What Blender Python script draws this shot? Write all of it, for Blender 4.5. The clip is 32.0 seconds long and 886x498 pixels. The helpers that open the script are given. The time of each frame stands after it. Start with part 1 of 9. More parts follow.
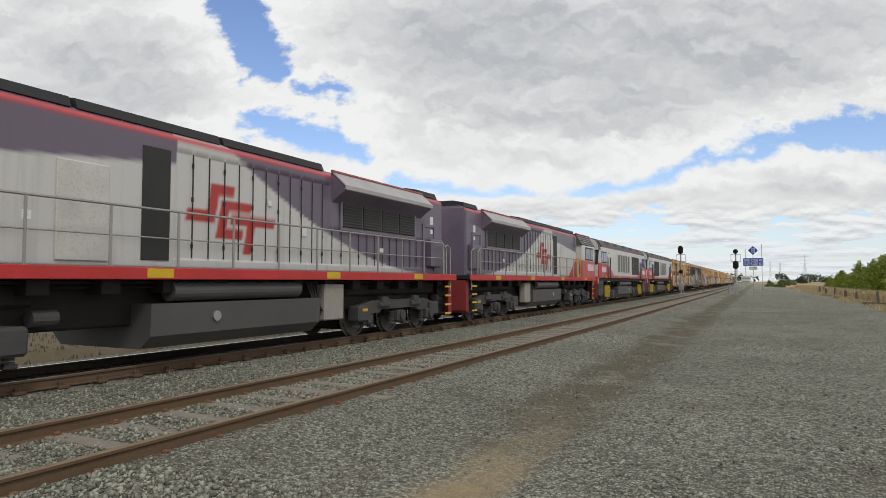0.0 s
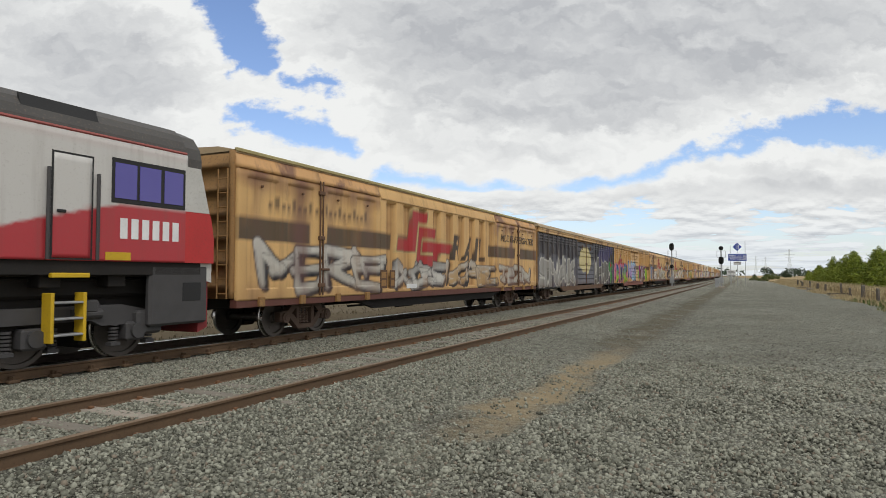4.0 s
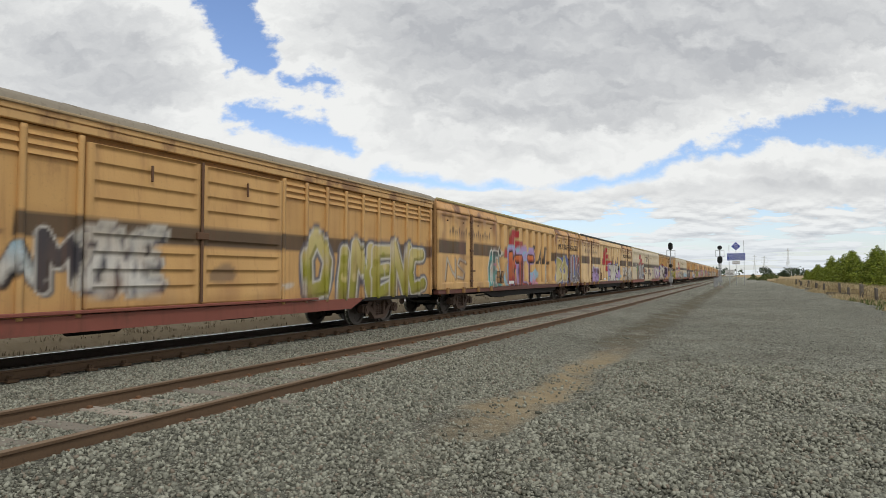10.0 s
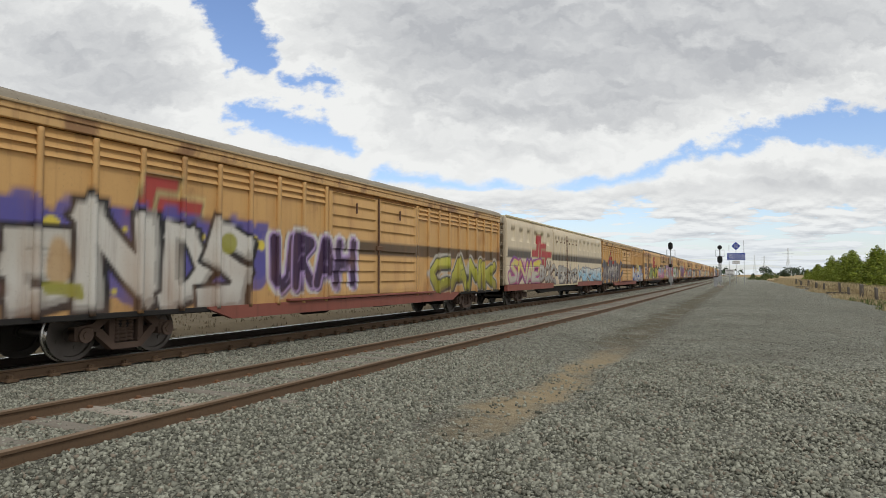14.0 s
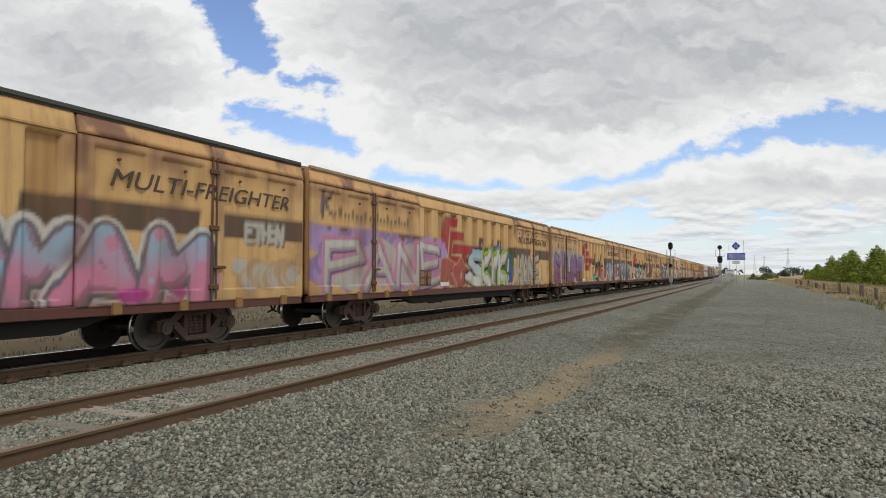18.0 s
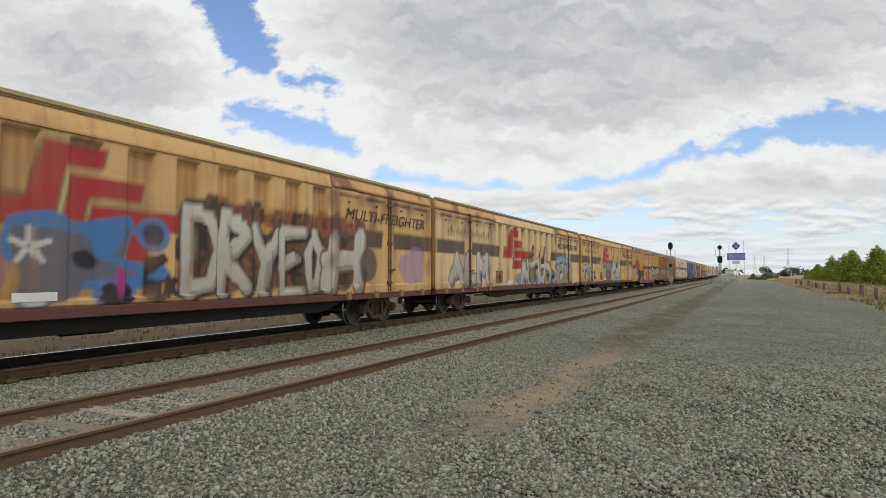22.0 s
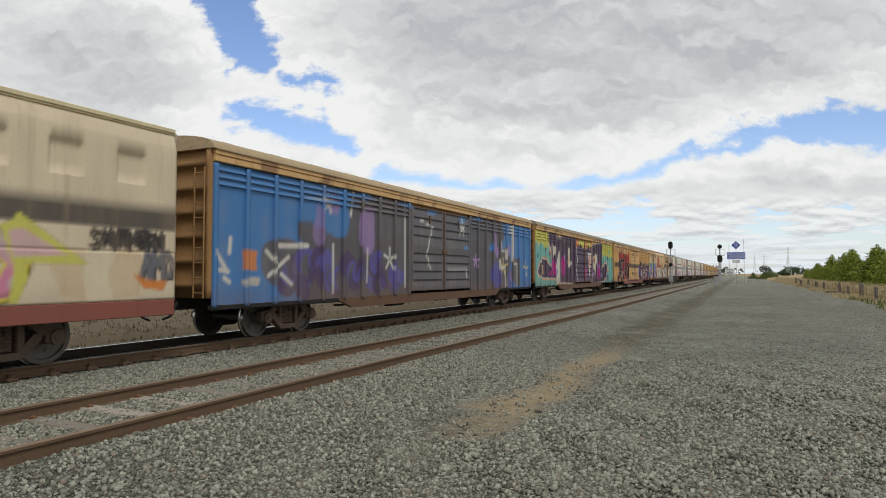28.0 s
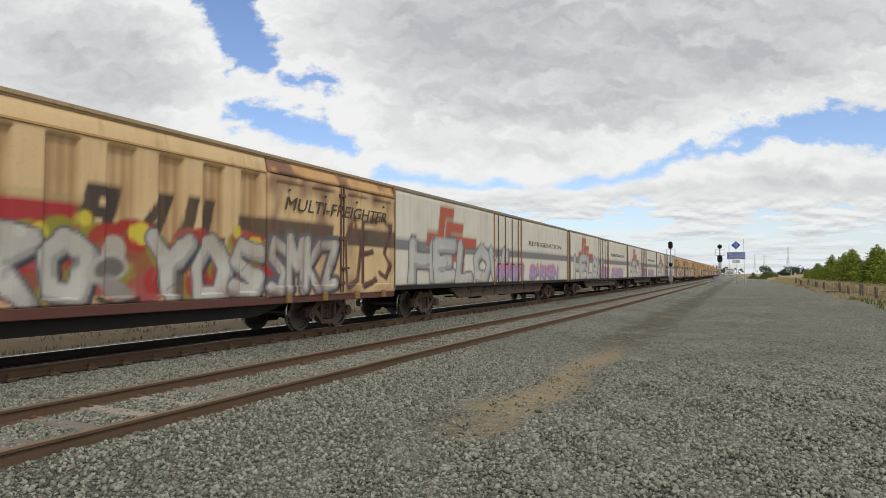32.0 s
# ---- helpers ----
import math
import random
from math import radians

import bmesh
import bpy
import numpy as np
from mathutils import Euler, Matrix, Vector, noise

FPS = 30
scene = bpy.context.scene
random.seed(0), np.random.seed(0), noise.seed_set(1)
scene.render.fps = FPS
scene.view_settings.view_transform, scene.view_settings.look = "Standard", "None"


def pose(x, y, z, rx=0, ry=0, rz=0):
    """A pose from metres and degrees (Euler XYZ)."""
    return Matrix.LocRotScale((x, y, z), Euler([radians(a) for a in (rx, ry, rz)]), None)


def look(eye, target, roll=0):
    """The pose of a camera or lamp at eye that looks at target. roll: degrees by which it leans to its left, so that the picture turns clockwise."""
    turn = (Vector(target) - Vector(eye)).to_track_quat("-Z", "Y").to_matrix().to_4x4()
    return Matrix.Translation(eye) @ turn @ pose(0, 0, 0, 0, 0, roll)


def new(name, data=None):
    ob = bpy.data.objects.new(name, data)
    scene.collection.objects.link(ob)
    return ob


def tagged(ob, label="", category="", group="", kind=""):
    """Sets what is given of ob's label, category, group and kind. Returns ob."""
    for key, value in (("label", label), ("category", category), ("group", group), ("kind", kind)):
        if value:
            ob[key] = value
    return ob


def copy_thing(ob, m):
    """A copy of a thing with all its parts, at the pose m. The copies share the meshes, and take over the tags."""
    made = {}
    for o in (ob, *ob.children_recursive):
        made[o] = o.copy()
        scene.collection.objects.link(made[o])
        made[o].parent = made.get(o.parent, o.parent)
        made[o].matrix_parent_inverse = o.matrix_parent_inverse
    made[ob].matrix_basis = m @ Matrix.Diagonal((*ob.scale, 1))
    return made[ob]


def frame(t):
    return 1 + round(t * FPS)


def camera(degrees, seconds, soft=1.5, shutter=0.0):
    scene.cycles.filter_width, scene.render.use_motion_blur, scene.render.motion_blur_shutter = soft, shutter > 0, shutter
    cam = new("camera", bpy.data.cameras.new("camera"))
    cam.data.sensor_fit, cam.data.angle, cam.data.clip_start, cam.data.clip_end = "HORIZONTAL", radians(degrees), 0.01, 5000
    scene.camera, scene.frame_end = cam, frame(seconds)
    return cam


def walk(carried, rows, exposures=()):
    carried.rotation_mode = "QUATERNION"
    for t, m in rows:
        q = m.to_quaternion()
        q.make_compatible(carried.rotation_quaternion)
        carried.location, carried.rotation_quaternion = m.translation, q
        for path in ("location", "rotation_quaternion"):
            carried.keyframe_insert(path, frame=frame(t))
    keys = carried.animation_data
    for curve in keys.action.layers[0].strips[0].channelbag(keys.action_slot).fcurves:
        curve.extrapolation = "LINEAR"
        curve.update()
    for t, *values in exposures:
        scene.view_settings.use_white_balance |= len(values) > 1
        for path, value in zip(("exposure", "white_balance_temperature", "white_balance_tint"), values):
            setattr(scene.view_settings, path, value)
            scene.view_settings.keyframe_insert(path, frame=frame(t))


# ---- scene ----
# ---- camera ----
cam = camera(69.5, 32.0, soft=0.75, shutter=0.02)
RAIL = 0.32          # height of the rail heads over the yard
TRACK_X = -11.3      # centre line of the main track
SPEED = 20.5         # metres a second, towards the camera


def cam_pose(ahead, vx, vy, aside=0.0, up=1.82):
    """The camera ahead metres along the line, turned so that the straight track runs to the point vx, vy of the picture."""
    yaw = math.degrees(math.atan((vx - 784) / 1130))
    tilt = math.degrees(math.atan((vy - 441) / 1130))
    return pose(aside, ahead, up, 90 + tilt, 0, yaw)


walk(cam, [(0.0, cam_pose(8.6, 1341, 498, -0.4, 1.84)), (0.5, cam_pose(6.8, 1339, 497, -0.25, 1.83)), (1.0, cam_pose(4.3, 1332, 495, -0.1)),
           (1.5, cam_pose(2.2, 1321, 490.5)), (2.0, cam_pose(0.6, 1313, 488)), (2.5, cam_pose(0, 1315, 488)),
           (3.0, cam_pose(0, 1317, 487.5)), (4.5, cam_pose(0, 1316.5, 487.5)), (6.0, cam_pose(0, 1315.5, 487)),
           (9.0, cam_pose(0, 1314.5, 487)), (11.0, cam_pose(0, 1314.5, 486)), (26.0, cam_pose(0, 1314.5, 486)),
           (27.5, cam_pose(0, 1314.5, 484.5)), (32.0, cam_pose(0, 1314.5, 484.5))],
     [(0.0, 0.0), (32.0, 0.0)])

# ---- world and sun ----
SUN_EL, SUN_AZ = radians(48), radians(140)


def lin(r, g, b):
    return tuple(((c / 255 + 0.055) / 1.055) ** 2.4 if c > 10 else c / 3295 for c in (r, g, b))


class Nodes:
    """Short calls for shader nodes."""

    def __init__(self, tree):
        self.tree, self.n, self.l = tree, tree.nodes, tree.links
        self.n.clear()

    def put(self, kind, sockets=None, operation="", use_clamp=False, data_type="", blend_type="", interpolation_type="", feature="", attribute_name=""):
        node = self.n.new(kind)
        if operation:
            node.operation, node.use_clamp = operation, use_clamp
        if data_type:
            node.data_type, node.blend_type = data_type, blend_type
        if interpolation_type:
            node.interpolation_type = interpolation_type
        if feature:
            node.feature = feature
        if attribute_name:
            node.attribute_name = attribute_name
        for k, v in (sockets or {}).items():
            if isinstance(v, bpy.types.NodeSocket):
                self.l.new(v, node.inputs[k])
            else:
                node.inputs[k].default_value = v
        return node

    def math(self, op, a, b=0.0, c=0.0, clamp=False):
        return self.put("ShaderNodeMath", {0: a, 1: b, 2: c}, operation=op, use_clamp=clamp).outputs[0]

    def mix(self, f, a, b, blend="MIX"):
        rgb = lambda v: v if isinstance(v, bpy.types.NodeSocket) else (*v[:3], 1.0)
        n = self.put("ShaderNodeMix", data_type="RGBA", blend_type=blend)
        for i, v in ((0, f), (6, rgb(a)), (7, rgb(b))):
            if isinstance(v, bpy.types.NodeSocket):
                self.l.new(v, n.inputs[i])
            else:
                n.inputs[i].default_value = v
        return n.outputs[2]

    def noise(self, vec, scale, detail=4.0, rough=0.55, dist=0.0):
        return self.put("ShaderNodeTexNoise", {"Vector": vec, "Scale": scale, "Detail": detail, "Roughness": rough, "Distortion": dist}).outputs[0]

    def ramp(self, f, lo, hi, a=0.0, b=1.0):
        return self.put("ShaderNodeMapRange", {0: f, 1: lo, 2: hi, 3: a, 4: b}, interpolation_type="SMOOTHSTEP").outputs[0]


def build_world():
    w = bpy.data.worlds.new("sky")
    scene.world = w
    w.use_nodes = True
    n = Nodes(w.node_tree)
    way = n.put("ShaderNodeTexCoord").outputs["Generated"]
    sky = n.put("ShaderNodeTexSky")
    sky.sky_type, sky.sun_disc, sky.sun_elevation, sky.sun_rotation = "NISHITA", False, SUN_EL, SUN_AZ
    sky.air_density, sky.dust_density, sky.ozone_density = 1.1, 0.6, 1.5
    blue = n.mix(1.0, sky.outputs[0], (0.125, 0.128, 0.150), "MULTIPLY")
    xyz = n.put("ShaderNodeSeparateXYZ", {0: way})
    x, y, z = xyz.outputs
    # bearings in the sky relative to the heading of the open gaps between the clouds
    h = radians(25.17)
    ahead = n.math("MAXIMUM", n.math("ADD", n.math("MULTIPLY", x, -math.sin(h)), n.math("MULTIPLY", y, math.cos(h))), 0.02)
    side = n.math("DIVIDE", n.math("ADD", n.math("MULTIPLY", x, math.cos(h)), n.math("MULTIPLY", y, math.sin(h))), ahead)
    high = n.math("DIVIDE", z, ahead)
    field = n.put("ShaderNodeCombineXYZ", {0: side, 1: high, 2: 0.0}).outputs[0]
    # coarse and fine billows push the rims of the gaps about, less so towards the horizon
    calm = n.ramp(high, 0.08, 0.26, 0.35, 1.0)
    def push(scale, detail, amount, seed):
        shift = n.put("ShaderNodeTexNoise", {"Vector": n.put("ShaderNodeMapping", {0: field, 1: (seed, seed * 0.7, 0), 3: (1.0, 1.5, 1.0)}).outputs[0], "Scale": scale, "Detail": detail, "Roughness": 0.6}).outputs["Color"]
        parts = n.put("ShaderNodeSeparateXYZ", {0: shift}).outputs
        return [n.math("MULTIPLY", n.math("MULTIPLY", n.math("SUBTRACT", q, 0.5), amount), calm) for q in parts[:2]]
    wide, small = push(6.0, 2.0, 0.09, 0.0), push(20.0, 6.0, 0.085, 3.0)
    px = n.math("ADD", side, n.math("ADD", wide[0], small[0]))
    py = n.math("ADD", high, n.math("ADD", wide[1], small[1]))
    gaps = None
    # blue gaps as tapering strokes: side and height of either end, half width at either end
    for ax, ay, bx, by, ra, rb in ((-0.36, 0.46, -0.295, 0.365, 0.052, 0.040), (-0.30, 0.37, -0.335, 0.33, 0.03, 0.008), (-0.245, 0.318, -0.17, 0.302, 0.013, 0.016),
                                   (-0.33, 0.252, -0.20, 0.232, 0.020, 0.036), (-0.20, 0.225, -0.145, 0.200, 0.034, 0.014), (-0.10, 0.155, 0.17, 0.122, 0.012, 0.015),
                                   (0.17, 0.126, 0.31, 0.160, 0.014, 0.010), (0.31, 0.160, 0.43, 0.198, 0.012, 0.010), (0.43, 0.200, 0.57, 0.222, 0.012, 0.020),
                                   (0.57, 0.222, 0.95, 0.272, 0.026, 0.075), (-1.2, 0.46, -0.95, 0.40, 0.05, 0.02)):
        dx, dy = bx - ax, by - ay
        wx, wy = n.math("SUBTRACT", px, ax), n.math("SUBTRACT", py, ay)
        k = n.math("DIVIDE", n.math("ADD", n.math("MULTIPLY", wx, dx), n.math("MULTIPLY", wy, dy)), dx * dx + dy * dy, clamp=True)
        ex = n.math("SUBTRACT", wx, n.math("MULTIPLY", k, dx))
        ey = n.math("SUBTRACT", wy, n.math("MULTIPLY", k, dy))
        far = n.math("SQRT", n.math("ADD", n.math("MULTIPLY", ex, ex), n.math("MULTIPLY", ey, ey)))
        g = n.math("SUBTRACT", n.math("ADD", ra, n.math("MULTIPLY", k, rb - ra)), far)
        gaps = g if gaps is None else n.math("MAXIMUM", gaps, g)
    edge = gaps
    # rows of small clouds over the horizon, foreshortened as a flat layer seen from below
    def layer(lift):
        hh = n.math("ADD", n.math("MAXIMUM", high, 0.0), 0.05 + lift)
        return n.noise(n.put("ShaderNodeCombineXYZ", {0: n.math("MULTIPLY", side, 11.0), 1: n.math("DIVIDE", 1.0, hh), 2: 3.3}).outputs[0], 0.75, 6.0, 0.58, 0.1)
    bank, above = layer(0.0), layer(0.006)
    near_horizon = n.ramp(high, 0.10, 0.145, 1.0, 0.0)
    open_blue = n.math("MULTIPLY", n.math("SUBTRACT", 0.475, bank), 0.35)
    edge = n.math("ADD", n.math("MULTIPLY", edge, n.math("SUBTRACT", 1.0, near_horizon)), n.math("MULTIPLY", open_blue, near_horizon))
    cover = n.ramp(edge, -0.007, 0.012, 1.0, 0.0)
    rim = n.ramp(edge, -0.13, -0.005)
    # relief of the cloud bodies: lumps brighter on their upper flanks
    def lumps(lift, scale):
        at = n.put("ShaderNodeMapping", {0: n.put("ShaderNodeCombineXYZ", {0: n.math("ADD", side, small[0]), 1: n.math("ADD", n.math("ADD", high, small[1]), lift), 2: 0.0}).outputs[0], 3: (1.0, 1.7, 1.0)}).outputs[0]
        return n.noise(at, scale, 4.0, 0.48, 0.0)
    relief = n.math("ADD", n.math("MULTIPLY", n.math("SUBTRACT", lumps(0.0, 9.0), lumps(0.014, 9.0)), 1.5), n.math("MULTIPLY", n.math("SUBTRACT", lumps(0.0, 2.6), 0.5), 0.6))
    # the broad grey undersides
    shade = None
    for cs, ch, ws, hs, deep in ((0.38, 0.36, 0.50, 0.11, 0.33), (-0.56, 0.33, 0.17, 0.07, 0.26), (0.10, 0.25, 0.24, 0.022, 0.25), (-0.02, 0.39, 0.2, 0.07, 0.22), (0.10, 0.195, 0.2, 0.02, 0.2), (0.50, 0.128, 0.30, 0.022, 0.36), (0.56, 0.165, 0.16, 0.012, 0.2)):
        a = n.math("DIVIDE", n.math("SUBTRACT", px, cs), ws)
        b = n.math("DIVIDE", n.math("SUBTRACT", py, ch), hs)
        one = n.ramp(n.math("ADD", n.math("MULTIPLY", a, a), n.math("MULTIPLY", b, b)), 0.1, 1.7, deep, 0.0)
        shade = one if shade is None else n.math("ADD", shade, one)
    light = n.math("SUBTRACT", n.math("ADD", n.math("ADD", 0.58, relief), n.math("MULTIPLY", rim, 0.44)), shade, clamp=True)
    topped = n.math("ADD", 0.74, n.math("MULTIPLY", n.math("SUBTRACT", bank, above), 4.0), clamp=True)
    light = n.math("ADD", n.math("MULTIPLY", light, n.math("SUBTRACT", 1.0, near_horizon)), n.math("MULTIPLY", topped, near_horizon))
    cloud = n.mix(light, (0.48, 0.495, 0.52), (0.87, 0.88, 0.87))
    haze = n.ramp(high, 0.0, 0.13, 0.9, 0.0)
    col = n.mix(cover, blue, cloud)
    col = n.mix(n.math("MULTIPLY", haze, 0.5), col, (0.68, 0.77, 0.86))
    out = n.put("ShaderNodeBackground", {0: col, 1: 1.0})
    n.put("ShaderNodeOutputWorld", {0: out.outputs[0]})


build_world()
sun = new("sun", bpy.data.lights.new("sun", "SUN"))
sun.data.energy, sun.data.angle, sun.data.color = 1.15, radians(12), (1.0, 0.97, 0.92)
sun.matrix_basis = look((30, -26, 45), (0, 0, 0))

# ---- materials ----


def coords(n, scale=(1, 1, 1)):
    c = n.put("ShaderNodeTexCoord").outputs["Object"]
    return n.put("ShaderNodeMapping", {0: c, 3: scale}).outputs[0]


def finish(n, col, rough, metal=0.0, height=None, strength=0.3, distance=0.01, spec=0.4):
    b = n.put("ShaderNodeBsdfPrincipled", {"Base Color": col if isinstance(col, bpy.types.NodeSocket) else (*col, 1), "Roughness": rough, "Metallic": metal, "Specular IOR Level": spec})
    if height is not None:
        n.l.new(n.put("ShaderNodeBump", {"Strength": strength, "Distance": distance, "Height": height}).outputs[0], b.inputs["Normal"])
    n.put("ShaderNodeOutputMaterial", {0: b.outputs[0]})


def material(name):
    m = bpy.data.materials.new(name)
    m.use_nodes = True
    return m, Nodes(m.node_tree)


def plain(name, col, rough=0.7, metal=0.0, var=0.25, scale=1.5, dirt=(0.10, 0.075, 0.05), dirty=0.35, bump=0.2, spec=0.4):
    """A surface with grain, blotches and dirt at two scales."""
    m, n = material(name)
    c = coords(n)
    big, fine = n.noise(c, scale, 5.0), n.noise(c, scale * 14, 4.0, 0.65)
    tone = n.mix(big, [v * (1 - var) for v in col], [min(1, v * (1 + var)) for v in col])
    tone = n.mix(n.math("MULTIPLY", n.ramp(fine, 0.5, 0.75), dirty), tone, dirt)
    finish(n, tone, n.math("ADD", rough - 0.1, n.math("MULTIPLY", fine, 0.2)), metal, fine, bump, 0.006, spec)
    return m


def sprayed(name, col, rough=0.55, streaks=0.5, rust=(0.17, 0.075, 0.045), rusty=0.3, spec=0.35, painted=True, patches=(0.60, 0.72)):
    """Vehicle paint: its own colour, what is painted over it (attribute "paint"), rain streaks, rust and dust."""
    m, n = material(name)
    c = coords(n)
    att = n.put("ShaderNodeAttribute", attribute_name="paint") if painted else None
    big = n.noise(c, 0.55, 4.0)
    base = n.mix(big, [v * 0.84 for v in col], [min(1, v * 1.12) for v in col])
    tone = n.mix(att.outputs["Alpha"], base, att.outputs["Color"]) if painted else base
    run = n.noise(coords(n, (5.0, 5.0, 0.35)), 1.0, 5.0, 0.6)
    tone = n.mix(n.math("MULTIPLY", n.ramp(run, 0.5, 0.8), streaks), tone, n.mix(0.6, tone, rust))
    patch = n.noise(coords(n, (1.0, 1.0, 0.7)), 0.8, 7.0, 0.62)
    tone = n.mix(n.math("MULTIPLY", n.ramp(patch, patches[0], patches[1]), rusty), tone, rust)
    fine = n.noise(c, 24.0, 4.0, 0.6)
    tone = n.mix(n.math("MULTIPLY", n.ramp(fine, 0.55, 0.8), 0.25), tone, (0.16, 0.12, 0.085))
    finish(n, tone, n.math("ADD", rough - 0.08, n.math("MULTIPLY", run, 0.2)), 0.0, n.noise(c, 5.0, 3.0), 0.15, 0.02, spec)
    return m


def rock(name, pale, dark, cells, warm=(0.16, 0.12, 0.085), dirt_line=False):
    """Crushed stone: cells of their own grey, the shade in the gaps painted dark."""
    m, n = material(name)
    c = coords(n)
    cell = n.put("ShaderNodeTexVoronoi", {"Vector": c, "Scale": cells, "Randomness": 1.0})
    gap = n.put("ShaderNodeTexVoronoi", {"Vector": c, "Scale": cells}, feature="DISTANCE_TO_EDGE").outputs[0]
    hue = n.put("ShaderNodeSeparateColor", {0: cell.outputs["Color"]})
    tone = n.mix(hue.outputs[0], dark, pale)
    tone = n.mix(n.ramp(hue.outputs[1], 0.8, 1.0, 0.0, 0.6), tone, warm)
    patch = n.noise(c, 0.5, 6.0, 0.6)
    tone = n.mix(n.ramp(patch, 0.48, 0.7, 0.0, 0.3), tone, warm)
    broad = n.noise(c, 0.16, 5.0, 0.65)
    tone = n.mix(n.ramp(broad, 0.38, 0.64, 0.0, 0.3), tone, [v * 0.9 for v in dark])
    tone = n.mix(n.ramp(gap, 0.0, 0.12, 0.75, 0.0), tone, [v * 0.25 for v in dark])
    h = n.math("ADD", n.ramp(gap, 0.0, 0.3), n.math("MULTIPLY", n.noise(c, cells * 3, 3.0), 0.3))
    if dirt_line:
        xyz = n.put("ShaderNodeSeparateXYZ", {0: c})
        wob = n.noise(c, 0.45, 6.0, 0.65)
        mid = n.math("ADD", xyz.outputs[0], n.math("ADD", n.math("MULTIPLY", n.math("SUBTRACT", wob, 0.5), 1.6), 2.85))
        band = n.math("MULTIPLY", n.ramp(n.math("ABSOLUTE", mid), 0.15, 0.6, 1.0, 0.0), n.ramp(n.noise(c, 1.4, 6.0, 0.7), 0.33, 0.52, 0.3, 0.95))
        ends = n.math("MULTIPLY", n.ramp(xyz.outputs[1], 4.5, 9.0), n.ramp(xyz.outputs[1], 13.0, 18.0, 1.0, 0.12))
        band = n.math("MULTIPLY", band, ends)
        soil = n.mix(n.noise(c, 6.0, 5.0), (0.20, 0.15, 0.085), (0.38, 0.305, 0.19))
        damp = n.math("MULTIPLY", n.ramp(n.math("ABSOLUTE", n.math("ADD", mid, 0.1)), 0.3, 1.0, 0.75, 0.0), n.math("MULTIPLY", n.ramp(xyz.outputs[1], 13.0, 19.0), n.ramp(n.noise(c, 0.9, 5.0), 0.3, 0.55)))
        tone = n.mix(damp, tone, n.mix(n.noise(c, 5.0, 4.0), (0.075, 0.065, 0.045), (0.17, 0.145, 0.095)))
        tone = n.mix(band, tone, soil)
        h = n.math("MULTIPLY", h, n.math("SUBTRACT", 1.0, n.math("MULTIPLY", band, 0.8)))
    finish(n, tone, 0.95, 0.0, h, 0.9, 0.03, 0.15)
    return m


def island(name, pale, dark, warm, rough=0.95, spec=0.15, rare=0.82):
    """Stones, leaves and blades: each piece its own tone."""
    m, n = material(name)
    r = n.put("ShaderNodeNewGeometry").outputs["Random Per Island"]
    tone = n.mix(r, dark, pale)
    r2 = n.math("FRACT", n.math("MULTIPLY", r, 37.7))
    tone = n.mix(n.ramp(r2, rare, 1.0, 0.0, 0.8), tone, warm)
    c = coords(n)
    tone = n.mix(n.math("MULTIPLY", n.noise(c, 40.0, 3.0), 0.3), tone, dark)
    finish(n, tone, rough, 0.0, None, spec=spec)
    return m


def glass(name, tint):
    m, n = material(name)
    finish(n, tint, 0.06, 0.0, None, spec=0.9)
    return m


GOLD = sprayed("ochre paint", (0.69, 0.435, 0.18), streaks=0.6, rusty=0.4)
OLDGOLD = sprayed("old deep ochre paint", (0.60, 0.36, 0.14), streaks=0.6, rusty=0.4)
PALEGOLD = sprayed("faded pale ochre paint", (0.75, 0.54, 0.29), streaks=0.5, rusty=0.3)
CREAM = sprayed("cream paint", (0.66, 0.56, 0.40), streaks=0.5, rusty=0.12, rust=(0.30, 0.20, 0.12))
OFFWHITE = sprayed("off-white panel paint", (0.72, 0.68, 0.58), streaks=0.45, rusty=0.1, rust=(0.28, 0.2, 0.13))
LOCO = sprayed("locomotive paint", (0.55, 0.54, 0.52), rough=0.35, streaks=0.35, rusty=0.06, rust=(0.12, 0.09, 0.07), spec=0.5)
SOLEDARK = sprayed("grimy red oxide paint", (0.13, 0.05, 0.038), streaks=0.8, rusty=0.5, rust=(0.06, 0.04, 0.03), painted=False)
SOLEBAR = sprayed("red oxide paint", (0.24, 0.078, 0.056), streaks=0.7, rusty=0.5, rust=(0.09, 0.05, 0.035), painted=False)
GOLDPLAIN = sprayed("bare ochre rail", (0.55, 0.345, 0.15), streaks=0.6, rusty=0.5, painted=False)
CORNICE = sprayed("weathered ochre cornice", (0.62, 0.39, 0.17), streaks=0.5, rusty=0.7, patches=(0.5, 0.62), painted=False)
DOORDARK = plain("dark brown weathered steel", (0.13, 0.07, 0.04), 0.75)
ENDGOLD = plain("ochre end sheet", (0.30, 0.165, 0.06), 0.7, dirty=0.6)
ROOF_TAN = plain("dusty tan roof sheet", (0.40, 0.30, 0.18), 0.75, dirty=0.35, scale=0.8)
ROOF_GREY = plain("dusty grey-brown roof sheet", (0.27, 0.235, 0.18), 0.8, dirty=0.4, scale=0.8)
ROOF_DARK = plain("dark grey roof coating", (0.07, 0.075, 0.068), 0.7, dirty=0.3)
ROOF_OLIVE = plain("olive yellow roof edge", (0.42, 0.36, 0.17), 0.7)
FRAME = plain("black grimy underframe", (0.016, 0.014, 0.013), 0.8, dirty=0.35, dirt=(0.05, 0.035, 0.025))
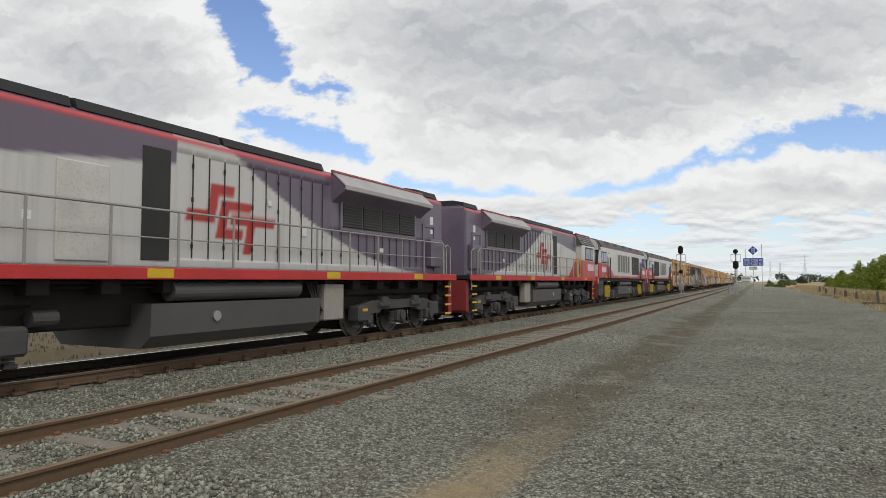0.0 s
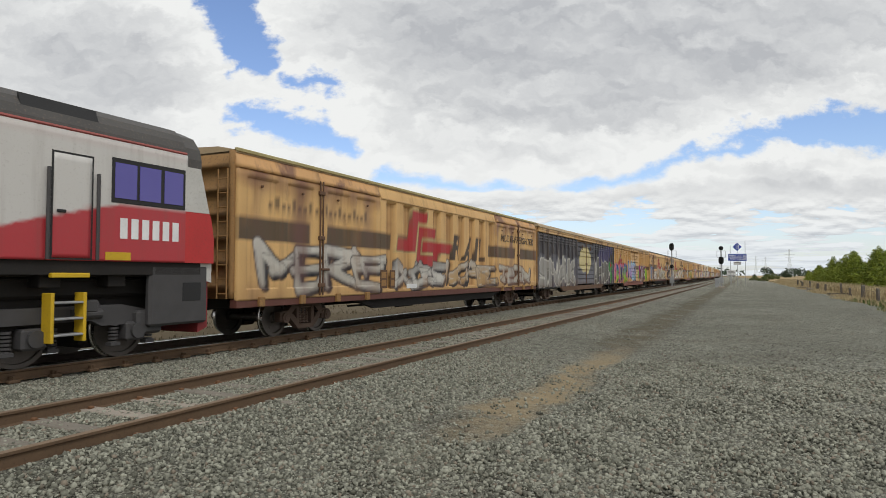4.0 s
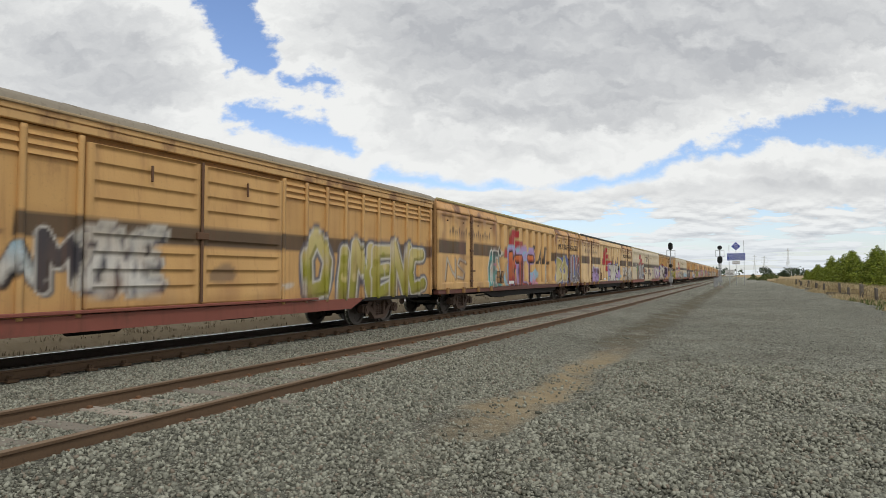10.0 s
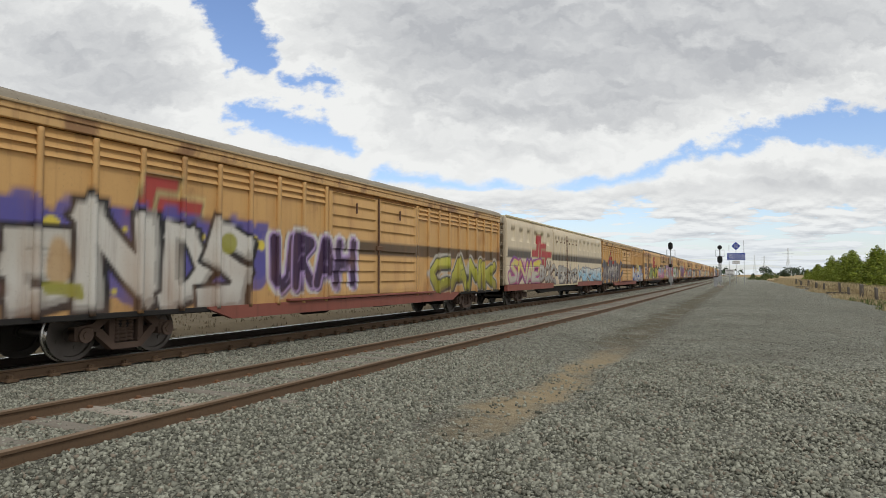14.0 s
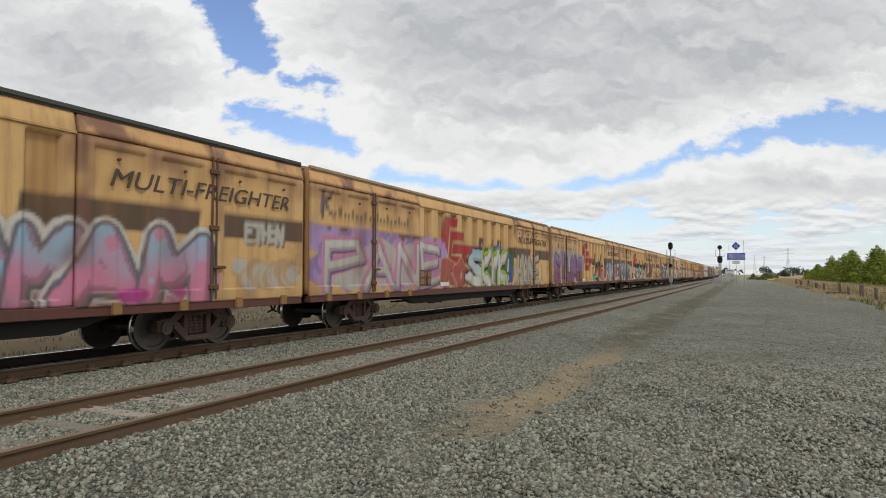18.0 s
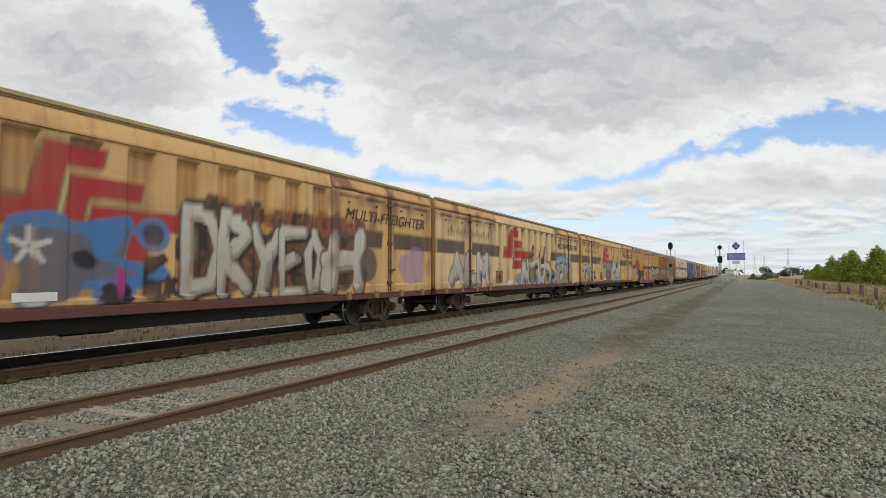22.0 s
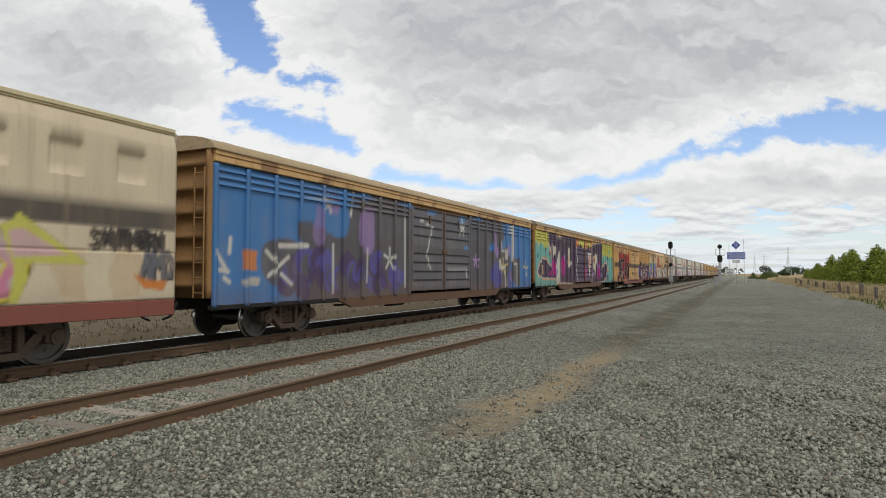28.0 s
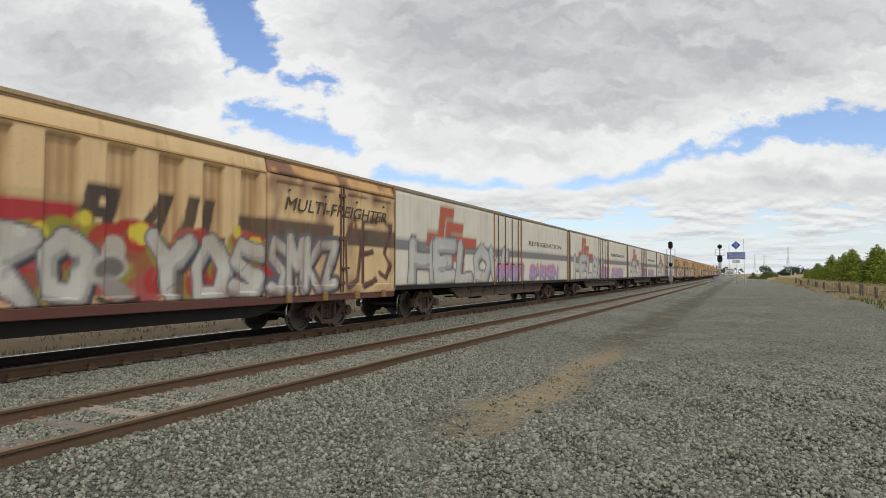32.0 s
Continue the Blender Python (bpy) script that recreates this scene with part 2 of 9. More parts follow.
BOGIE = plain("brown brake-dusted casting", (0.10, 0.065, 0.048), 0.85, dirty=0.5, dirt=(0.05, 0.04, 0.035), scale=4)
WHEEL = plain("rolled wheel steel", (0.13, 0.115, 0.105), 0.55, 0.6, dirty=0.5, scale=5)
TREAD = plain("polished tyre", (0.55, 0.54, 0.52), 0.25, 1.0, dirty=0.1)
LOCOBOGIE = plain("dark grey locomotive casting", (0.062, 0.060, 0.062), 0.6, dirty=0.5, scale=4, dirt=(0.10, 0.08, 0.065))
TANK = plain("dusty black tank", (0.085, 0.082, 0.083), 0.5, dirty=0.5, dirt=(0.14, 0.11, 0.08), scale=1.2)
RED = plain("signal red paint", (0.50, 0.035, 0.035), 0.5, dirty=0.3)
YELLOW = plain("safety yellow paint", (0.62, 0.40, 0.02), 0.5, dirty=0.2)
RAILSIDE = plain("rusty rail web", (0.125, 0.078, 0.045), 0.85, dirty=0.5, dirt=(0.07, 0.045, 0.033), scale=2.0)
# far main rail: the train's shadow put into a darker web colour
RAILWEB_SHADED = plain("rail web with train shade", (0.055, 0.040, 0.030), 0.8, dirty=0.5, dirt=(0.03, 0.024, 0.02), scale=2.0)
RAILTOP_RUST = plain("brown rail head", (0.20, 0.14, 0.092), 0.6, 0.1, dirty=0.3)
RAILTOP = plain("bright rail head", (0.88, 0.88, 0.87), 0.2, 1.0, dirty=0.03, bump=0.02)
# near main rail: the train's dark reflection put into the head colour
RAILTOP_MIRRORTONE = plain("brown-grey rail head toned for reflection", (0.25, 0.215, 0.18), 0.4, 0.5, dirty=0.3)
SLEEPER = plain("grey weathered timber", (0.21, 0.19, 0.158), 0.9, var=0.35, scale=3, dirty=0.5, dirt=(0.15, 0.09, 0.055))
CONCRETE = plain("weathered concrete", (0.34, 0.30, 0.25), 0.9, var=0.2, scale=3)
# pylon steel, with the haze of distance put into its colour
HAZEGALV = plain("steel paled by haze", (0.66, 0.70, 0.72), 0.6, dirty=0.05)
CLIP = plain("orange rust", (0.17, 0.085, 0.042), 0.9, scale=6)
GALV = plain("galvanised steel", (0.42, 0.43, 0.44), 0.5, 0.7, dirty=0.15)
HANDRAIL = plain("dull handrail", (0.32, 0.31, 0.29), 0.5, 0.2)
BLACK = plain("flat black", (0.02, 0.02, 0.021), 0.6, dirty=0.2, dirt=(0.06, 0.06, 0.06))
GRILLE = plain("dark grille", (0.03, 0.03, 0.03), 0.6, dirty=0.4, dirt=(0.08, 0.07, 0.06))
GREYGRILLE = plain("grey mesh grille", (0.17, 0.165, 0.155), 0.6, dirty=0.4)
PURPLE_GLASS = glass("blue tinted cab glass", (0.075, 0.06, 0.34))
DARK_GLASS = glass("dark cab glass", (0.025, 0.022, 0.03))
GREEN_GLASS = glass("green tinted windscreen", (0.10, 0.16, 0.11))
WHITE = plain("white enamel", (0.74, 0.74, 0.74), 0.5, dirty=0.15)
LAMP_WHITE = plain("pale letters", (0.80, 0.80, 0.80), 0.6, dirty=0.1)
INK = plain("faded black lettering", (0.085, 0.065, 0.05), 0.7)
BLUE_SIGN = plain("blue enamel", (0.02, 0.055, 0.34), 0.4, dirty=0.1)
TIMBER = plain("grey split timber", (0.13, 0.115, 0.10), 0.95, var=0.4, scale=5)
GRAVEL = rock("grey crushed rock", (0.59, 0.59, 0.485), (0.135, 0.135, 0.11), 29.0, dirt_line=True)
STONES = island("loose grey stones", (0.43, 0.43, 0.35), (0.105, 0.105, 0.083), (0.27, 0.215, 0.165), rare=0.86)
LEAF = island("bright green needles", (0.34, 0.41, 0.05), (0.055, 0.085, 0.015), (0.45, 0.46, 0.07), 0.7, 0.2)
LEAF2 = island("olive green leaves", (0.16, 0.20, 0.06), (0.05, 0.08, 0.025), (0.24, 0.22, 0.09), 0.75, 0.2)
DRY = island("dry grass blades", (0.58, 0.48, 0.30), (0.33, 0.265, 0.16), (0.22, 0.23, 0.09), 0.9, 0.1)
DULL = island("dull trampled grass", (0.19, 0.16, 0.11), (0.13, 0.108, 0.075), (0.11, 0.10, 0.06), 0.9, 0.1)
FARLEAF = island("distant dull green leaves", (0.075, 0.10, 0.06), (0.035, 0.055, 0.035), (0.10, 0.11, 0.06), 0.9, 0.05)
BARK = plain("grey bark", (0.16, 0.12, 0.09), 0.95, scale=6)


def field_material():
    m, n = material("dry paddock grass")
    c = coords(n)
    a, b = n.noise(c, 0.05, 7.0, 0.6), n.noise(c, 3.0, 6.0, 0.7)
    tone = n.mix(a, (0.30, 0.225, 0.115), (0.47, 0.36, 0.195))
    tone = n.mix(n.math("MULTIPLY", n.ramp(b, 0.4, 0.7), 0.6), tone, (0.19, 0.15, 0.085))
    tone = n.mix(n.math("MULTIPLY", n.ramp(n.noise(c, 0.35, 4.0), 0.58, 0.7), 0.5), tone, (0.15, 0.165, 0.06))
    # bare brown earth of the railway bank
    x = n.put("ShaderNodeSeparateXYZ", {0: c}).outputs[0]
    soil = n.mix(b, (0.06, 0.05, 0.036), (0.19, 0.16, 0.115))
    tone = n.mix(n.math("MULTIPLY", n.ramp(n.math("ABSOLUTE", n.math("ADD", x, 19.0)), 6.0, 11.0, 0.92, 0.0), 1.0), tone, soil)
    finish(n, tone, 0.95, 0.0, b, 0.6, 0.06, 0.1)
    return m


FIELD = field_material()

# ---- mesh building ----


class Shape:
    """Collects faces for one mesh."""

    def __init__(self):
        self.v, self.f = [], []

    def add(self, verts, faces):
        o = len(self.v)
        self.v += verts
        self.f += [tuple(i + o for i in f) for f in faces]
        return self

    def box(self, x0, x1, y0, y1, z0, z1, b=0.012):
        """A box with chamfered edges."""
        b = min(b, (x1 - x0) * 0.3, (y1 - y0) * 0.3, (z1 - z0) * 0.3)
        vs, ix = [], {}
        for i, x in enumerate((x0, x1)):
            for j, y in enumerate((y0, y1)):
                for k, z in enumerate((z0, z1)):
                    dx, dy, dz = (b, -b)[i], (b, -b)[j], (b, -b)[k]
                    for a, p in enumerate(((x, y + dy, z + dz), (x + dx, y, z + dz), (x + dx, y + dy, z))):
                        ix[i, j, k, a] = len(vs)
                        vs.append(p)
        fs = []
        sq = ((0, 0), (1, 0), (1, 1), (0, 1))
        for s in (0, 1):
            q = sq if s else sq[::-1]
            fs.append([ix[s, a, c, 0] for a, c in q])
            fs.append([ix[c, s, a, 1] for a, c in q])
            fs.append([ix[a, c, s, 2] for a, c in q])
        for i in (0, 1):
            for j in (0, 1):
                fs.append([ix[i, j, 0, 0], ix[i, j, 1, 0], ix[i, j, 1, 1], ix[i, j, 0, 1]])
                fs.append([ix[i, 0, j, 0], ix[i, 1, j, 0], ix[i, 1, j, 2], ix[i, 0, j, 2]])
                fs.append([ix[0, i, j, 1], ix[1, i, j, 1], ix[1, i, j, 2], ix[0, i, j, 2]])
                for k in (0, 1):
                    fs.append([ix[i, j, k, 0], ix[i, j, k, 1], ix[i, j, k, 2]])
        return self.add(vs, fs)

    def cyl(self, a, b, r, n=12, r2=None, caps=True):
        a, b = Vector(a), Vector(b)
        d = (b - a).normalized()
        s = d.orthogonal().normalized()
        t = d.cross(s)
        r2 = r if r2 is None else r2
        vs = []
        for p, q in ((a, r), (b, r2)):
            for i in range(n):
                w = 2 * math.pi * i / n
                vs.append(tuple(p + (s * math.cos(w) + t * math.sin(w)) * q))
        fs = [(i, (i + 1) % n, n + (i + 1) % n, n + i) for i in range(n)]
        if caps:
            fs += [tuple(range(n))[::-1], tuple(range(n, 2 * n))]
        return self.add(vs, fs)

    def tube(self, pts, r, n=6):
        for a, b in zip(pts, pts[1:]):
            self.cyl(a, b, r, n)
        return self

    def prism(self, profile, y0, y1):
        """A profile of (x, z), counter-clockwise seen from -y, drawn out along y."""
        n = len(profile)
        vs = [(x, y0, z) for x, z in profile] + [(x, y1, z) for x, z in profile]
        fs = [(i, n + i, n + (i + 1) % n, (i + 1) % n)[::-1] for i in range(n)]
        return self.add(vs, fs + [tuple(range(n)), tuple(range(n, 2 * n))[::-1]])

    def slab(self, profile, x0, x1):
        """A profile of (y, z) drawn out along x."""
        n = len(profile)
        vs = [(x0, y, z) for y, z in profile] + [(x1, y, z) for y, z in profile]
        fs = [(i, (i + 1) % n, n + (i + 1) % n, n + i) for i in range(n)]
        return self.add(vs, fs + [tuple(range(n))[::-1], tuple(range(n, 2 * n))])

    def mesh(self, name, mat, smooth=False):
        me = bpy.data.meshes.new(name)
        me.from_pydata(self.v, [], self.f)
        me.materials.append(mat)
        if smooth:
            me.shade_smooth()
            me.set_sharp_from_angle(angle=radians(40))
        me.validate()
        return me


def part(name, shape, mat, parent, label="", at=None, smooth=False):
    """Links a shape, or a mesh, as ONE mesh object under a thing or part."""
    me = shape.mesh(name, mat, smooth) if isinstance(shape, Shape) else shape
    ob = new(name, me)
    ob.parent = parent
    if at is not None:
        ob.matrix_basis = at if isinstance(at, Matrix) else Matrix.Translation(at)
    return tagged(ob, label)


def thing(name, label, category, group="", kind="", at=None):
    ob = tagged(new(name), label, category, group, kind)
    ob.empty_display_size = 0.3
    if at is not None:
        ob.matrix_basis = at
    return ob


def fix_normals(me):
    bm = bmesh.new()
    bm.from_mesh(me)
    bmesh.ops.recalc_face_normals(bm, faces=bm.faces)
    bm.to_mesh(me)
    bm.free()
    return me


# ---- spray paint ----
BW, WH = (0.018, 0.018, 0.02), (0.62, 0.61, 0.58)
STROKES = {
    "a": [[(0, 0), (0.45, 1), (0.95, 0)], [(0.2, 0.38), (0.75, 0.38)]],
    "b": [[(0, 0), (0, 1), (0.7, 0.85), (0.1, 0.52), (0.85, 0.3), (0, 0)]],
    "c": [[(0.9, 0.9), (0.2, 0.95), (0, 0.5), (0.2, 0.05), (0.9, 0.12)]],
    "e": [[(0.9, 1), (0, 0.95), (0.05, 0), (0.95, 0.05)], [(0, 0.5), (0.7, 0.52)]],
    "k": [[(0, 0), (0, 1)], [(0.85, 1), (0.1, 0.45), (0.9, 0)]],
    "m": [[(0, 0), (0.05, 1), (0.45, 0.4), (0.85, 1), (0.95, 0)]],
    "n": [[(0, 0), (0.05, 1), (0.85, 0), (0.9, 1)]],
    "o": [[(0.45, 1), (0, 0.6), (0.2, 0.05), (0.75, 0.05), (0.95, 0.6), (0.45, 1)]],
    "r": [[(0, 0), (0, 1), (0.8, 0.85), (0.1, 0.5), (0.9, 0)]],
    "s": [[(0.9, 0.9), (0.25, 1), (0.05, 0.7), (0.85, 0.35), (0.7, 0.02), (0, 0.1)]],
    "t": [[(0.5, 0), (0.45, 1)], [(0, 0.95), (1, 1)]],
    "w": [[(0, 1), (0.2, 0), (0.5, 0.65), (0.75, 0), (1, 1)]],
    "z": [[(0, 0.95), (0.9, 1), (0.05, 0.02), (0.95, 0.05)]],
    "l": [[(0.1, 1), (0.05, 0), (0.8, 0.05)]],
    "i": [[(0.5, 1), (0.5, 0)]],
    "d": [[(0, 0), (0, 1), (0.6, 0.95), (0.95, 0.5), (0.6, 0.05), (0, 0)]],
    "f": [[(0.9, 1), (0.05, 1), (0.05, 0)], [(0.05, 0.55), (0.7, 0.55)]],
    "g": [[(0.9, 0.9), (0.3, 1), (0, 0.5), (0.3, 0), (0.9, 0.1), (0.9, 0.45), (0.5, 0.45)]],
    "h": [[(0, 0), (0, 1)], [(0.95, 0), (0.95, 1)], [(0, 0.5), (0.95, 0.5)]],
    "p": [[(0, 0), (0, 1), (0.8, 0.95), (0.9, 0.65), (0.05, 0.45)]],
    "u": [[(0, 1), (0.05, 0.2), (0.45, 0), (0.85, 0.2), (0.9, 1)]],
    "v": [[(0, 1), (0.45, 0), (0.95, 1)]],
    "x": [[(0, 0), (0.95, 1)], [(0, 1), (0.95, 0)]],
    "y": [[(0, 1), (0.45, 0.5), (0.95, 1)], [(0.45, 0.5), (0.45, 0)]],
    "2": [[(0.05, 0.85), (0.5, 1), (0.9, 0.75), (0.05, 0.05), (0.95, 0.05)]],
    "3": [[(0.05, 0.95), (0.8, 0.9), (0.35, 0.52), (0.9, 0.25), (0.5, 0), (0.05, 0.1)]],
    " ": [],
}


class Canvas:
    """What is painted on one side of a vehicle: u along it, z over the rail."""

    def __init__(self, length, z0=0.6, z1=4.4, res=0.03, view=None):
        if view is not None:
            whole, i0, i1 = view
            self.L, self.z0, self.res, self.base, self.nu, self.nz = whole.L, whole.z0, whole.res, i0 * whole.res, max(i1 - i0, 0), whole.nz
            self.U, self.Z, self.c, self.rough = whole.U[:, i0:i1], whole.Z[:, i0:i1], whole.c[:, i0:i1], whole.rough[:, i0:i1]
            return
        self.L, self.z0, self.res, self.base = length, z0, res, 0.0
        self.nu, self.nz = int(length / res) + 2, int((z1 - z0) / res) + 2
        self.U, self.Z = np.meshgrid(np.arange(self.nu) * res, z0 + np.arange(self.nz) * res)
        self.c = np.zeros((self.nz, self.nu, 4), np.float32)
        rs = np.random.RandomState(7)
        g = np.zeros_like(self.U)
        for k in range(14):
            a, b = rs.uniform(-5, 5, 2)
            g += np.sin(a * self.U + b * self.Z * 1.6 + rs.uniform(0, 6)) / 14 ** 0.5
        self.rough = g * 0.05

    def window(self, u0, u1):
        """A view of the stretch from u0 to u1, on which painting is quicker."""
        i0, i1 = max(0, int(u0 / self.res)), min(self.nu, int(u1 / self.res) + 2)
        return Canvas(self.L, view=(self, i0, i1))

    def paint(self, mask, col, alpha=1.0):
        m = np.clip(mask, 0, 1)[..., None] * alpha
        self.c[..., :3] = np.where(self.c[..., 3:] > 0.01, self.c[..., :3] * (1 - m) + np.array(col, np.float32) * m, np.array(col, np.float32))
        self.c[..., 3:] = self.c[..., 3:] + m * (1 - self.c[..., 3:])

    def soft(self, d, blur=0.03):
        return np.clip(0.5 - d / blur, 0, 1)

    def rect(self, u0, u1, z0, z1, col, alpha=1.0, wob=0.0, slant=0.0):
        u = self.U - slant * (self.Z - z0)
        d = np.maximum(np.maximum(u0 - u, u - u1), np.maximum(z0 - self.Z, self.Z - z1)) + self.rough * wob * 10
        self.paint(self.soft(d, 0.035), col, alpha)

    def blob(self, u, z, r, col, alpha=1.0, rz=None, wob=0.3):
        d = (np.sqrt(((self.U - u) / r) ** 2 + ((self.Z - z) / (rz or r)) ** 2) - 1) * min(r, rz or r) + self.rough * wob * 4
        self.paint(self.soft(d, 0.05), col, alpha)

    def poly(self, pts, col, grow=0.0, alpha=0.97):
        """A filled outline, grown by so many metres."""
        d = np.full(self.U.shape, 9.0)
        inside = np.zeros(self.U.shape, bool)
        for (a, b), (p, q) in zip(pts, pts[1:] + pts[:1]):
            t = np.clip(((self.U - a) * (p - a) + (self.Z - b) * (q - b)) / max((p - a) ** 2 + (q - b) ** 2, 1e-6), 0, 1)
            d = np.minimum(d, np.hypot(self.U - a - t * (p - a), self.Z - b - t * (q - b)))
            if b != q:
                inside ^= ((b > self.Z) != (q > self.Z)) & (self.U < a + (self.Z - b) * (p - a) / (q - b))
        self.paint(self.soft(np.where(inside, -d, d) - grow), col, alpha)

    def dist(self, lines, square=False):
        d = np.full(self.U.shape, 9.0)
        for pts in lines:
            for (a, b), (c, e) in zip(pts, pts[1:]):
                lo, hi = max(0, int((min(a, c) - self.base - 0.8) / self.res)), min(self.nu, int((max(a, c) - self.base + 0.8) / self.res) + 1)
                if hi <= lo:
                    continue
                U, Z = self.U[:, lo:hi], self.Z[:, lo:hi]
                du, dz = c - a, e - b
                t = np.clip(((U - a) * du + (Z - b) * dz) / max(du * du + dz * dz, 1e-6), 0, 1)
                if square:
                    n = max(math.hypot(du, dz), 1e-6)
                    along, across = ((U - a) * du + (Z - b) * dz) / n, np.abs((U - a) * dz - (Z - b) * du) / n
                    d[:, lo:hi] = np.minimum(d[:, lo:hi], np.maximum(across, np.maximum(-along, along - n)))
                else:
                    d[:, lo:hi] = np.minimum(d[:, lo:hi], np.hypot(U - a - t * du, Z - b - t * dz))
        return d

    def line(self, pts, w, col, alpha=1.0):
        self.paint(self.soft(self.dist([pts]) - w, 0.035), col, alpha)

    def piece(self, u0, u1, z0, z1, marks, fill, edge=BW, fill2=None, halo=None, back=None, w=0.11, line=0.05, seed=0, slant=0.1, shine=None, lean=0.13, tidy=False, square=False):
        """A spray-painted piece: a row of tangled fat strokes with outline, drop shadow, halo and cloudy ground."""
        rs = np.random.RandomState(seed + 11)
        if back is not None:
            for k in range(int((u1 - u0) * 3.5) + 2):
                self.blob(rs.uniform(u0 - 0.1, u1 + 0.1), rs.uniform(z0 + 0.15, z1), rs.uniform(0.22, 0.5), back, 0.92)
        cw = (u1 - u0) / len(marks)
        lines, thin = [], []
        grow = 0.93 if tidy else 1.25 if w > 0.07 else 1.0
        for i, ch in enumerate(marks):
            dz, hz = (rs.uniform(-0.05, 0.05), rs.uniform(0.94, 1.06)) if tidy else (rs.uniform(-0.08, 0.08), rs.uniform(0.92, 1.1))
            put = lambda x, y: (u0 + w * 0.8 + (i + 0.5 + (x - 0.5) * grow) * cw - (0.8 if tidy else 0.2) * w - (0.3 * w * (x - 0.5) if tidy else 0.0) + slant * (y - 0.5) * (z1 - z0), z0 + w + (y * hz + dz) * (z1 - z0 - 2 * w))
            mine = []
            for st in STROKES[ch]:
                pts = [put(x + rs.uniform(-lean, lean), y + rs.uniform(-lean, lean)) for x, y in st]
                if rs.rand() < 0.5 and not tidy:
                    pts.append((pts[-1][0] + rs.uniform(-0.35, 0.35) * cw, pts[-1][1] + rs.uniform(-0.1, 0.35) * (z1 - z0)))
                mine.append(pts)
            if w > 0.07 and not tidy:
                x, y = rs.uniform(0, 1, 2)
                mine.append([put(x, y), put(x + rs.uniform(-0.6, 0.6), y + rs.uniform(-0.5, 0.5))])
                thin.append([put(rs.uniform(-0.2, 1.2), rs.uniform(-0.1, 1.1)) for k in range(4)])
            if tidy and w > 0.1 and not square:
                x, y = rs.uniform(0.2, 0.8, 2)
                thin.append([put(x, y), put(x + rs.uniform(-0.25, 0.25), y + rs.uniform(-0.3, 0.3)), put(x + rs.uniform(-0.3, 0.3), y - 0.25)])
            lines.append(mine)
        if halo is not None:
            v = self.window(u0 - 1.0, u1 + 1.0)
            v.paint(v.soft(v.dist(sum(lines, []), square) + v.rough * 0.3 - w - line - 0.09), halo)
        for i, strokes in enumerate(lines):
            xs = [p[0] for st in strokes for p in st]
            if not xs:
                continue
            v = self.window(min(xs) - 0.8, max(xs) + 0.8)
            if v.nu < 3:
                continue
            d = v.dist(strokes, square) + (0.4 if tidy else 1.0) * (v.rough * 0.3 + w * 0.3 * np.sin(v.U * 2.1 + seed) * np.cos(v.Z * 3.3 + seed * 0.7))
            drop = np.roll(np.roll(d, -2, 0), 2, 1)
            v.paint(v.soft(drop - w - line * (0.7 if tidy else 1.3)), [q * 0.3 for q in edge])
            v.paint(v.soft(d - w - line), edge)
            inside = v.soft(d - w)
            v.paint(inside, fill)
            if fill2 is not None:
                v.paint(inside * np.clip((v.Z - z0) / (z1 - z0) * 1.6 - 0.5 + v.rough * 4, 0, 1), fill2)
                for k in range(int(cw * 3)):
                    q = np.hypot(v.U - rs.uniform(min(xs), max(xs)), v.Z - rs.uniform(z0, z1)) - rs.uniform(0.05, 0.15)
                    v.paint(inside * v.soft(q), fill2 if k % 2 else fill, 0.85)
            if w > 0.07:
                # shaded lower rim and a few cut lines within the strokes
                v.paint(inside * v.soft(w * 0.45 - d) * (np.roll(np.roll(d, 3, 0), -3, 1) > w * 0.9), [q * 0.45 for q in fill], 0.7)
                if i < len(thin):
                    v.paint(inside * v.soft(v.dist([thin[i]]) - 0.012), [q * 0.7 for q in edge], 0.85)
            if shine is not None:
                v.paint(v.soft(np.abs(d - w * 0.6) - 0.014) * (np.sin(v.U * 9 + v.Z * 5) > 0.1), shine, 0.9)

    def tag(self, u, z, size, col, seed=0, n=5, w=0.022):
        """A quick scrawl."""
        rs = np.random.RandomState(seed)
        pts = [(u, z)]
        for k in range(n * 3):
            u += rs.uniform(-0.1, 0.3) * size
            pts.append((u, z + rs.uniform(-0.5, 0.5) * size))
        self.line(pts, w, col, 0.9)

    def at(self, u, z):
        i = np.clip(u / self.res, 0, self.nu - 1.001)
        j = np.clip((z - self.z0) / self.res, 0, self.nz - 1.001)
        i0, j0 = i.astype(int), j.astype(int)
        a, b = (i - i0)[:, None], (j - j0)[:, None]
        c = self.c
        return (c[j0, i0] * (1 - a) + c[j0, i0 + 1] * a) * (1 - b) + (c[j0 + 1, i0] * (1 - a) + c[j0 + 1, i0 + 1] * a) * b


def colour(me, canvas, length, off=(0.0, 0.0)):
    """Writes the paint on to a mesh, whose y is along the vehicle from its middle."""
    co = np.empty(len(me.vertices) * 3, np.float32)
    me.vertices.foreach_get("co", co)
    co = co.reshape(-1, 3)
    att = me.color_attributes.new("paint", "FLOAT_COLOR", "POINT")
    att.data.foreach_set("color", canvas.at(co[:, 1] + off[0] + length / 2, co[:, 2] + off[1]).astype(np.float32).ravel())
    return me


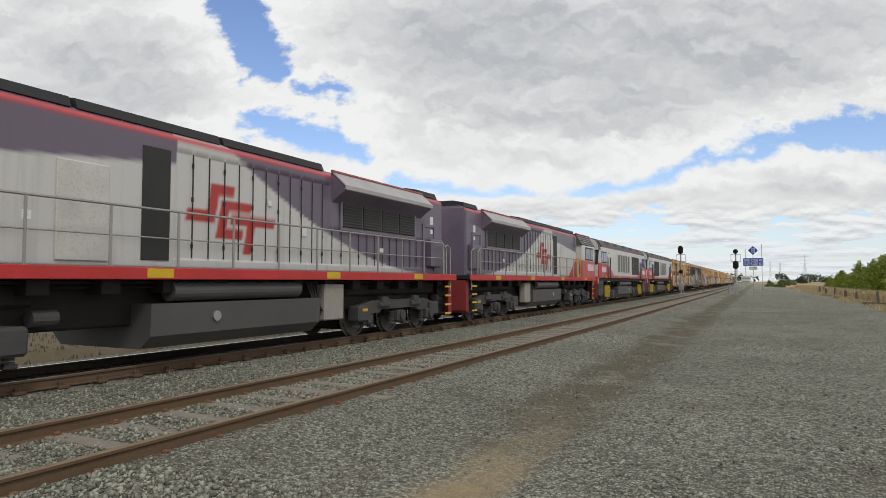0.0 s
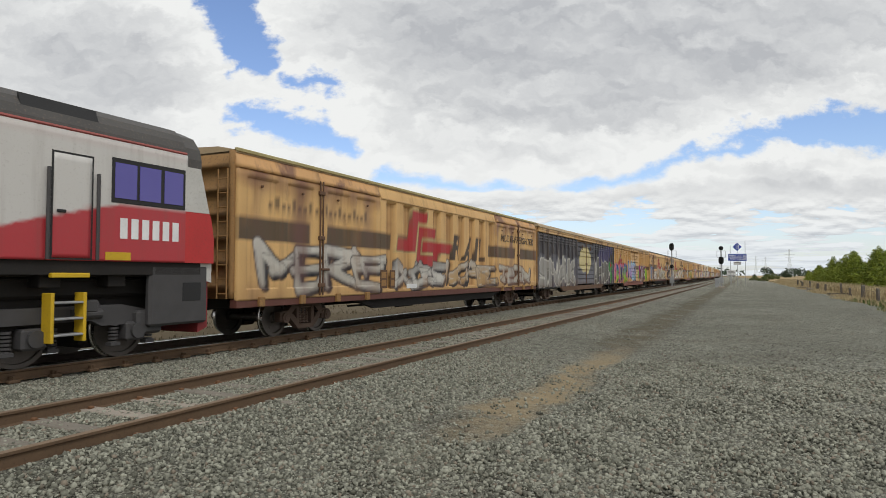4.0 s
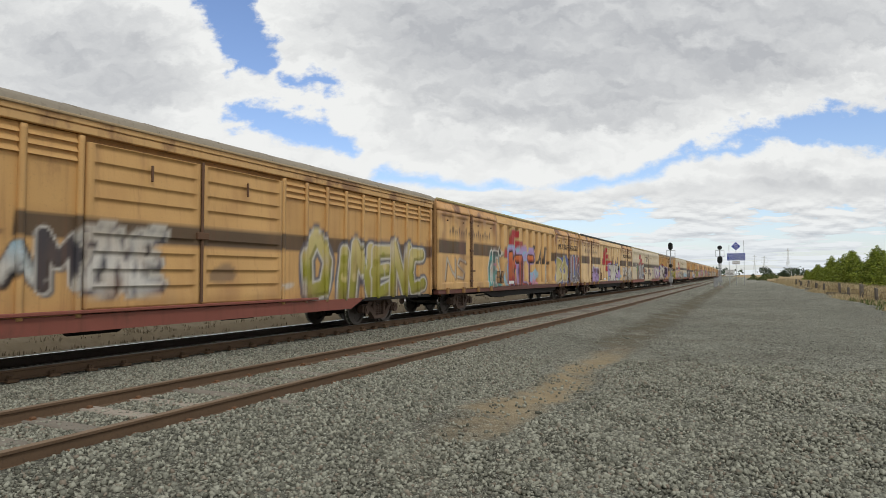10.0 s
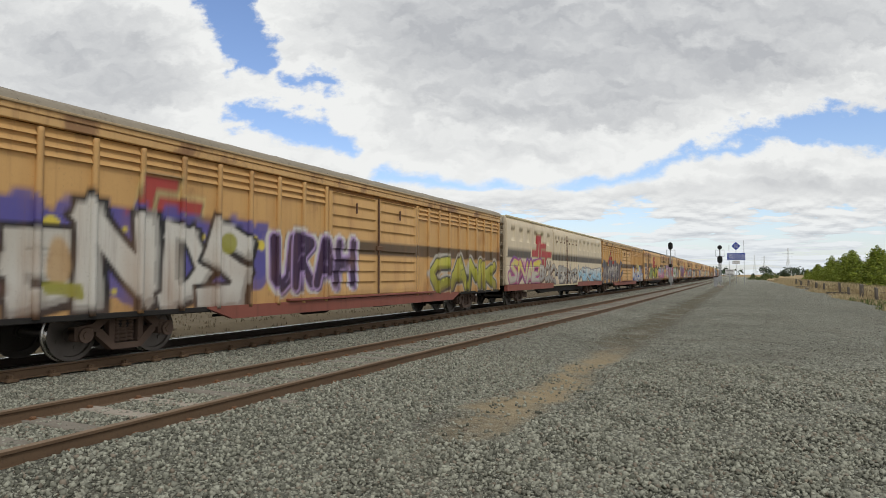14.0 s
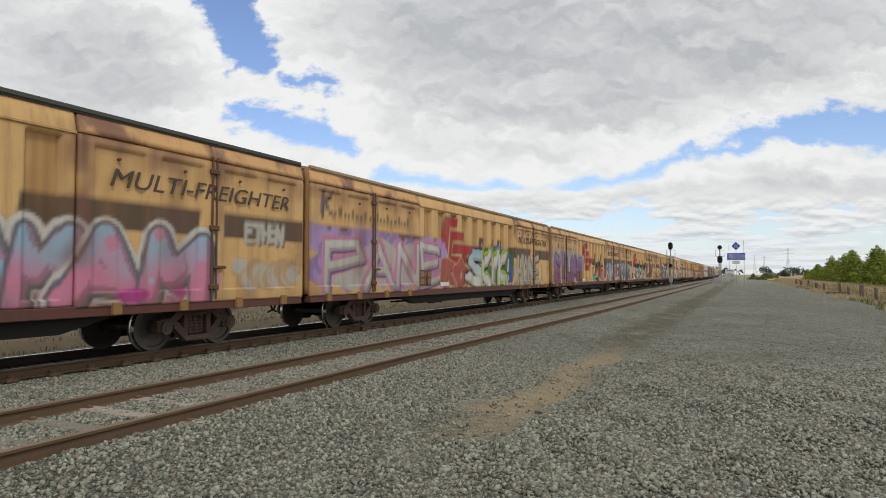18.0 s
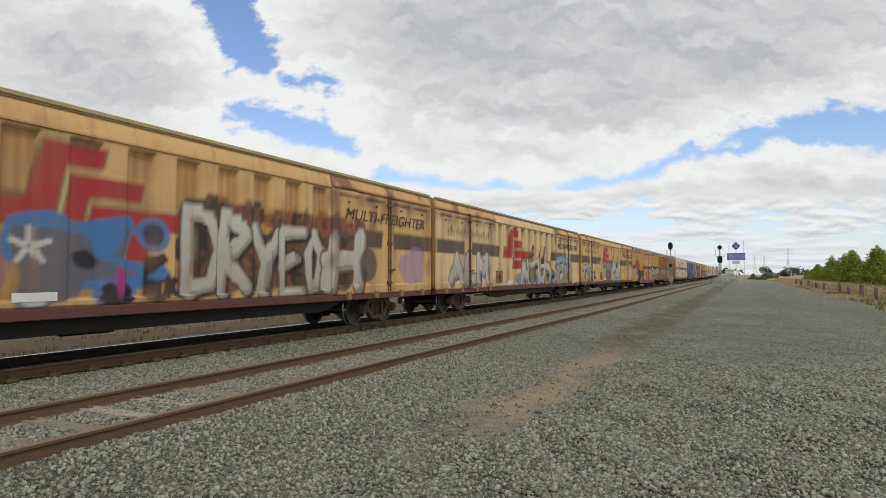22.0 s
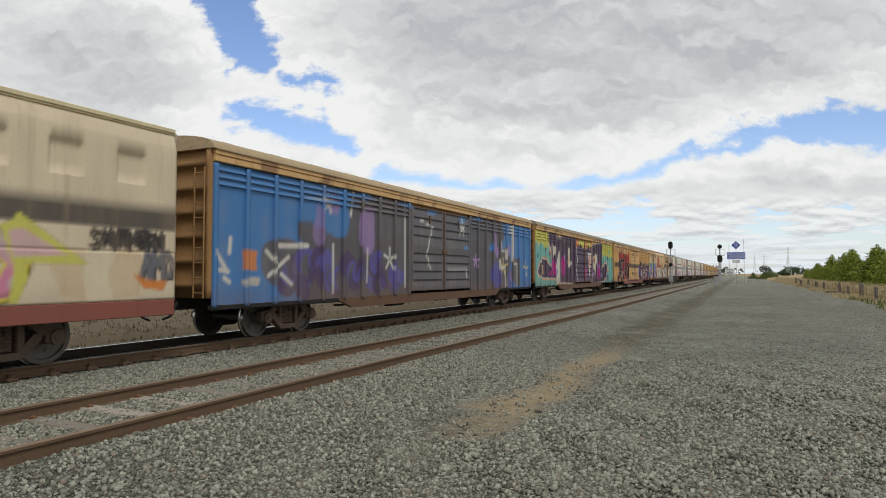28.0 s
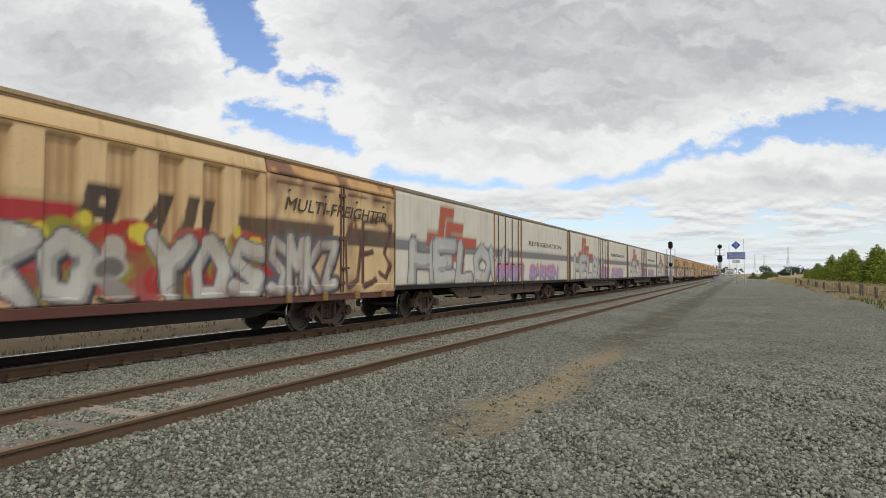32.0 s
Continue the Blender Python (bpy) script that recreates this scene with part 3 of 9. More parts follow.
def panel(name, ys, zs, depth, mat, canvas, length, back=0.05):
    """A sheet that faces +x: its x is depth(y, z); closed at the rim by a lip of the given depth."""
    ys, zs = np.asarray(ys, float), np.asarray(zs, float)
    ny, nz = len(ys), len(zs)
    Y, Z = np.meshgrid(ys, zs)
    X = depth(Y, Z)
    front = np.stack([X, Y, Z], -1).reshape(-1, 3)
    k = np.arange(ny * nz).reshape(nz, ny)
    quads = np.stack([k[:-1, :-1], k[:-1, 1:], k[1:, 1:], k[1:, :-1]], -1).reshape(-1, 4)
    rim = np.concatenate([k[0, :], k[1:, -1], k[-1, -2::-1], k[-2:0:-1, 0]])
    lip = front[rim].copy()
    lip[:, 0] = X.min() - back
    o = ny * nz
    m = len(rim)
    a = np.arange(m)
    side = np.stack([rim[(a + 1) % m], rim[a], o + a, o + (a + 1) % m], -1)
    verts = np.concatenate([front, lip])
    faces = np.concatenate([quads, side])
    me = bpy.data.meshes.new(name)
    me.vertices.add(len(verts))
    me.vertices.foreach_set("co", verts.astype(np.float32).ravel())
    me.loops.add(faces.size)
    me.loops.foreach_set("vertex_index", faces.astype(np.int32).ravel())
    me.polygons.add(len(faces))
    me.polygons.foreach_set("loop_start", (np.arange(len(faces)) * 4).astype(np.int32))
    me.update(calc_edges=True)
    me.materials.append(mat)
    if canvas is not None:
        colour(me, canvas, length)
    return me


def steps(a, b, edges, fine):
    """Grid lines from a to b no wider than fine, doubled at each edge so that folds stay crisp."""
    cuts = sorted({a, b, *[round(e + s, 4) for e in edges for s in (-0.02, 0.02) if a < e + s < b]})
    out = []
    for p, q in zip(cuts, cuts[1:]):
        n = max(1, math.ceil((q - p) / fine))
        out += [p + (q - p) * i / n for i in range(n)]
    return out + [b]


def fold(Y, spans, inside, outside, r=0.02):
    """Outside, but inside within the spans, with sloping flanks."""
    x = np.full(Y.shape, outside, float)
    for a, b in spans:
        t = np.clip(np.minimum(Y - a + r, b + r - Y) / (2 * r), 0, 1)
        x = np.minimum(x, outside + (inside - outside) * t)
    return x

# ---- running gear ----
MESHES = {}


def kept(key, make):
    """One mesh for all alike parts."""
    if key not in MESHES:
        MESHES[key] = make()
    return MESHES[key]


def lathe(profile, n=28):
    """A wheel-like body about the x axis from (x, r) pairs."""
    s = Shape()
    m = len(profile)
    vs = [(x, r * math.cos(2 * math.pi * i / n), r * math.sin(2 * math.pi * i / n)) for i in range(n) for x, r in profile]
    fs = [(i * m + k, i * m + k + 1, (i + 1) % n * m + k + 1, (i + 1) % n * m + k) for i in range(n) for k in range(m - 1)]
    return s.add(vs, fs)


def wheelset_mesh(r=0.46):
    def make():
        s = Shape()
        for sg in (-1, 1):
            prof = [(0.60, 0.0), (0.60, 0.11), (0.68, 0.12), (0.70, r - 0.11), (0.655, r - 0.10), (0.655, r + 0.028), (0.69, r + 0.026), (0.70, r), (0.79, r - 0.004), (0.79, r - 0.075),
                    (0.745, r - 0.085), (0.735, 0.13), (0.80, 0.11), (0.80, 0.0)]
            w = lathe([(x * sg, q) for x, q in prof])
            s.add(w.v, w.f)
            # four dished holes' rims give the disc its turning marks
            for k in range(4):
                a = k * math.pi / 2 + 0.4
                s.cyl((sg * 0.735, 0.25 * math.cos(a), 0.25 * math.sin(a)), (sg * 0.752, 0.25 * math.cos(a), 0.25 * math.sin(a)), 0.045, 8)
        s.cyl((-1.05, 0, 0), (1.05, 0, 0), 0.075, 12)
        me = fix_normals(s.mesh("wheelset", WHEEL, True))
        me.materials.append(TREAD)
        for p in me.polygons:
            c = p.center
            if abs(math.hypot(c.y, c.z) - r) < 0.012 and 0.69 < abs(c.x) < 0.80:
                p.material_index = 1
        return me
    return kept(("wheelset", r), make)


def side_frame_mesh():
    def make():
        s = Shape()
        x0, x1 = 0.93, 1.09
        s.slab([(-1.02, 0.50), (-0.62, 0.50), (-0.32, 0.74), (0.32, 0.74), (0.62, 0.50), (1.02, 0.50), (1.02, 0.60), (0.70, 0.64), (0.40, 0.88), (-0.40, 0.88), (-0.70, 0.64), (-1.02, 0.60)], x0, x1)
        s.slab([(-0.62, 0.44), (-0.30, 0.16), (0.30, 0.16), (0.62, 0.44), (0.62, 0.56), (0.50, 0.54), (0.24, 0.27), (-0.24, 0.27), (-0.50, 0.54), (-0.62, 0.56)], x0, x1)
        for y in (-0.30, 0.30):
            s.box(x0 + 0.01, x1 - 0.01, y - 0.06, y + 0.06, 0.2, 0.80)
        for y in (-0.85, 0.85):
            s.box(x0 - 0.02, x1 + 0.03, y - 0.17, y + 0.17, 0.36, 0.60, 0.03)
            s.cyl((x1, y, 0.46), (x1 + 0.08, y, 0.46), 0.13, 14)
            s.cyl((x1 + 0.08, y, 0.46), (x1 + 0.095, y, 0.46), 0.07, 6)
        return fix_normals(s.mesh("side_frame", BOGIE))
    return kept("side_frame", make)


def spring_mesh():
    def make():
        def coils(Y, Z):
            r = 0.048 + 0.016 * np.sin((Z - 0.29) / 0.065 * 2 * math.pi)
            off = np.min(np.abs(Y[..., None] - np.array([-0.15, 0.0, 0.15])), -1)
            return np.where(Z > 0.665, 1.08, 0.985 + np.sqrt(np.clip(r * r - off * off, 0, None)))
        ys = sorted({round(c + e, 3) for c in (-0.15, 0.0, 0.15) for e in (-0.07, -0.05, -0.028, 0.0, 0.028, 0.05, 0.07)})
        zs = list(np.linspace(0.28, 0.66, 25)) + [0.67, 0.74]
        return panel("spring_nest", ys, zs, coils, BOGIE, None, VAN, 0.06)
    return kept("spring", make)


def bolster_mesh():
    def make():
        s = Shape()
        s.box(-1.0, 1.0, -0.2, 0.2, 0.52, 0.78, 0.03)
        s.cyl((0, 0, 0.78), (0, 0, 0.9), 0.2, 16)
        for sg in (-1, 1):
            s.box(-0.9, 0.9, sg * 0.36 - 0.05, sg * 0.36 + 0.05, 0.3, 0.42)
            for x in (-0.72, 0.72):
                s.box(x - 0.05, x + 0.05, sg * 0.38 - 0.08, sg * 0.38 + 0.08, 0.22, 0.62)
        return s.mesh("bogie", FRAME)
    return kept("bolster", make)


ROLLING = []


def bogie(parent, y, turning):
    b = part("bogie", bolster_mesh(), None, parent, "brown three-piece freight bogie", (0, y, 0))
    for rz in (0, 180):
        part("side_frame", side_frame_mesh(), None, b, at=pose(0, 0, 0, 0, 0, rz))
        part("spring_nest", spring_mesh(), None, b, at=pose(0, 0, 0, 0, 0, rz))
    for dy in (-0.85, 0.85):
        w = part("wheelset", wheelset_mesh(), None, b, "steel wheelset with polished treads", (0, dy, 0.46))
        if turning:
            ROLLING.append((w, parent, y + dy, dy, 0.46))
    return b


def loco_bogie(parent, y, turning=True):
    def frame_mesh():
        s = Shape()
        s.slab([(-2.35, 0.62), (-1.2, 0.62), (-1.0, 0.72), (1.0, 0.72), (1.2, 0.62), (2.35, 0.62), (2.35, 0.82), (1.6, 0.98), (-1.6, 0.98), (-2.35, 0.82)], 0.98, 1.16)
        for yy in (-1.85, 0.0, 1.85):
            s.box(0.95, 1.24, yy - 0.2, yy + 0.2, 0.32, 0.66, 0.04)
            s.cyl((1.2, yy, 0.5), (1.3, yy, 0.5), 0.14, 14)
            for d in (-0.36, 0.36):
                for k in range(6):
                    s.cyl((1.08, yy + d, 0.30 + k * 0.06), (1.08, yy + d, 0.335 + k * 0.06), 0.085, 10)
                s.box(1.0, 1.16, yy + d - 0.1, yy + d + 0.1, 0.24, 0.31)
        for yy in (-2.1, 2.1):
            s.box(0.9, 1.3, yy - 0.28, yy + 0.28, 0.42, 0.86, 0.05)
        for yy in (-0.92, 0.92):
            s.cyl((1.16, yy - 0.3, 0.84), (1.16, yy + 0.25, 0.84), 0.09, 12)
            s.box(1.05, 1.25, yy - 0.16, yy + 0.16, 0.86, 1.08, 0.03)
        return fix_normals(s.mesh("bogie_frame", LOCOBOGIE))

    def middle():
        s = Shape()
        s.box(-0.95, 0.95, -0.5, 0.5, 0.5, 0.9, 0.04).box(-0.6, 0.6, -2.2, 2.2, 0.45, 0.8, 0.04)
        return s.mesh("bogie", FRAME)
    b = part("bogie", kept("lbog", middle), None, parent, "grey three-axle locomotive bogie", (0, y, 0))
    for rz in (0, 180):
        part("bogie_frame", kept("lbogf", frame_mesh), None, b, at=pose(0, 0, 0, 0, 0, rz))
        part("marker_plate", kept("lbogp", lambda: Shape().box(1.301, 1.312, -0.13, 0.13, 0.70, 0.78, 0.004).mesh("marker_plate", YELLOW)), None, b, at=pose(0, 0, 0, 0, 0, rz) @ pose(0, -2.1, 0))
    for dy in (-1.85, 0.0, 1.85):
        w = part("wheelset", wheelset_mesh(0.53), None, b, "steel wheelset with polished treads", (0, dy, 0.53))
        if turning:
            ROLLING.append((w, parent, y + dy, dy, 0.53))
    return b


def coupler(parent, y, sign):
    def make():
        s = Shape()
        s.box(-0.11, 0.11, 0, 0.42, 0.76, 0.98, 0.02).box(-0.19, 0.19, 0.2, 0.40, 0.72, 1.02, 0.04)
        return s.mesh("coupler", BOGIE)
    part("coupler", kept("coupler", make), None, parent, "automatic coupler", pose(0, y, 0, 0, 0, 0 if sign > 0 else 180))
    pts = [(0.45, y, 0.9), (0.45, y + sign * 0.15, 0.62), (0.42, y + sign * 0.34, 0.55)]
    part("brake_hose", Shape().tube(pts, 0.025), BLACK, parent)


def both(name, mesh, parent, label=""):
    """A side part, and its twin on the other side."""
    part(name, mesh, None, parent, label)
    part(name, mesh, None, parent, label, pose(0, 0, 0, 0, 0, 180))


def thinned(vals, every):
    """Fewer grid lines, keeping those that stand close together at folds."""
    out = [v for i, v in enumerate(vals) if i % every == 0 or i == len(vals) - 1 or v - vals[i - 1] < 0.045 or vals[i + 1] - v < 0.045]
    return out


def sides(name, ys, zs, depth, paint, c, parent, label=""):
    """A painted sheet on the side that the yard sees, and a bare one behind."""
    part(name, panel(name, ys, zs, depth, paint, c, VAN), None, parent, label)
    bare = CREAMROOF if paint is CREAM else OFFWHITE_END if paint is OFFWHITE else GOLDPLAIN
    back = kept((name, bare.name, round(ys[0], 2), round(ys[-1], 2)), lambda: panel(name, thinned(ys, 9), thinned(zs, 5), depth, bare, None, VAN))
    part(name, back, None, parent, "bare weathered sheet", pose(0, 0, 0, 0, 0, 180))


LETTERS = {}


def lettering(text, height, mat, shear=0.0, extrude=0.006):
    """A mesh of flat letters in the yz plane, facing +x and reading along +y, from the origin."""
    key = (text, height, mat.name, shear)
    if key not in LETTERS:
        cu = bpy.data.curves.new("letters", "FONT")
        cu.body, cu.size, cu.shear, cu.extrude, cu.resolution_u, cu.offset = text, height * 1.4, shear, extrude, 3, 0.0
        ob = bpy.data.objects.new("letters", cu)
        scene.collection.objects.link(ob)
        me = bpy.data.meshes.new_from_object(ob.evaluated_get(bpy.context.evaluated_depsgraph_get()))
        bpy.data.objects.remove(ob)
        me.materials.clear()
        me.materials.append(mat)
        me.transform(Matrix(((0, 0, 1, 0), (1, 0, 0, 0), (0, 1, 0, 0), (0, 0, 0, 1))))
        LETTERS[key] = me
    me = LETTERS[key]
    return me


def fit_text(name, text, parent, x, y0, y1, z0, z1, mat, shear=0.0, turn=False):
    me = lettering(text, 0.3, mat, shear)
    ys, zs = [v.co.y for v in me.vertices], [v.co.z for v in me.vertices]
    sy, sz = (y1 - y0) / (max(ys) - min(ys)), (z1 - z0) / (max(zs) - min(zs))
    m = Matrix.Translation((x, y0 - min(ys) * sy, z0 - min(zs) * sz)) @ Matrix.Diagonal((1, sy, sz, 1))
    part(name, me, None, parent, "", m)
    if turn:
        part(name, me, None, parent, "", pose(0, 0, 0, 0, 0, 180) @ m)


# ---- vans ----
VAN = 21.65
COL = {
    "white": (0.60, 0.58, 0.53), "grey": (0.33, 0.32, 0.30), "pale": (0.48, 0.45, 0.39), "dark": (0.055, 0.052, 0.06), "black": (0.02, 0.02, 0.022), "purple": (0.19, 0.075, 0.25),
    "lilac": (0.42, 0.30, 0.55), "violet": (0.075, 0.05, 0.12), "blue": (0.05, 0.12, 0.38), "navy": (0.03, 0.05, 0.17), "sky": (0.26, 0.48, 0.62), "teal": (0.09, 0.36, 0.33), "green": (0.13, 0.38, 0.05),
    "lime": (0.36, 0.52, 0.04), "olive": (0.30, 0.29, 0.04), "yellow": (0.68, 0.55, 0.06), "orange": (0.62, 0.20, 0.03), "red": (0.42, 0.035, 0.03), "pink": (0.60, 0.22, 0.33), "magenta": (0.42, 0.03, 0.22),
    "brown": (0.17, 0.075, 0.04), "tan": (0.48, 0.32, 0.16), "slate": (0.13, 0.13, 0.155), "straw": (0.62, 0.52, 0.24), "vanblue": (0.06, 0.19, 0.43), "ink": (0.035, 0.03, 0.03), "logo": (0.42, 0.032, 0.042),
    "dusk": (0.085, 0.08, 0.17), "ash": (0.17, 0.165, 0.155), "leaf": (0.07, 0.26, 0.07), "leaf2": (0.10, 0.26, 0.10), "umber": (0.13, 0.065, 0.05), "steel": (0.15, 0.24, 0.38), "rust": (0.30, 0.10, 0.05), "brick": (0.40, 0.09, 0.08),
    "crimson": (0.36, 0.04, 0.05), "flame": (0.66, 0.20, 0.06), "mauve": (0.30, 0.20, 0.42), "silver": (0.46, 0.47, 0.48), "indigo": (0.10, 0.09, 0.32), "frost": (0.56, 0.57, 0.58), "moss": (0.20, 0.28, 0.14), "forest": (0.045, 0.13, 0.05),
    "mint": (0.40, 0.44, 0.36), "plumred": (0.22, 0.07, 0.17), "lemonpale": (0.66, 0.58, 0.24), "bronze": (0.23, 0.14, 0.02), "drab": (0.16, 0.14, 0.105), "steelpale": (0.28, 0.42, 0.58), "pinkpale": (0.58, 0.38, 0.38), "soot": (0.105, 0.095, 0.10),
    "cream": (0.66, 0.62, 0.50), "bluedk": (0.035, 0.08, 0.20), "maroon": (0.20, 0.03, 0.045), "flame2": (0.50, 0.085, 0.05), "maroonp": (0.17, 0.04, 0.12),
    "teal2": (0.17, 0.42, 0.38), "lemon": (0.55, 0.53, 0.10), "plum": (0.055, 0.03, 0.075),
}


def logo(c, u, z, k=1.0, col="logo", alpha=0.95, flip=False):
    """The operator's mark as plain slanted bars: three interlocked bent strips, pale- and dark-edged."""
    s = 0.2
    strips = (((0.80, 1.90, 1.27, 1.66), (0.80, 1.24, 0.30, 1.66), (0.0, 1.24, 0.30, 0.72)),
              ((1.38, 2.82, 0.78, 1.14), (1.38, 1.80, -0.19, 1.14), (1.38, 2.62, -0.19, 0.18)),
              ((1.92, 4.18, 0.31, 0.68), (2.76, 3.16, -0.70, 0.68)))
    for strip in strips:
        for g, tone, al in ((0.085, COL["straw"], 0.45), (0.045, COL["ink"], 0.75), (0.0, COL[col], alpha)):
            if g and k < 0.7:
                continue
            d = None
            for a, b, p, q in strip:
                v = (u + 4.2 * k - c.U if flip else c.U - u) / k - s * (c.Z - z) / k
                y = (c.Z - z) / k
                e = np.maximum(np.maximum(a - v, v - b), np.maximum(p - y, y - q)) * k
                d = e if d is None else np.minimum(d, e)
            c.paint(c.soft(d - g, 0.03), tone, al)


def rail_word(c, u, z, h, w, col="ink", alpha=0.9, pen=0.08):
    """The word RAIL in heavy slanting capitals."""
    s = 0.24
    def bar(x0, x1, y0, y1, lean=0.0):
        v = (c.U - u - s * (c.Z - z)) / w - lean * ((c.Z - z) / h - y0)
        y = (c.Z - z) / h
        return np.maximum(np.maximum(x0 - v, v - x1) * w, np.maximum(y0 - y, y - y1) * h)
    t, q = pen / w * 1.5, pen / h * 0.95
    d = np.minimum.reduce([bar(0, t, 0, 1), bar(0, 0.21, 1 - q, 1), bar(0, 0.21, 0.40, 0.40 + q), bar(0.22 - t, 0.22, 0.44, 0.97), bar(0.17, 0.17 + t, 0, 0.45, -0.12),
                           bar(0.30, 0.30 + t * 0.85, 0, 1, 0.15), bar(0.43, 0.43 + t * 0.9, 0, 1, 0.05), bar(0.36, 0.50, 0.2, 0.2 + q), bar(0.63, 0.63 + t, 0, 1), bar(0.78, 0.78 + t, 0, 1), bar(0.78, 0.98, 0, q)])
    c.paint(c.soft(d, 0.03), COL[col], alpha)


def web_bars(c, u0, u1, z):
    """A faded line of small writing, as bars."""
    n = 20
    for i in range(n):
        a = u0 + (u1 - u0) * i / n
        c.rect(a, a + (u1 - u0) / n * 0.6, z, z + (0.2, 0.3, 0.22)[i % 3], COL["ink"], 0.72)


def under(parent, red, deep=True, turning=True):
    """Underframe, running gear and draw gear of a van."""
    L = VAN
    s = Shape().box(-0.35, 0.35, -L / 2, L / 2, 0.72, 0.98)
    for sg in (-1, 1):
        for y in (-L / 2 + 2.9, L / 2 - 2.9):
            s.box(-1.3, 1.3, y - 0.2, y + 0.2, 0.9, 1.02)
    for k in range(12):
        y = -L / 2 + 1 + k * (L - 2) / 11
        s.box(-1.32, 1.32, y - 0.05, y + 0.05, 0.84, 1.0)
    part("centre_sill", s, FRAME, parent)
    if deep:
        for sg in (-1, 1):
            h = L / 2
            prof = [(-h + 4.6, 0.86), (-h + 6.0, 0.52), (h - 6.0, 0.52), (h - 4.6, 0.86)]
            part("deep_girder", Shape().slab(prof, *sorted((sg * 1.12, sg * 1.28))), FRAME, parent, "black fish-belly girder")
    for y, q in ((-1.6, 0.24), (2.2, 0.2)):
        part("air_reservoir", Shape().cyl((0.2, y, 0.62), (0.2, y + 1.0, 0.62), q, 16), FRAME, parent)
    part("brake_rigging", Shape().tube([(0.75, -5.5, 0.6), (0.75, 5.5, 0.56)], 0.03).tube([(-0.75, -5.5, 0.6), (-0.75, 5.5, 0.56)], 0.03), FRAME, parent)
    for y, sg in ((-L / 2, -1), (L / 2, 1)):
        coupler(parent, y, sg)
    for y in (-L / 2 + 2.9, L / 2 - 2.9):
        bogie(parent, y, turning)


def ends(parent, mat, top, arched=False):
    """The ribbed end walls."""
    def make(up):
        L = VAN / 2
        rows = np.linspace(1.25, top - 0.3, 6)
        def proud(Y, Z):
            near = np.min(np.abs(Z[..., None] - rows), -1)
            return L + np.where(np.abs(Y) > 1.29, 0.08, np.where(near < 0.06, 0.06, 0.0))
        ys = [-1.40, -1.295, -1.285, -0.7, 0.0, 0.7, 1.285, 1.295, 1.40]
        zs = sorted({1.0, top, *[round(z + e, 3) for z in rows for e in (-0.064, -0.056, 0.056, 0.064)]})
        me = panel("end_wall", ys, zs, proud, mat, None, VAN)
        me.transform(pose(0, 0, 0, 0, 0, 90 * up))
        return me
    for up in (-1, 1):
        part("end_wall", kept(("end", mat.name, top, up), lambda: make(up)), None, parent, "ribbed steel end wall")
    lad = Shape()
    for x in (1.05, 1.32):
        lad.tube([(x, -VAN / 2 - 0.14, 1.0), (x, -VAN / 2 - 0.14, top - 0.4)], 0.018)
    for k in range(9):
        lad.tube([(1.05, -VAN / 2 - 0.14, 1.1 + k * 0.31), (1.32, -VAN / 2 - 0.14, 1.1 + k * 0.31)], 0.014)
    part("ladder", kept(("ladder", mat.name, top), lambda: lad.mesh("ladder", mat)), None, parent)


def core(parent, mat, top):
    def make():
        return Shape().box(-1.36, 1.36, -VAN / 2 + 0.08, VAN / 2 - 0.08, 0.98, top, 0.02).mesh("body", mat)
    part("body", kept(("core", mat.name, top), make), None, parent, "steel van body")


def flat_roof(parent, mat, edge_mat):
    L = VAN / 2
    prof = [(-1.42, 4.16), (1.42, 4.16), (1.42, 4.22), (0.9, 4.33), (0, 4.37), (-0.9, 4.33), (-1.42, 4.22)]
    part("roof", kept(("froof", mat.name), lambda: Shape().prism(prof, -L, L).mesh("roof", mat)), None, parent, "shallow pitched roof")
    for sg in (-1, 1):
        part("roof_edge", kept(("fedge", edge_mat.name, sg), lambda: Shape().box(min(sg * 1.36, sg * 1.45), max(sg * 1.36, sg * 1.45), -L, L, 4.19, 4.27).mesh("roof_edge", edge_mat)), None, parent)


def arch_roof(parent, mat, eave=4.09, rise=0.35):
    L = VAN / 2
    def make():
        top = [(1.53 * math.cos(a), eave + rise * math.sin(a) ** 0.8) for a in np.linspace(0.0, math.pi, 15)]
        s = Shape().prism(top, -L - 0.1, L + 0.1)
        return fix_normals(s.mesh("roof", mat, True))
    part("roof", kept(("aroof", mat.name), make), None, parent, "curved sheet roof")
    def seam(n):
        pts = [(1.54 * math.cos(a), 0, eave + 0.008 + rise * math.sin(a) ** 0.8) for a in np.linspace(0.02, math.pi - 0.02, 9)]
        return Shape().tube(pts, 0.006, 4).mesh("roof_seam", mat)
    me = kept(("seam", mat.name), lambda: seam(0))
    for k in range(14):
        part("roof_seam", me, None, parent, "", (0, -L + 0.6 + k * (VAN - 1.2) / 13, 0))


def zgrid(z0, z1, fine=0.044, coarse=0.12, split=2.6):
    a = list(np.arange(z0, min(split, z1), fine))
    b = list(np.linspace(min(split, z1), z1, max(2, int((z1 - split) / coarse) + 1)))
    return a + b


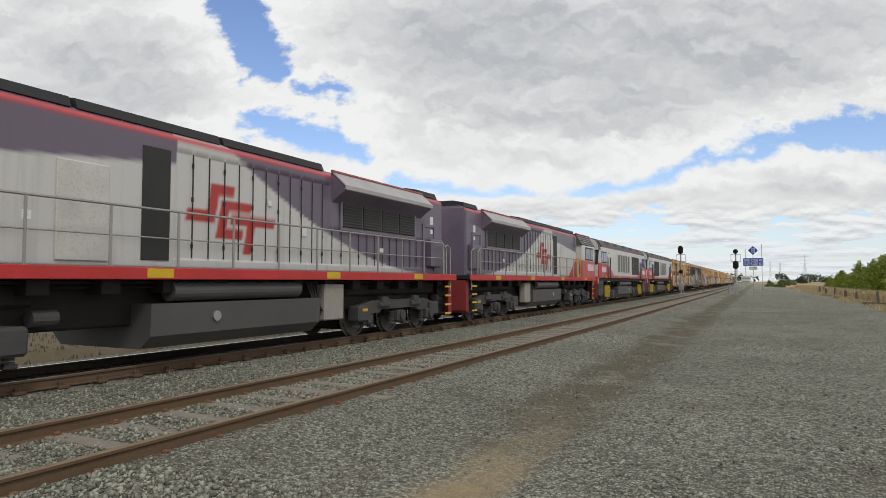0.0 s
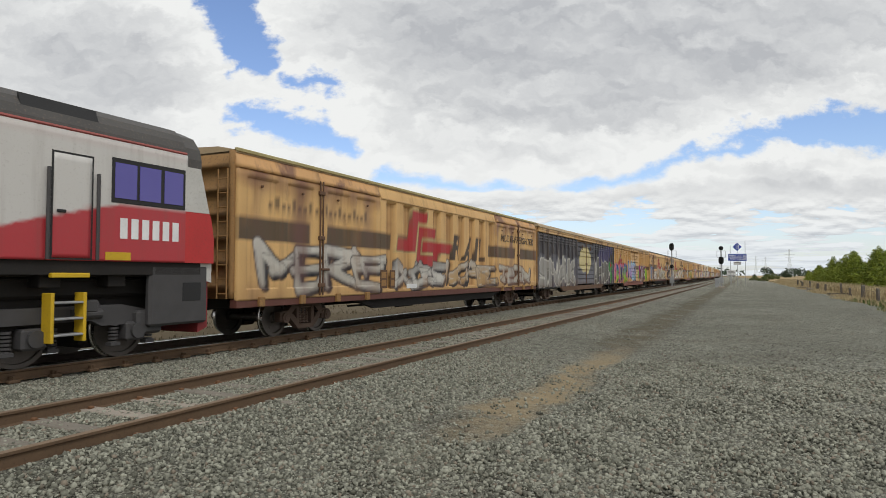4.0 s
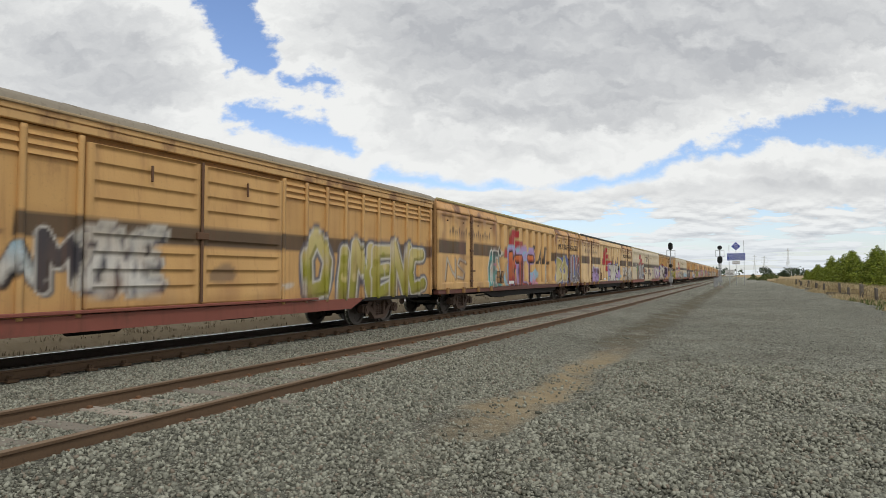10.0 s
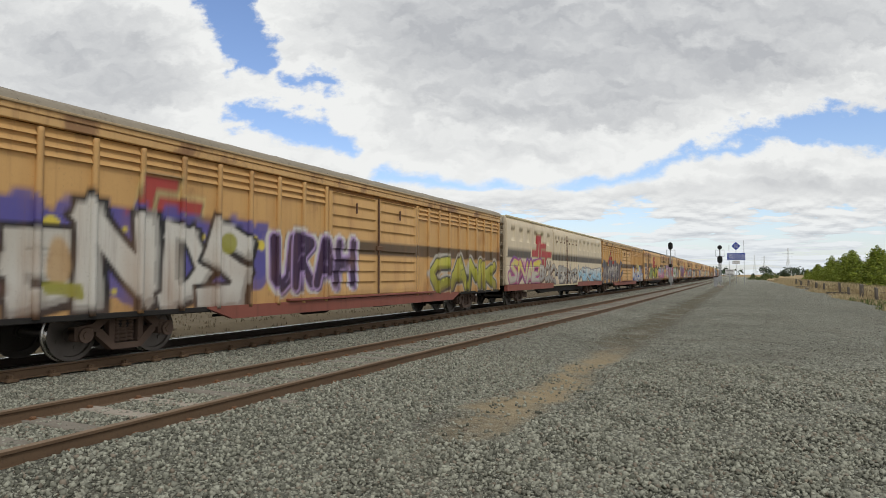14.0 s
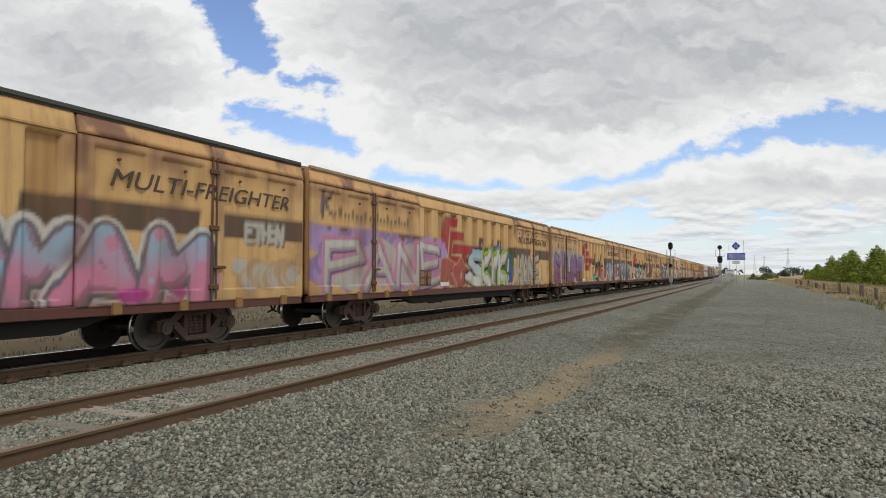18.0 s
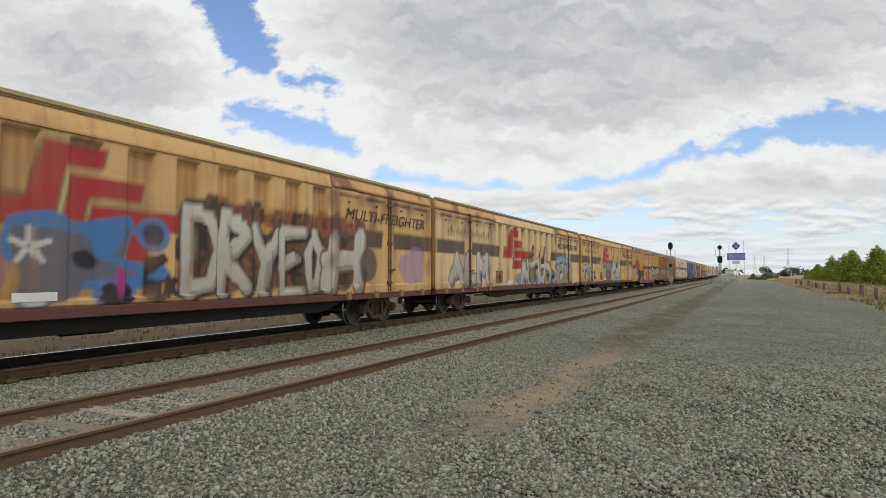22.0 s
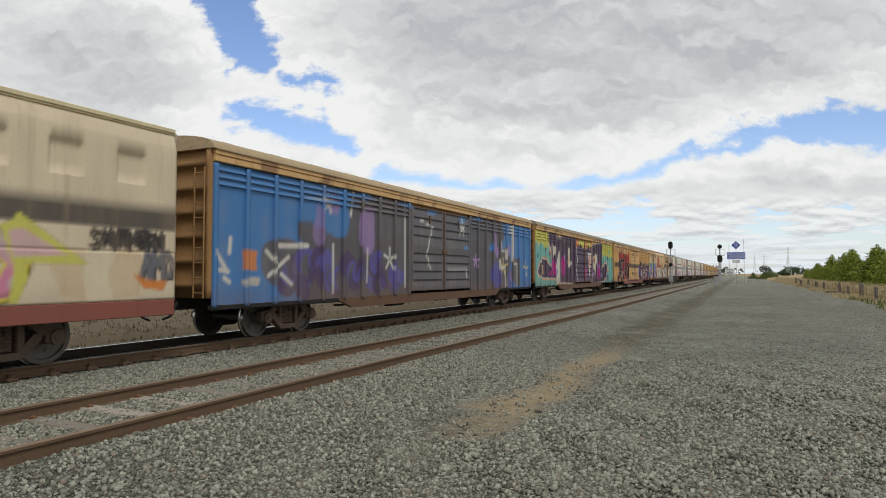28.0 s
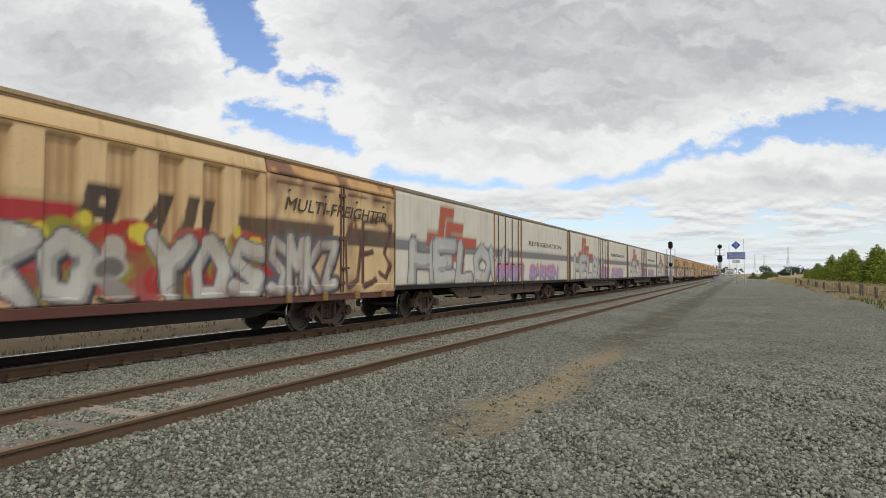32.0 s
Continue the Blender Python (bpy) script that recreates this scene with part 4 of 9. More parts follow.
def door_gear(parent, u, lo, hi, mat):
    """Locking bars, handle and hinge straps where two door leaves meet."""
    y = u - VAN / 2
    s = Shape()
    for d in (-0.06, 0.06):
        s.tube([(1.53, y + d, lo), (1.53, y + d, hi)], 0.022)
    for z in (lo + 0.25, (lo + hi) / 2, hi - 0.3):
        s.box(1.49, 1.56, y - 0.12, y + 0.12, z - 0.05, z + 0.05)
    s.box(1.52, 1.58, y - 0.04, y + 0.30, lo + 0.62, lo + 0.68)
    both("locking_bar", kept(("gear", round(u, 2), lo, hi, mat.name), lambda: s.mesh("locking_bar", mat)), parent, "dark locking bars and handle")


def freighter(wagon, c, paint, roof, edge, turning=True):
    """A van with plug doors at both ends of each side and a deeply ribbed middle."""
    L, h = VAN, VAN / 2
    core(wagon, ENDGOLD, 4.2)
    ends(wagon, ENDGOLD, 4.2)
    flat_roof(wagon, roof, edge)
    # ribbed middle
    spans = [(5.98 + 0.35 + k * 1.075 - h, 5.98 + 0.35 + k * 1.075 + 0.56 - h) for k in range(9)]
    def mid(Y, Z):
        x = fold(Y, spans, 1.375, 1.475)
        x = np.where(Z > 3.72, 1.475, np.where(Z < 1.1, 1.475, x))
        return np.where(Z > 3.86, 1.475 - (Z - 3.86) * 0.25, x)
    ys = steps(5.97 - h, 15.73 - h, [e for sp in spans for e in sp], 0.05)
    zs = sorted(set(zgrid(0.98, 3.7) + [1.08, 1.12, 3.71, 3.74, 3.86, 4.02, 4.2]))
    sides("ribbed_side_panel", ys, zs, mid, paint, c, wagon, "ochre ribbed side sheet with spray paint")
    for a, b in ((0.0, 2.94), (2.98, 5.92), (15.78, 18.70), (18.74, L)):
        w = b - a
        sp = [(a + 0.28 - h, a + w * 0.5 - 0.18 - h), (a + w * 0.5 + 0.18 - h, b - 0.28 - h)]
        def leaf(Y, Z):
            x = fold(Y, sp, 1.462, 1.50)
            return np.where((Z > 3.66) | (Z < 1.2), 1.50, x)
        ys = steps(a - h, b - h, [e for q in sp for e in q], 0.05)
        zs = sorted(set(zgrid(0.95, 3.64) + [1.19, 1.22, 3.65, 3.68, 3.82]))
        sides("plug_door", ys, zs, leaf, paint, c, wagon, "ochre plug door, stained and sprayed")
        head = panel("door_head", steps(a - h, b - h, [], 0.3), [3.84, 3.95, 4.06, 4.19], lambda Y, Z: 1.52 - (Z - 3.84) * 0.36, DOORHEAD, None, L)
        both("door_head", head, wagon, "rust-stained door head cover")
        for t in (0.25, 0.75):
            y = a + w * t - h
            both("door_foot", kept(("foot", round(y, 2)), lambda: Shape().box(1.44, 1.56, y - 0.09, y + 0.09, 0.80, 1.02).mesh("door_foot", ENDGOLD)), wagon)
            both("door_stud", kept(("stud", round(y, 2)), lambda: Shape().cyl((1.49, y, 3.5), (1.53, y, 3.5), 0.03, 8).mesh("door_stud", DOORDARK)), wagon)
    for u in (2.96, 17.22 + 1.50):
        door_gear(wagon, u, 1.0, 3.9, DOORDARK)
    part("eave_ledge", kept("mledge", lambda: Shape().box(1.47, 1.505, 5.97 - h, 15.73 - h, 3.79, 3.84, 0.008).mesh("eave_ledge", GOLDPLAIN)), None, wagon, "ochre ledge under the eaves")
    both("solebar", kept("msole", lambda: Shape().box(1.28, 1.485, -h, h, 0.79, 0.975).mesh("solebar", SOLEDARK)), wagon, "grimy dark red-brown solebar")
    for u, w in ((6.15, 0.19), (6.68, 0.15)):
        both("placard_frame", kept(("placard", u), lambda: Shape().box(1.474, 1.492, u - w - h, u + w - h, 1.12, 1.66).mesh("placard_frame", DOORDARK)), wagon, "brown placard holder")
        both("placard", kept(("placface", u), lambda: Shape().box(1.490, 1.496, u - w + 0.05 - h, u + w - 0.05 - h, 1.18, 1.36).box(1.490, 1.496, u - w + 0.05 - h, u + w - 0.05 - h, 1.42, 1.60).mesh("placard", ENDGOLD)), wagon, "faded brown placard")
    both("data_panel", kept("mdata", lambda: Shape().box(1.476, 1.484, 7.6 - h, 8.3 - h, 1.08, 1.22, 0.003).mesh("data_panel", WHITE)), wagon, "white data plate")
    under(wagon, True, True, turning)


def freighter_livery(c):
    """Dirt and rib shade painted into the recesses of the ribbed sheet; stripe, mark and lettering over it."""
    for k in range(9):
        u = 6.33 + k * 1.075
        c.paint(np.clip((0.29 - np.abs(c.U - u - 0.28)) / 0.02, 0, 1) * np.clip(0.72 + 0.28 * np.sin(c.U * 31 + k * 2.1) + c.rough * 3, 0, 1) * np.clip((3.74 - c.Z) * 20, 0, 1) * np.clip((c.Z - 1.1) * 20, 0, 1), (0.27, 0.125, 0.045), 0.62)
    c.rect(0.0, 2.55, 2.28, 2.76, COL["ink"], 0.88)
    c.rect(3.2, 6.7, 2.28, 2.76, COL["ink"], 0.88, 0.0, 0.12)
    c.rect(14.8, 18.35, 2.28, 2.76, COL["ink"], 0.88, 0.0, 0.12)
    c.rect(19.05, VAN, 2.28, 2.76, COL["ink"], 0.88)
    logo(c, 6.9, 1.99)
    rail_word(c, 11.1, 2.06, 0.94, 3.4, alpha=0.95, pen=0.2)
    web_bars(c, 1.0, 5.3, 3.0)


def louvre(wagon, c, paint, roof, turning=True, sill=True):
    """An older van with rows of fixed louvres over ribbed sheets and a pair of louvred doors."""
    L, h = VAN, VAN / 2
    core(wagon, ENDGOLD, 4.1)
    ends(wagon, ENDGOLD, 4.1)
    arch_roof(wagon, roof)
    d0, d1 = 8.65, 13.6
    for name, a, b in (("side_sheet", 0.06, d0 - 0.06), ("side_sheet", d1 + 0.06, L - 0.06)):
        lows = steps(a - h, b - h, [], 0.048)
        sides(name, lows, zgrid(0.80, 3.82, 0.044, 0.12, 2.5), lambda Y, Z: np.full(Y.shape, 1.40), paint, c, wagon, "ribbed side sheet with spray paint")
    ribs = list(np.linspace(0.06, d0 - 0.1, 10)) + list(np.linspace(d1 + 0.1, L - 0.06, 10))
    for u in ribs:
        y = u - h
        zs = list(np.arange(0.80, 3.86, 0.075))
        me = panel("rib", [y - 0.05, y - 0.045, y + 0.045, y + 0.05], zs, lambda Y, Z: np.where(np.abs(Y - y) < 0.047, 1.475, 1.43), paint, c, L, 0.04)
        both("rib", me, wagon)
    # louvre blades between the ribs
    for i, (p, q) in enumerate(zip(ribs, ribs[1:])):
        if q - p > 2:
            continue
        for k in range(3):
            z = 3.36 + k * 0.15
            s = Shape()
            s.add([(1.402, p + 0.06 - h, z + 0.10), (1.402, q - 0.06 - h, z + 0.10), (1.46, q - 0.06 - h, z), (1.46, p + 0.06 - h, z), (1.402, p + 0.06 - h, z + 0.02), (1.402, q - 0.06 - h, z + 0.02)],
                  [(3, 2, 1, 0), (4, 5, 2, 3), (0, 4, 3), (1, 2, 5)])
            me = s.mesh("louvre_slat", paint)
            colour(me, c, L)
            part("louvre_slat", me, None, wagon)
    # doors
    for a, b in ((d0, (d0 + d1) / 2 - 0.03), ((d0 + d1) / 2 + 0.03, d1)):
        def leaf(Y, Z):
            edge = np.minimum(Y - (a - h), (b - h) - Y)
            saw = 1.44 + 0.04 * (1 - ((Z - 1.0) / 0.30 % 1.0))
            x = np.where((edge > 0.14) & (Z > 1.1) & (Z < 3.7), saw, 1.485)
            return np.where((Z > 2.27) & (Z < 2.5), 1.485, x)
        ys = steps(a - h, b - h, [a + 0.14 - h, b - 0.14 - h], 0.09)
        zs = sorted(set([round(1.0 + 0.30 * k + e, 3) for k in range(10) for e in (0.0, 0.012, 0.1, 0.2, 0.288)] + [0.92, 0.96]))
        zs = [z for z in zs if z <= 3.78]
        sides("louvred_door", ys, zs, leaf, paint, c, wagon, "louvred sliding door")
    both("door_bar", kept("lvbar", lambda: Shape().tube([(1.50, (d0 + d1) / 2 - h, 0.95), (1.50, (d0 + d1) / 2 - h, 3.75)], 0.03).box(1.47, 1.55, (d0 + d1) / 2 - h - 0.15, (d0 + d1) / 2 - h + 0.15, 2.2, 2.34).mesh("door_bar", DOORDARK)), wagon)
    for u in (9.9, 12.4):
        both("door_pull", kept(("pull", u), lambda: Shape().box(1.49, 1.54, u - h - 0.02, u - h + 0.02, 3.2, 3.5).mesh("door_pull", DOORDARK)), wagon)
    both("top_rail", kept("lvtop", lambda: Shape().box(1.40, 1.49, -h, h, 3.83, 3.97).box(1.40, 1.515, -h, h, 3.97, 4.10).mesh("top_rail", CORNICE)), wagon, "weathered ochre cornice under the eaves")
    both("gutter", kept("lvgut", lambda: Shape().box(1.51, 1.55, -h, h, 4.06, 4.11).mesh("gutter", ROOF_TAN)), wagon)
    if sill:
        me = kept("lvsill", lambda: Shape().slab([(4.5 - h, 0.80), (5.2 - h, 0.56), (16.6 - h, 0.56), (17.2 - h, 0.80), (17.2 - h, 0.84), (4.5 - h, 0.84)], 1.34, 1.455).mesh("side_sill", SOLEBAR))
        both("side_sill", me, wagon, "red-brown deep side sill")
        both("sill_lip", kept("lvlip", lambda: Shape().box(1.40, 1.53, 7.0 - h, 15.0 - h, 0.86, 0.92).mesh("sill_lip", SOLEBAR)), wagon)
    else:
        both("side_sill", kept("lvdark", lambda: Shape().slab([(4.5 - h, 0.80), (5.2 - h, 0.56), (16.6 - h, 0.56), (17.2 - h, 0.80), (17.2 - h, 0.84), (4.5 - h, 0.84)], 1.34, 1.44).mesh("side_sill", DOORDARK)), wagon, "dark grimy side sill")
    for a in (-h, h - 4.6):
        both("end_sill", kept(("lvend", a), lambda: Shape().box(1.30, 1.42, a, a + 4.6, 0.74, 0.84).mesh("end_sill", FRAME)), wagon)
    under(wagon, True, False, turning)


def louvre_livery(c, u=2.4):
    c.rect(0.0, u - 0.1, 2.08, 2.48, COL["ink"], 0.85, 0.0, 0.1)
    c.rect(u + 5.1, VAN, 2.08, 2.48, COL["ink"], 0.85, 0.0, 0.1)
    rail_word(c, u + 3.6, 2.12, 0.36, 1.4, pen=0.045)
    logo(c, u - 0.3, 2.12, 0.74, "logo", 0.85)


def cool_van(wagon, c, paint, turning=True):
    """A cream insulated van: doors amidships, small recessed panels under the eaves, red sill."""
    L, h = VAN, VAN / 2
    core(wagon, OFFWHITE_END, 4.2)
    ends(wagon, OFFWHITE_END, 4.2)
    flat_roof(wagon, CREAMROOF, CREAMROOF)
    d0, d1 = 7.9, 13.75
    for a, b in ((0.0, d0 - 0.04), (d1 + 0.04, L)):
        n = 6
        sp = [(a + 0.55 + k * (b - a - 0.6) / n - h, a + 0.55 + k * (b - a - 0.6) / n + 0.55 - h) for k in range(n)]
        def wall(Y, Z):
            x = fold(Y, sp, 1.42, 1.475)
            x = np.where((Z > 3.12) & (Z < 3.66), x, 1.475)
            x = np.where((Z > 1.85) & (Z < 1.9), 1.462, x)
            return np.where(Z > 3.9, 1.475 - (Z - 3.9) * 0.3, x)
        ys = steps(a - h, b - h, [e for s in sp for e in s], 0.052)
        zs = sorted(set(zgrid(1.02, 3.08, 0.046, 0.12) + [1.84, 1.86, 1.89, 1.91, 3.10, 3.13, 3.3, 3.5, 3.65, 3.68, 3.88, 3.92, 4.05, 4.2]))
        sides("side_panel", ys, zs, wall, paint, c, wagon, "cream insulated side panel with spray paint")
    for a, b in ((d0, (d0 + d1) / 2 - 0.03), ((d0 + d1) / 2 + 0.03, d1)):
        sp = [(a + 0.18 + k * 0.68 - h, a + 0.18 + k * 0.68 + 0.40 - h) for k in range(4)]
        def leaf(Y, Z):
            x = fold(Y, sp, 1.475, 1.525)
            x = np.where((Z > 3.62) | (Z < 1.2), 1.525, x)
            return np.where(Z > 3.84, 1.525 - (Z - 3.84) * 0.36, x)
        ys = steps(a - h, b - h, [e for s in sp for e in s], 0.052)
        zs = sorted(set(zgrid(0.92, 3.6) + [1.19, 1.22, 3.63, 3.84, 4.0, 4.18]))
        sides("plug_door", ys, zs, leaf, paint, c, wagon, "cream corrugated plug door")
        for t in (0.2, 0.5, 0.8):
            y = a + (b - a) * t - h
            both("door_stud", kept(("cstud", round(y, 2)), lambda: Shape().box(1.52, 1.57, y - 0.05, y + 0.05, 1.55, 1.65).box(1.52, 1.57, y - 0.04, y + 0.04, 3.35, 3.45).mesh("door_stud", DOORDARK)), wagon)
    door_gear(wagon, (d0 + d1) / 2, 1.0, 3.85, DOORDARK)
    for a, b in ((-h, d0 - h), (d1 - h, h)):
        both("solebar", kept(("csole", round(a, 2)), lambda: Shape().box(1.30, 1.485, a, b, 0.72, 1.015).mesh("solebar", SOLEBAR)), wagon, "red-brown solebar")
    both("door_track", kept("ctrack", lambda: Shape().box(1.30, 1.52, d0 - h, d1 - h, 0.84, 0.92).mesh("door_track", CREAMROOF)), wagon)
    under(wagon, True, True, turning)


def chill_box(wagon, c, paint, turning=True):
    """A smooth off-white refrigerated van on a skeletal frame with round holes; barred doors in the middle."""
    L, h = VAN, VAN / 2
    core(wagon, OFFWHITE_END, 4.1)
    ends(wagon, OFFWHITE_END, 4.1)
    flat_roof(wagon, ROOF_GREY, ROOF_GREY)
    d0, d1 = 8.9, 12.6
    for a, b in ((0.0, d0 - 0.05), (d1 + 0.05, L)):
        both("side_panel", panel("side_panel", steps(a - h, b - h, [], 0.08), zgrid(1.12, 4.14, 0.065), lambda Y, Z: np.full(Y.shape, 1.47), paint, c, L), wagon, "smooth off-white refrigerated panel")
        for u in (a, b):
            both("corner_post", kept(("cpost", round(u, 2)), lambda: Shape().box(1.44, 1.50, u - h - 0.05, u - h + 0.05, 1.0, 4.16).mesh("corner_post", ENDGOLD)), wagon, "brown steel post")
    for a, b in ((d0, (d0 + d1) / 2 - 0.02), ((d0 + d1) / 2 + 0.02, d1)):
        both("door", panel("door", steps(a - h, b - h, [], 0.1), zgrid(1.1, 4.12, 0.08), lambda Y, Z: np.full(Y.shape, 1.455), paint, c, L), wagon, "off-white hinged door")
        for k in (0.25, 0.75):
            y = a + (b - a) * k - h
            both("locking_bar", kept(("cbar", round(y, 2)), lambda: Shape().tube([(1.49, y, 1.1), (1.49, y, 4.1)], 0.02).box(1.47, 1.53, y - 0.06, y + 0.2, 1.9, 1.97).mesh("locking_bar", DOORDARK)), wagon)
    both("top_rail", kept("ctop", lambda: Shape().box(1.42, 1.50, -h, h, 4.14, 4.24).mesh("top_rail", ROOF_GREY)), wagon)
    both("bottom_rail", kept("cbot", lambda: Shape().box(1.35, 1.49, -h, h, 0.98, 1.12).mesh("bottom_rail", FRAME)), wagon)
    def skel():
        s = Shape().slab([(-h + 4.6, 0.96), (-h + 5.4, 0.56), (h - 5.4, 0.56), (h - 4.6, 0.96)], 1.20, 1.30)
        return s.mesh("frame_web", BOGIE)
    both("frame_web", kept("skel", skel), wagon, "grey-brown frame web")
    for k in range(7):
        y = -4.2 + k * 1.4
        both("web_hole", kept(("hole", k), lambda: Shape().cyl((1.301, y, 0.76), (1.312, y, 0.76), 0.13, 16).mesh("web_hole", BLACK)), wagon, "round lightening hole")
    under(wagon, True, False, turning)


DOORHEAD = sprayed("rust-stained ochre cover", (0.66, 0.38, 0.165), streaks=0.6, rust=(0.13, 0.06, 0.06), rusty=0.75, painted=False, patches=(0.50, 0.64))
OFFWHITE_END = plain("dull cream end sheet", (0.42, 0.35, 0.25), 0.7, dirty=0.4)
CREAMROOF = plain("pale cream roof", (0.62, 0.54, 0.34), 0.7, dirty=0.25)

# ---- ground ----


def bend(y):
    """How far the line has swung away by y metres along it, and its heading."""
    d = max(0.0, y - 170.0)
    return d * d / (2 * 9500.0), d / 9500.0


def sheet(name, xs, ys, height, mat, label, category):
    xs, ys = np.asarray(xs, float), np.asarray(ys, float)
    X, Y = np.meshgrid(xs, ys)
    Z = height(X, Y)
    v = np.stack([X, Y, Z], -1).reshape(-1, 3)
    k = np.arange(X.size).reshape(X.shape)
    f = np.stack([k[:-1, :-1], k[:-1, 1:], k[1:, 1:], k[1:, :-1]], -1).reshape(-1, 4)
    me = bpy.data.meshes.new(name)
    me.from_pydata(v.tolist(), [], f.tolist())
    me.materials.append(mat)
    me.shade_smooth()
    return tagged(new(name, me), label, category, "", "structure")


def spread(a, b, near, first, grow):
    """Positions from a to b, close together about near."""
    out, s, p = [near], first, near
    while p < b:
        p, s = p + s, s * grow
        out.append(min(p, b))
    s, p = first, near
    while p > a:
        p, s = p - s, s * grow
        out.insert(0, max(p, a))
    return out


def yard_height(X, Y):
    """The gravel yard: ballast shoulder, shallow drain, level yard, all slightly uneven."""
    prof = np.interp(X, [-20, -15.2, -13.4, -12.4, -10.9, -10.35, -9.6, -8.6, -7.7, -7.5, -7.3, -5.9, -5.62, -5.3, -3.7, -2.7, -1.4, 0.5, 6, 9, 40], [-0.15, -0.12, 0.10, 0.13, 0.13, 0.11, 0.12, 0.13, 0.18, 0.175, 0.15, 0.15, 0.175, 0.18, 0.02, -0.03, 0.05, 0.08, 0.06, 0.03, 0.03])
    wob = 0.02 * np.sin(X * 1.3 + Y * 0.7) + 0.015 * np.sin(X * 2.9 - Y * 1.9 + 1) + 0.012 * np.sin(Y * 3.1 + X * 4.3)
    return prof + wob * np.clip((X + 5.0) / 2.0, 0.25, 1)


def land_height(X, Y):
    dip = np.where((X > -16) & (X < 8.0), -0.6, 0.0)
    bank = 0.75 * np.exp(-((X + 19.5) / 2.6) ** 2) * (1 + 0.25 * np.sin(Y * 0.23) + 0.12 * np.sin(Y * 1.1))
    near = np.clip(1 - np.abs(X) / 60, 0, 1)
    return dip * np.clip((700 - Y) / 100, 0, 1) + bank * near + 0.05 * np.sin(X * 0.9 + Y * 0.5) * near


sheet("ground", spread(-3000, 3000, -18.0, 0.5, 1.16), spread(-900, 4200, 20.0, 1.2, 1.07), land_height, FIELD, "dry straw-coloured paddock grass reaching the horizon", "ground")


def yard_edge(y):
    """The ragged limit between gravel and grass."""
    return 6.6 + 0.35 * math.sin(y * 0.31) + 0.2 * math.sin(y * 0.93 + 1) - 0.0035 * max(0, y - 120)


def yard():
    ys = spread(-820, 900, 8.0, 0.35, 1.035)
    cols = [-16.2, -15.2, -13.4, -12.4, -11.3, -10.9, -10.35, -9.6, -8.6, -7.7, -7.5, -7.3, -6.6, -5.9, -5.62, -5.3, -4.95, -4.6, -4.1, -3.7, -3.2, -2.7, -2.2, -1.8, -1.4, -0.9, -0.4, 0.2, 0.9, 1.7, 2.6, 3.6, 4.8, None]
    v, f = [], []
    for y in ys:
        b, _ = bend(y)
        for x in cols:
            x = yard_edge(y) if x is None else x
            v.append((x - b, y, float(yard_height(np.array(x), np.array(y)))))
    n = len(cols)
    for j in range(len(ys) - 1):
        for i in range(n - 1):
            f.append((j * n + i, j * n + i + 1, (j + 1) * n + i + 1, (j + 1) * n + i))
    me = bpy.data.meshes.new("gravel_yard")
    me.from_pydata(v, [], f)
    me.materials.append(GRAVEL)
    me.shade_smooth()
    tagged(new("gravel_yard", me), "grey crushed-rock yard and ballast with a strip of bare brown soil", "gravel", "", "structure")


yard()

# ---- tracks ----
RAIL_PROFILE = [(-0.07, 0.0), (0.07, 0.0), (0.07, 0.012), (0.012, 0.03), (0.010, 0.125), (0.035, 0.14), (0.036, 0.168), (0.028, 0.175), (-0.028, 0.175), (-0.036, 0.168), (-0.035, 0.14), (-0.010, 0.125), (-0.012, 0.03), (-0.07, 0.012)]


def rail(parent, x, head_mat, web, y0=-60.0, y1=900.0, drift=lambda y: 0.0):
    ys = [y0, -20, 0] + list(np.arange(10, y1 + 1, 10))
    n = len(RAIL_PROFILE)
    v, f = [], []
    for y in ys:
        b, _ = bend(y)
        for px, pz in RAIL_PROFILE:
            v.append((x + px - b + drift(y), y, RAIL - 0.175 + pz))
    for j in range(len(ys) - 1):
        for i in range(n):
            k = (i + 1) % n
            f.append((j * n + i, j * n + k, (j + 1) * n + k, (j + 1) * n + i))
    me = bpy.data.meshes.new("rail")
    me.from_pydata(v, [], f)
    me.materials.append(web)
    me.materials.append(head_mat)
    for p in me.polygons:
        if p.center.z > RAIL - 0.008:
            p.material_index = 1
    part("rail", fix_normals(me), None, parent, "flat-bottomed steel rail with rusty sides")


def loop_drift(y):
    """The loop line leans slightly from the main line, then swings back to join it."""
    return 0.012 * min(max(y - 8, 0), 25) - 0.00005 * max(0, y - 60) ** 2


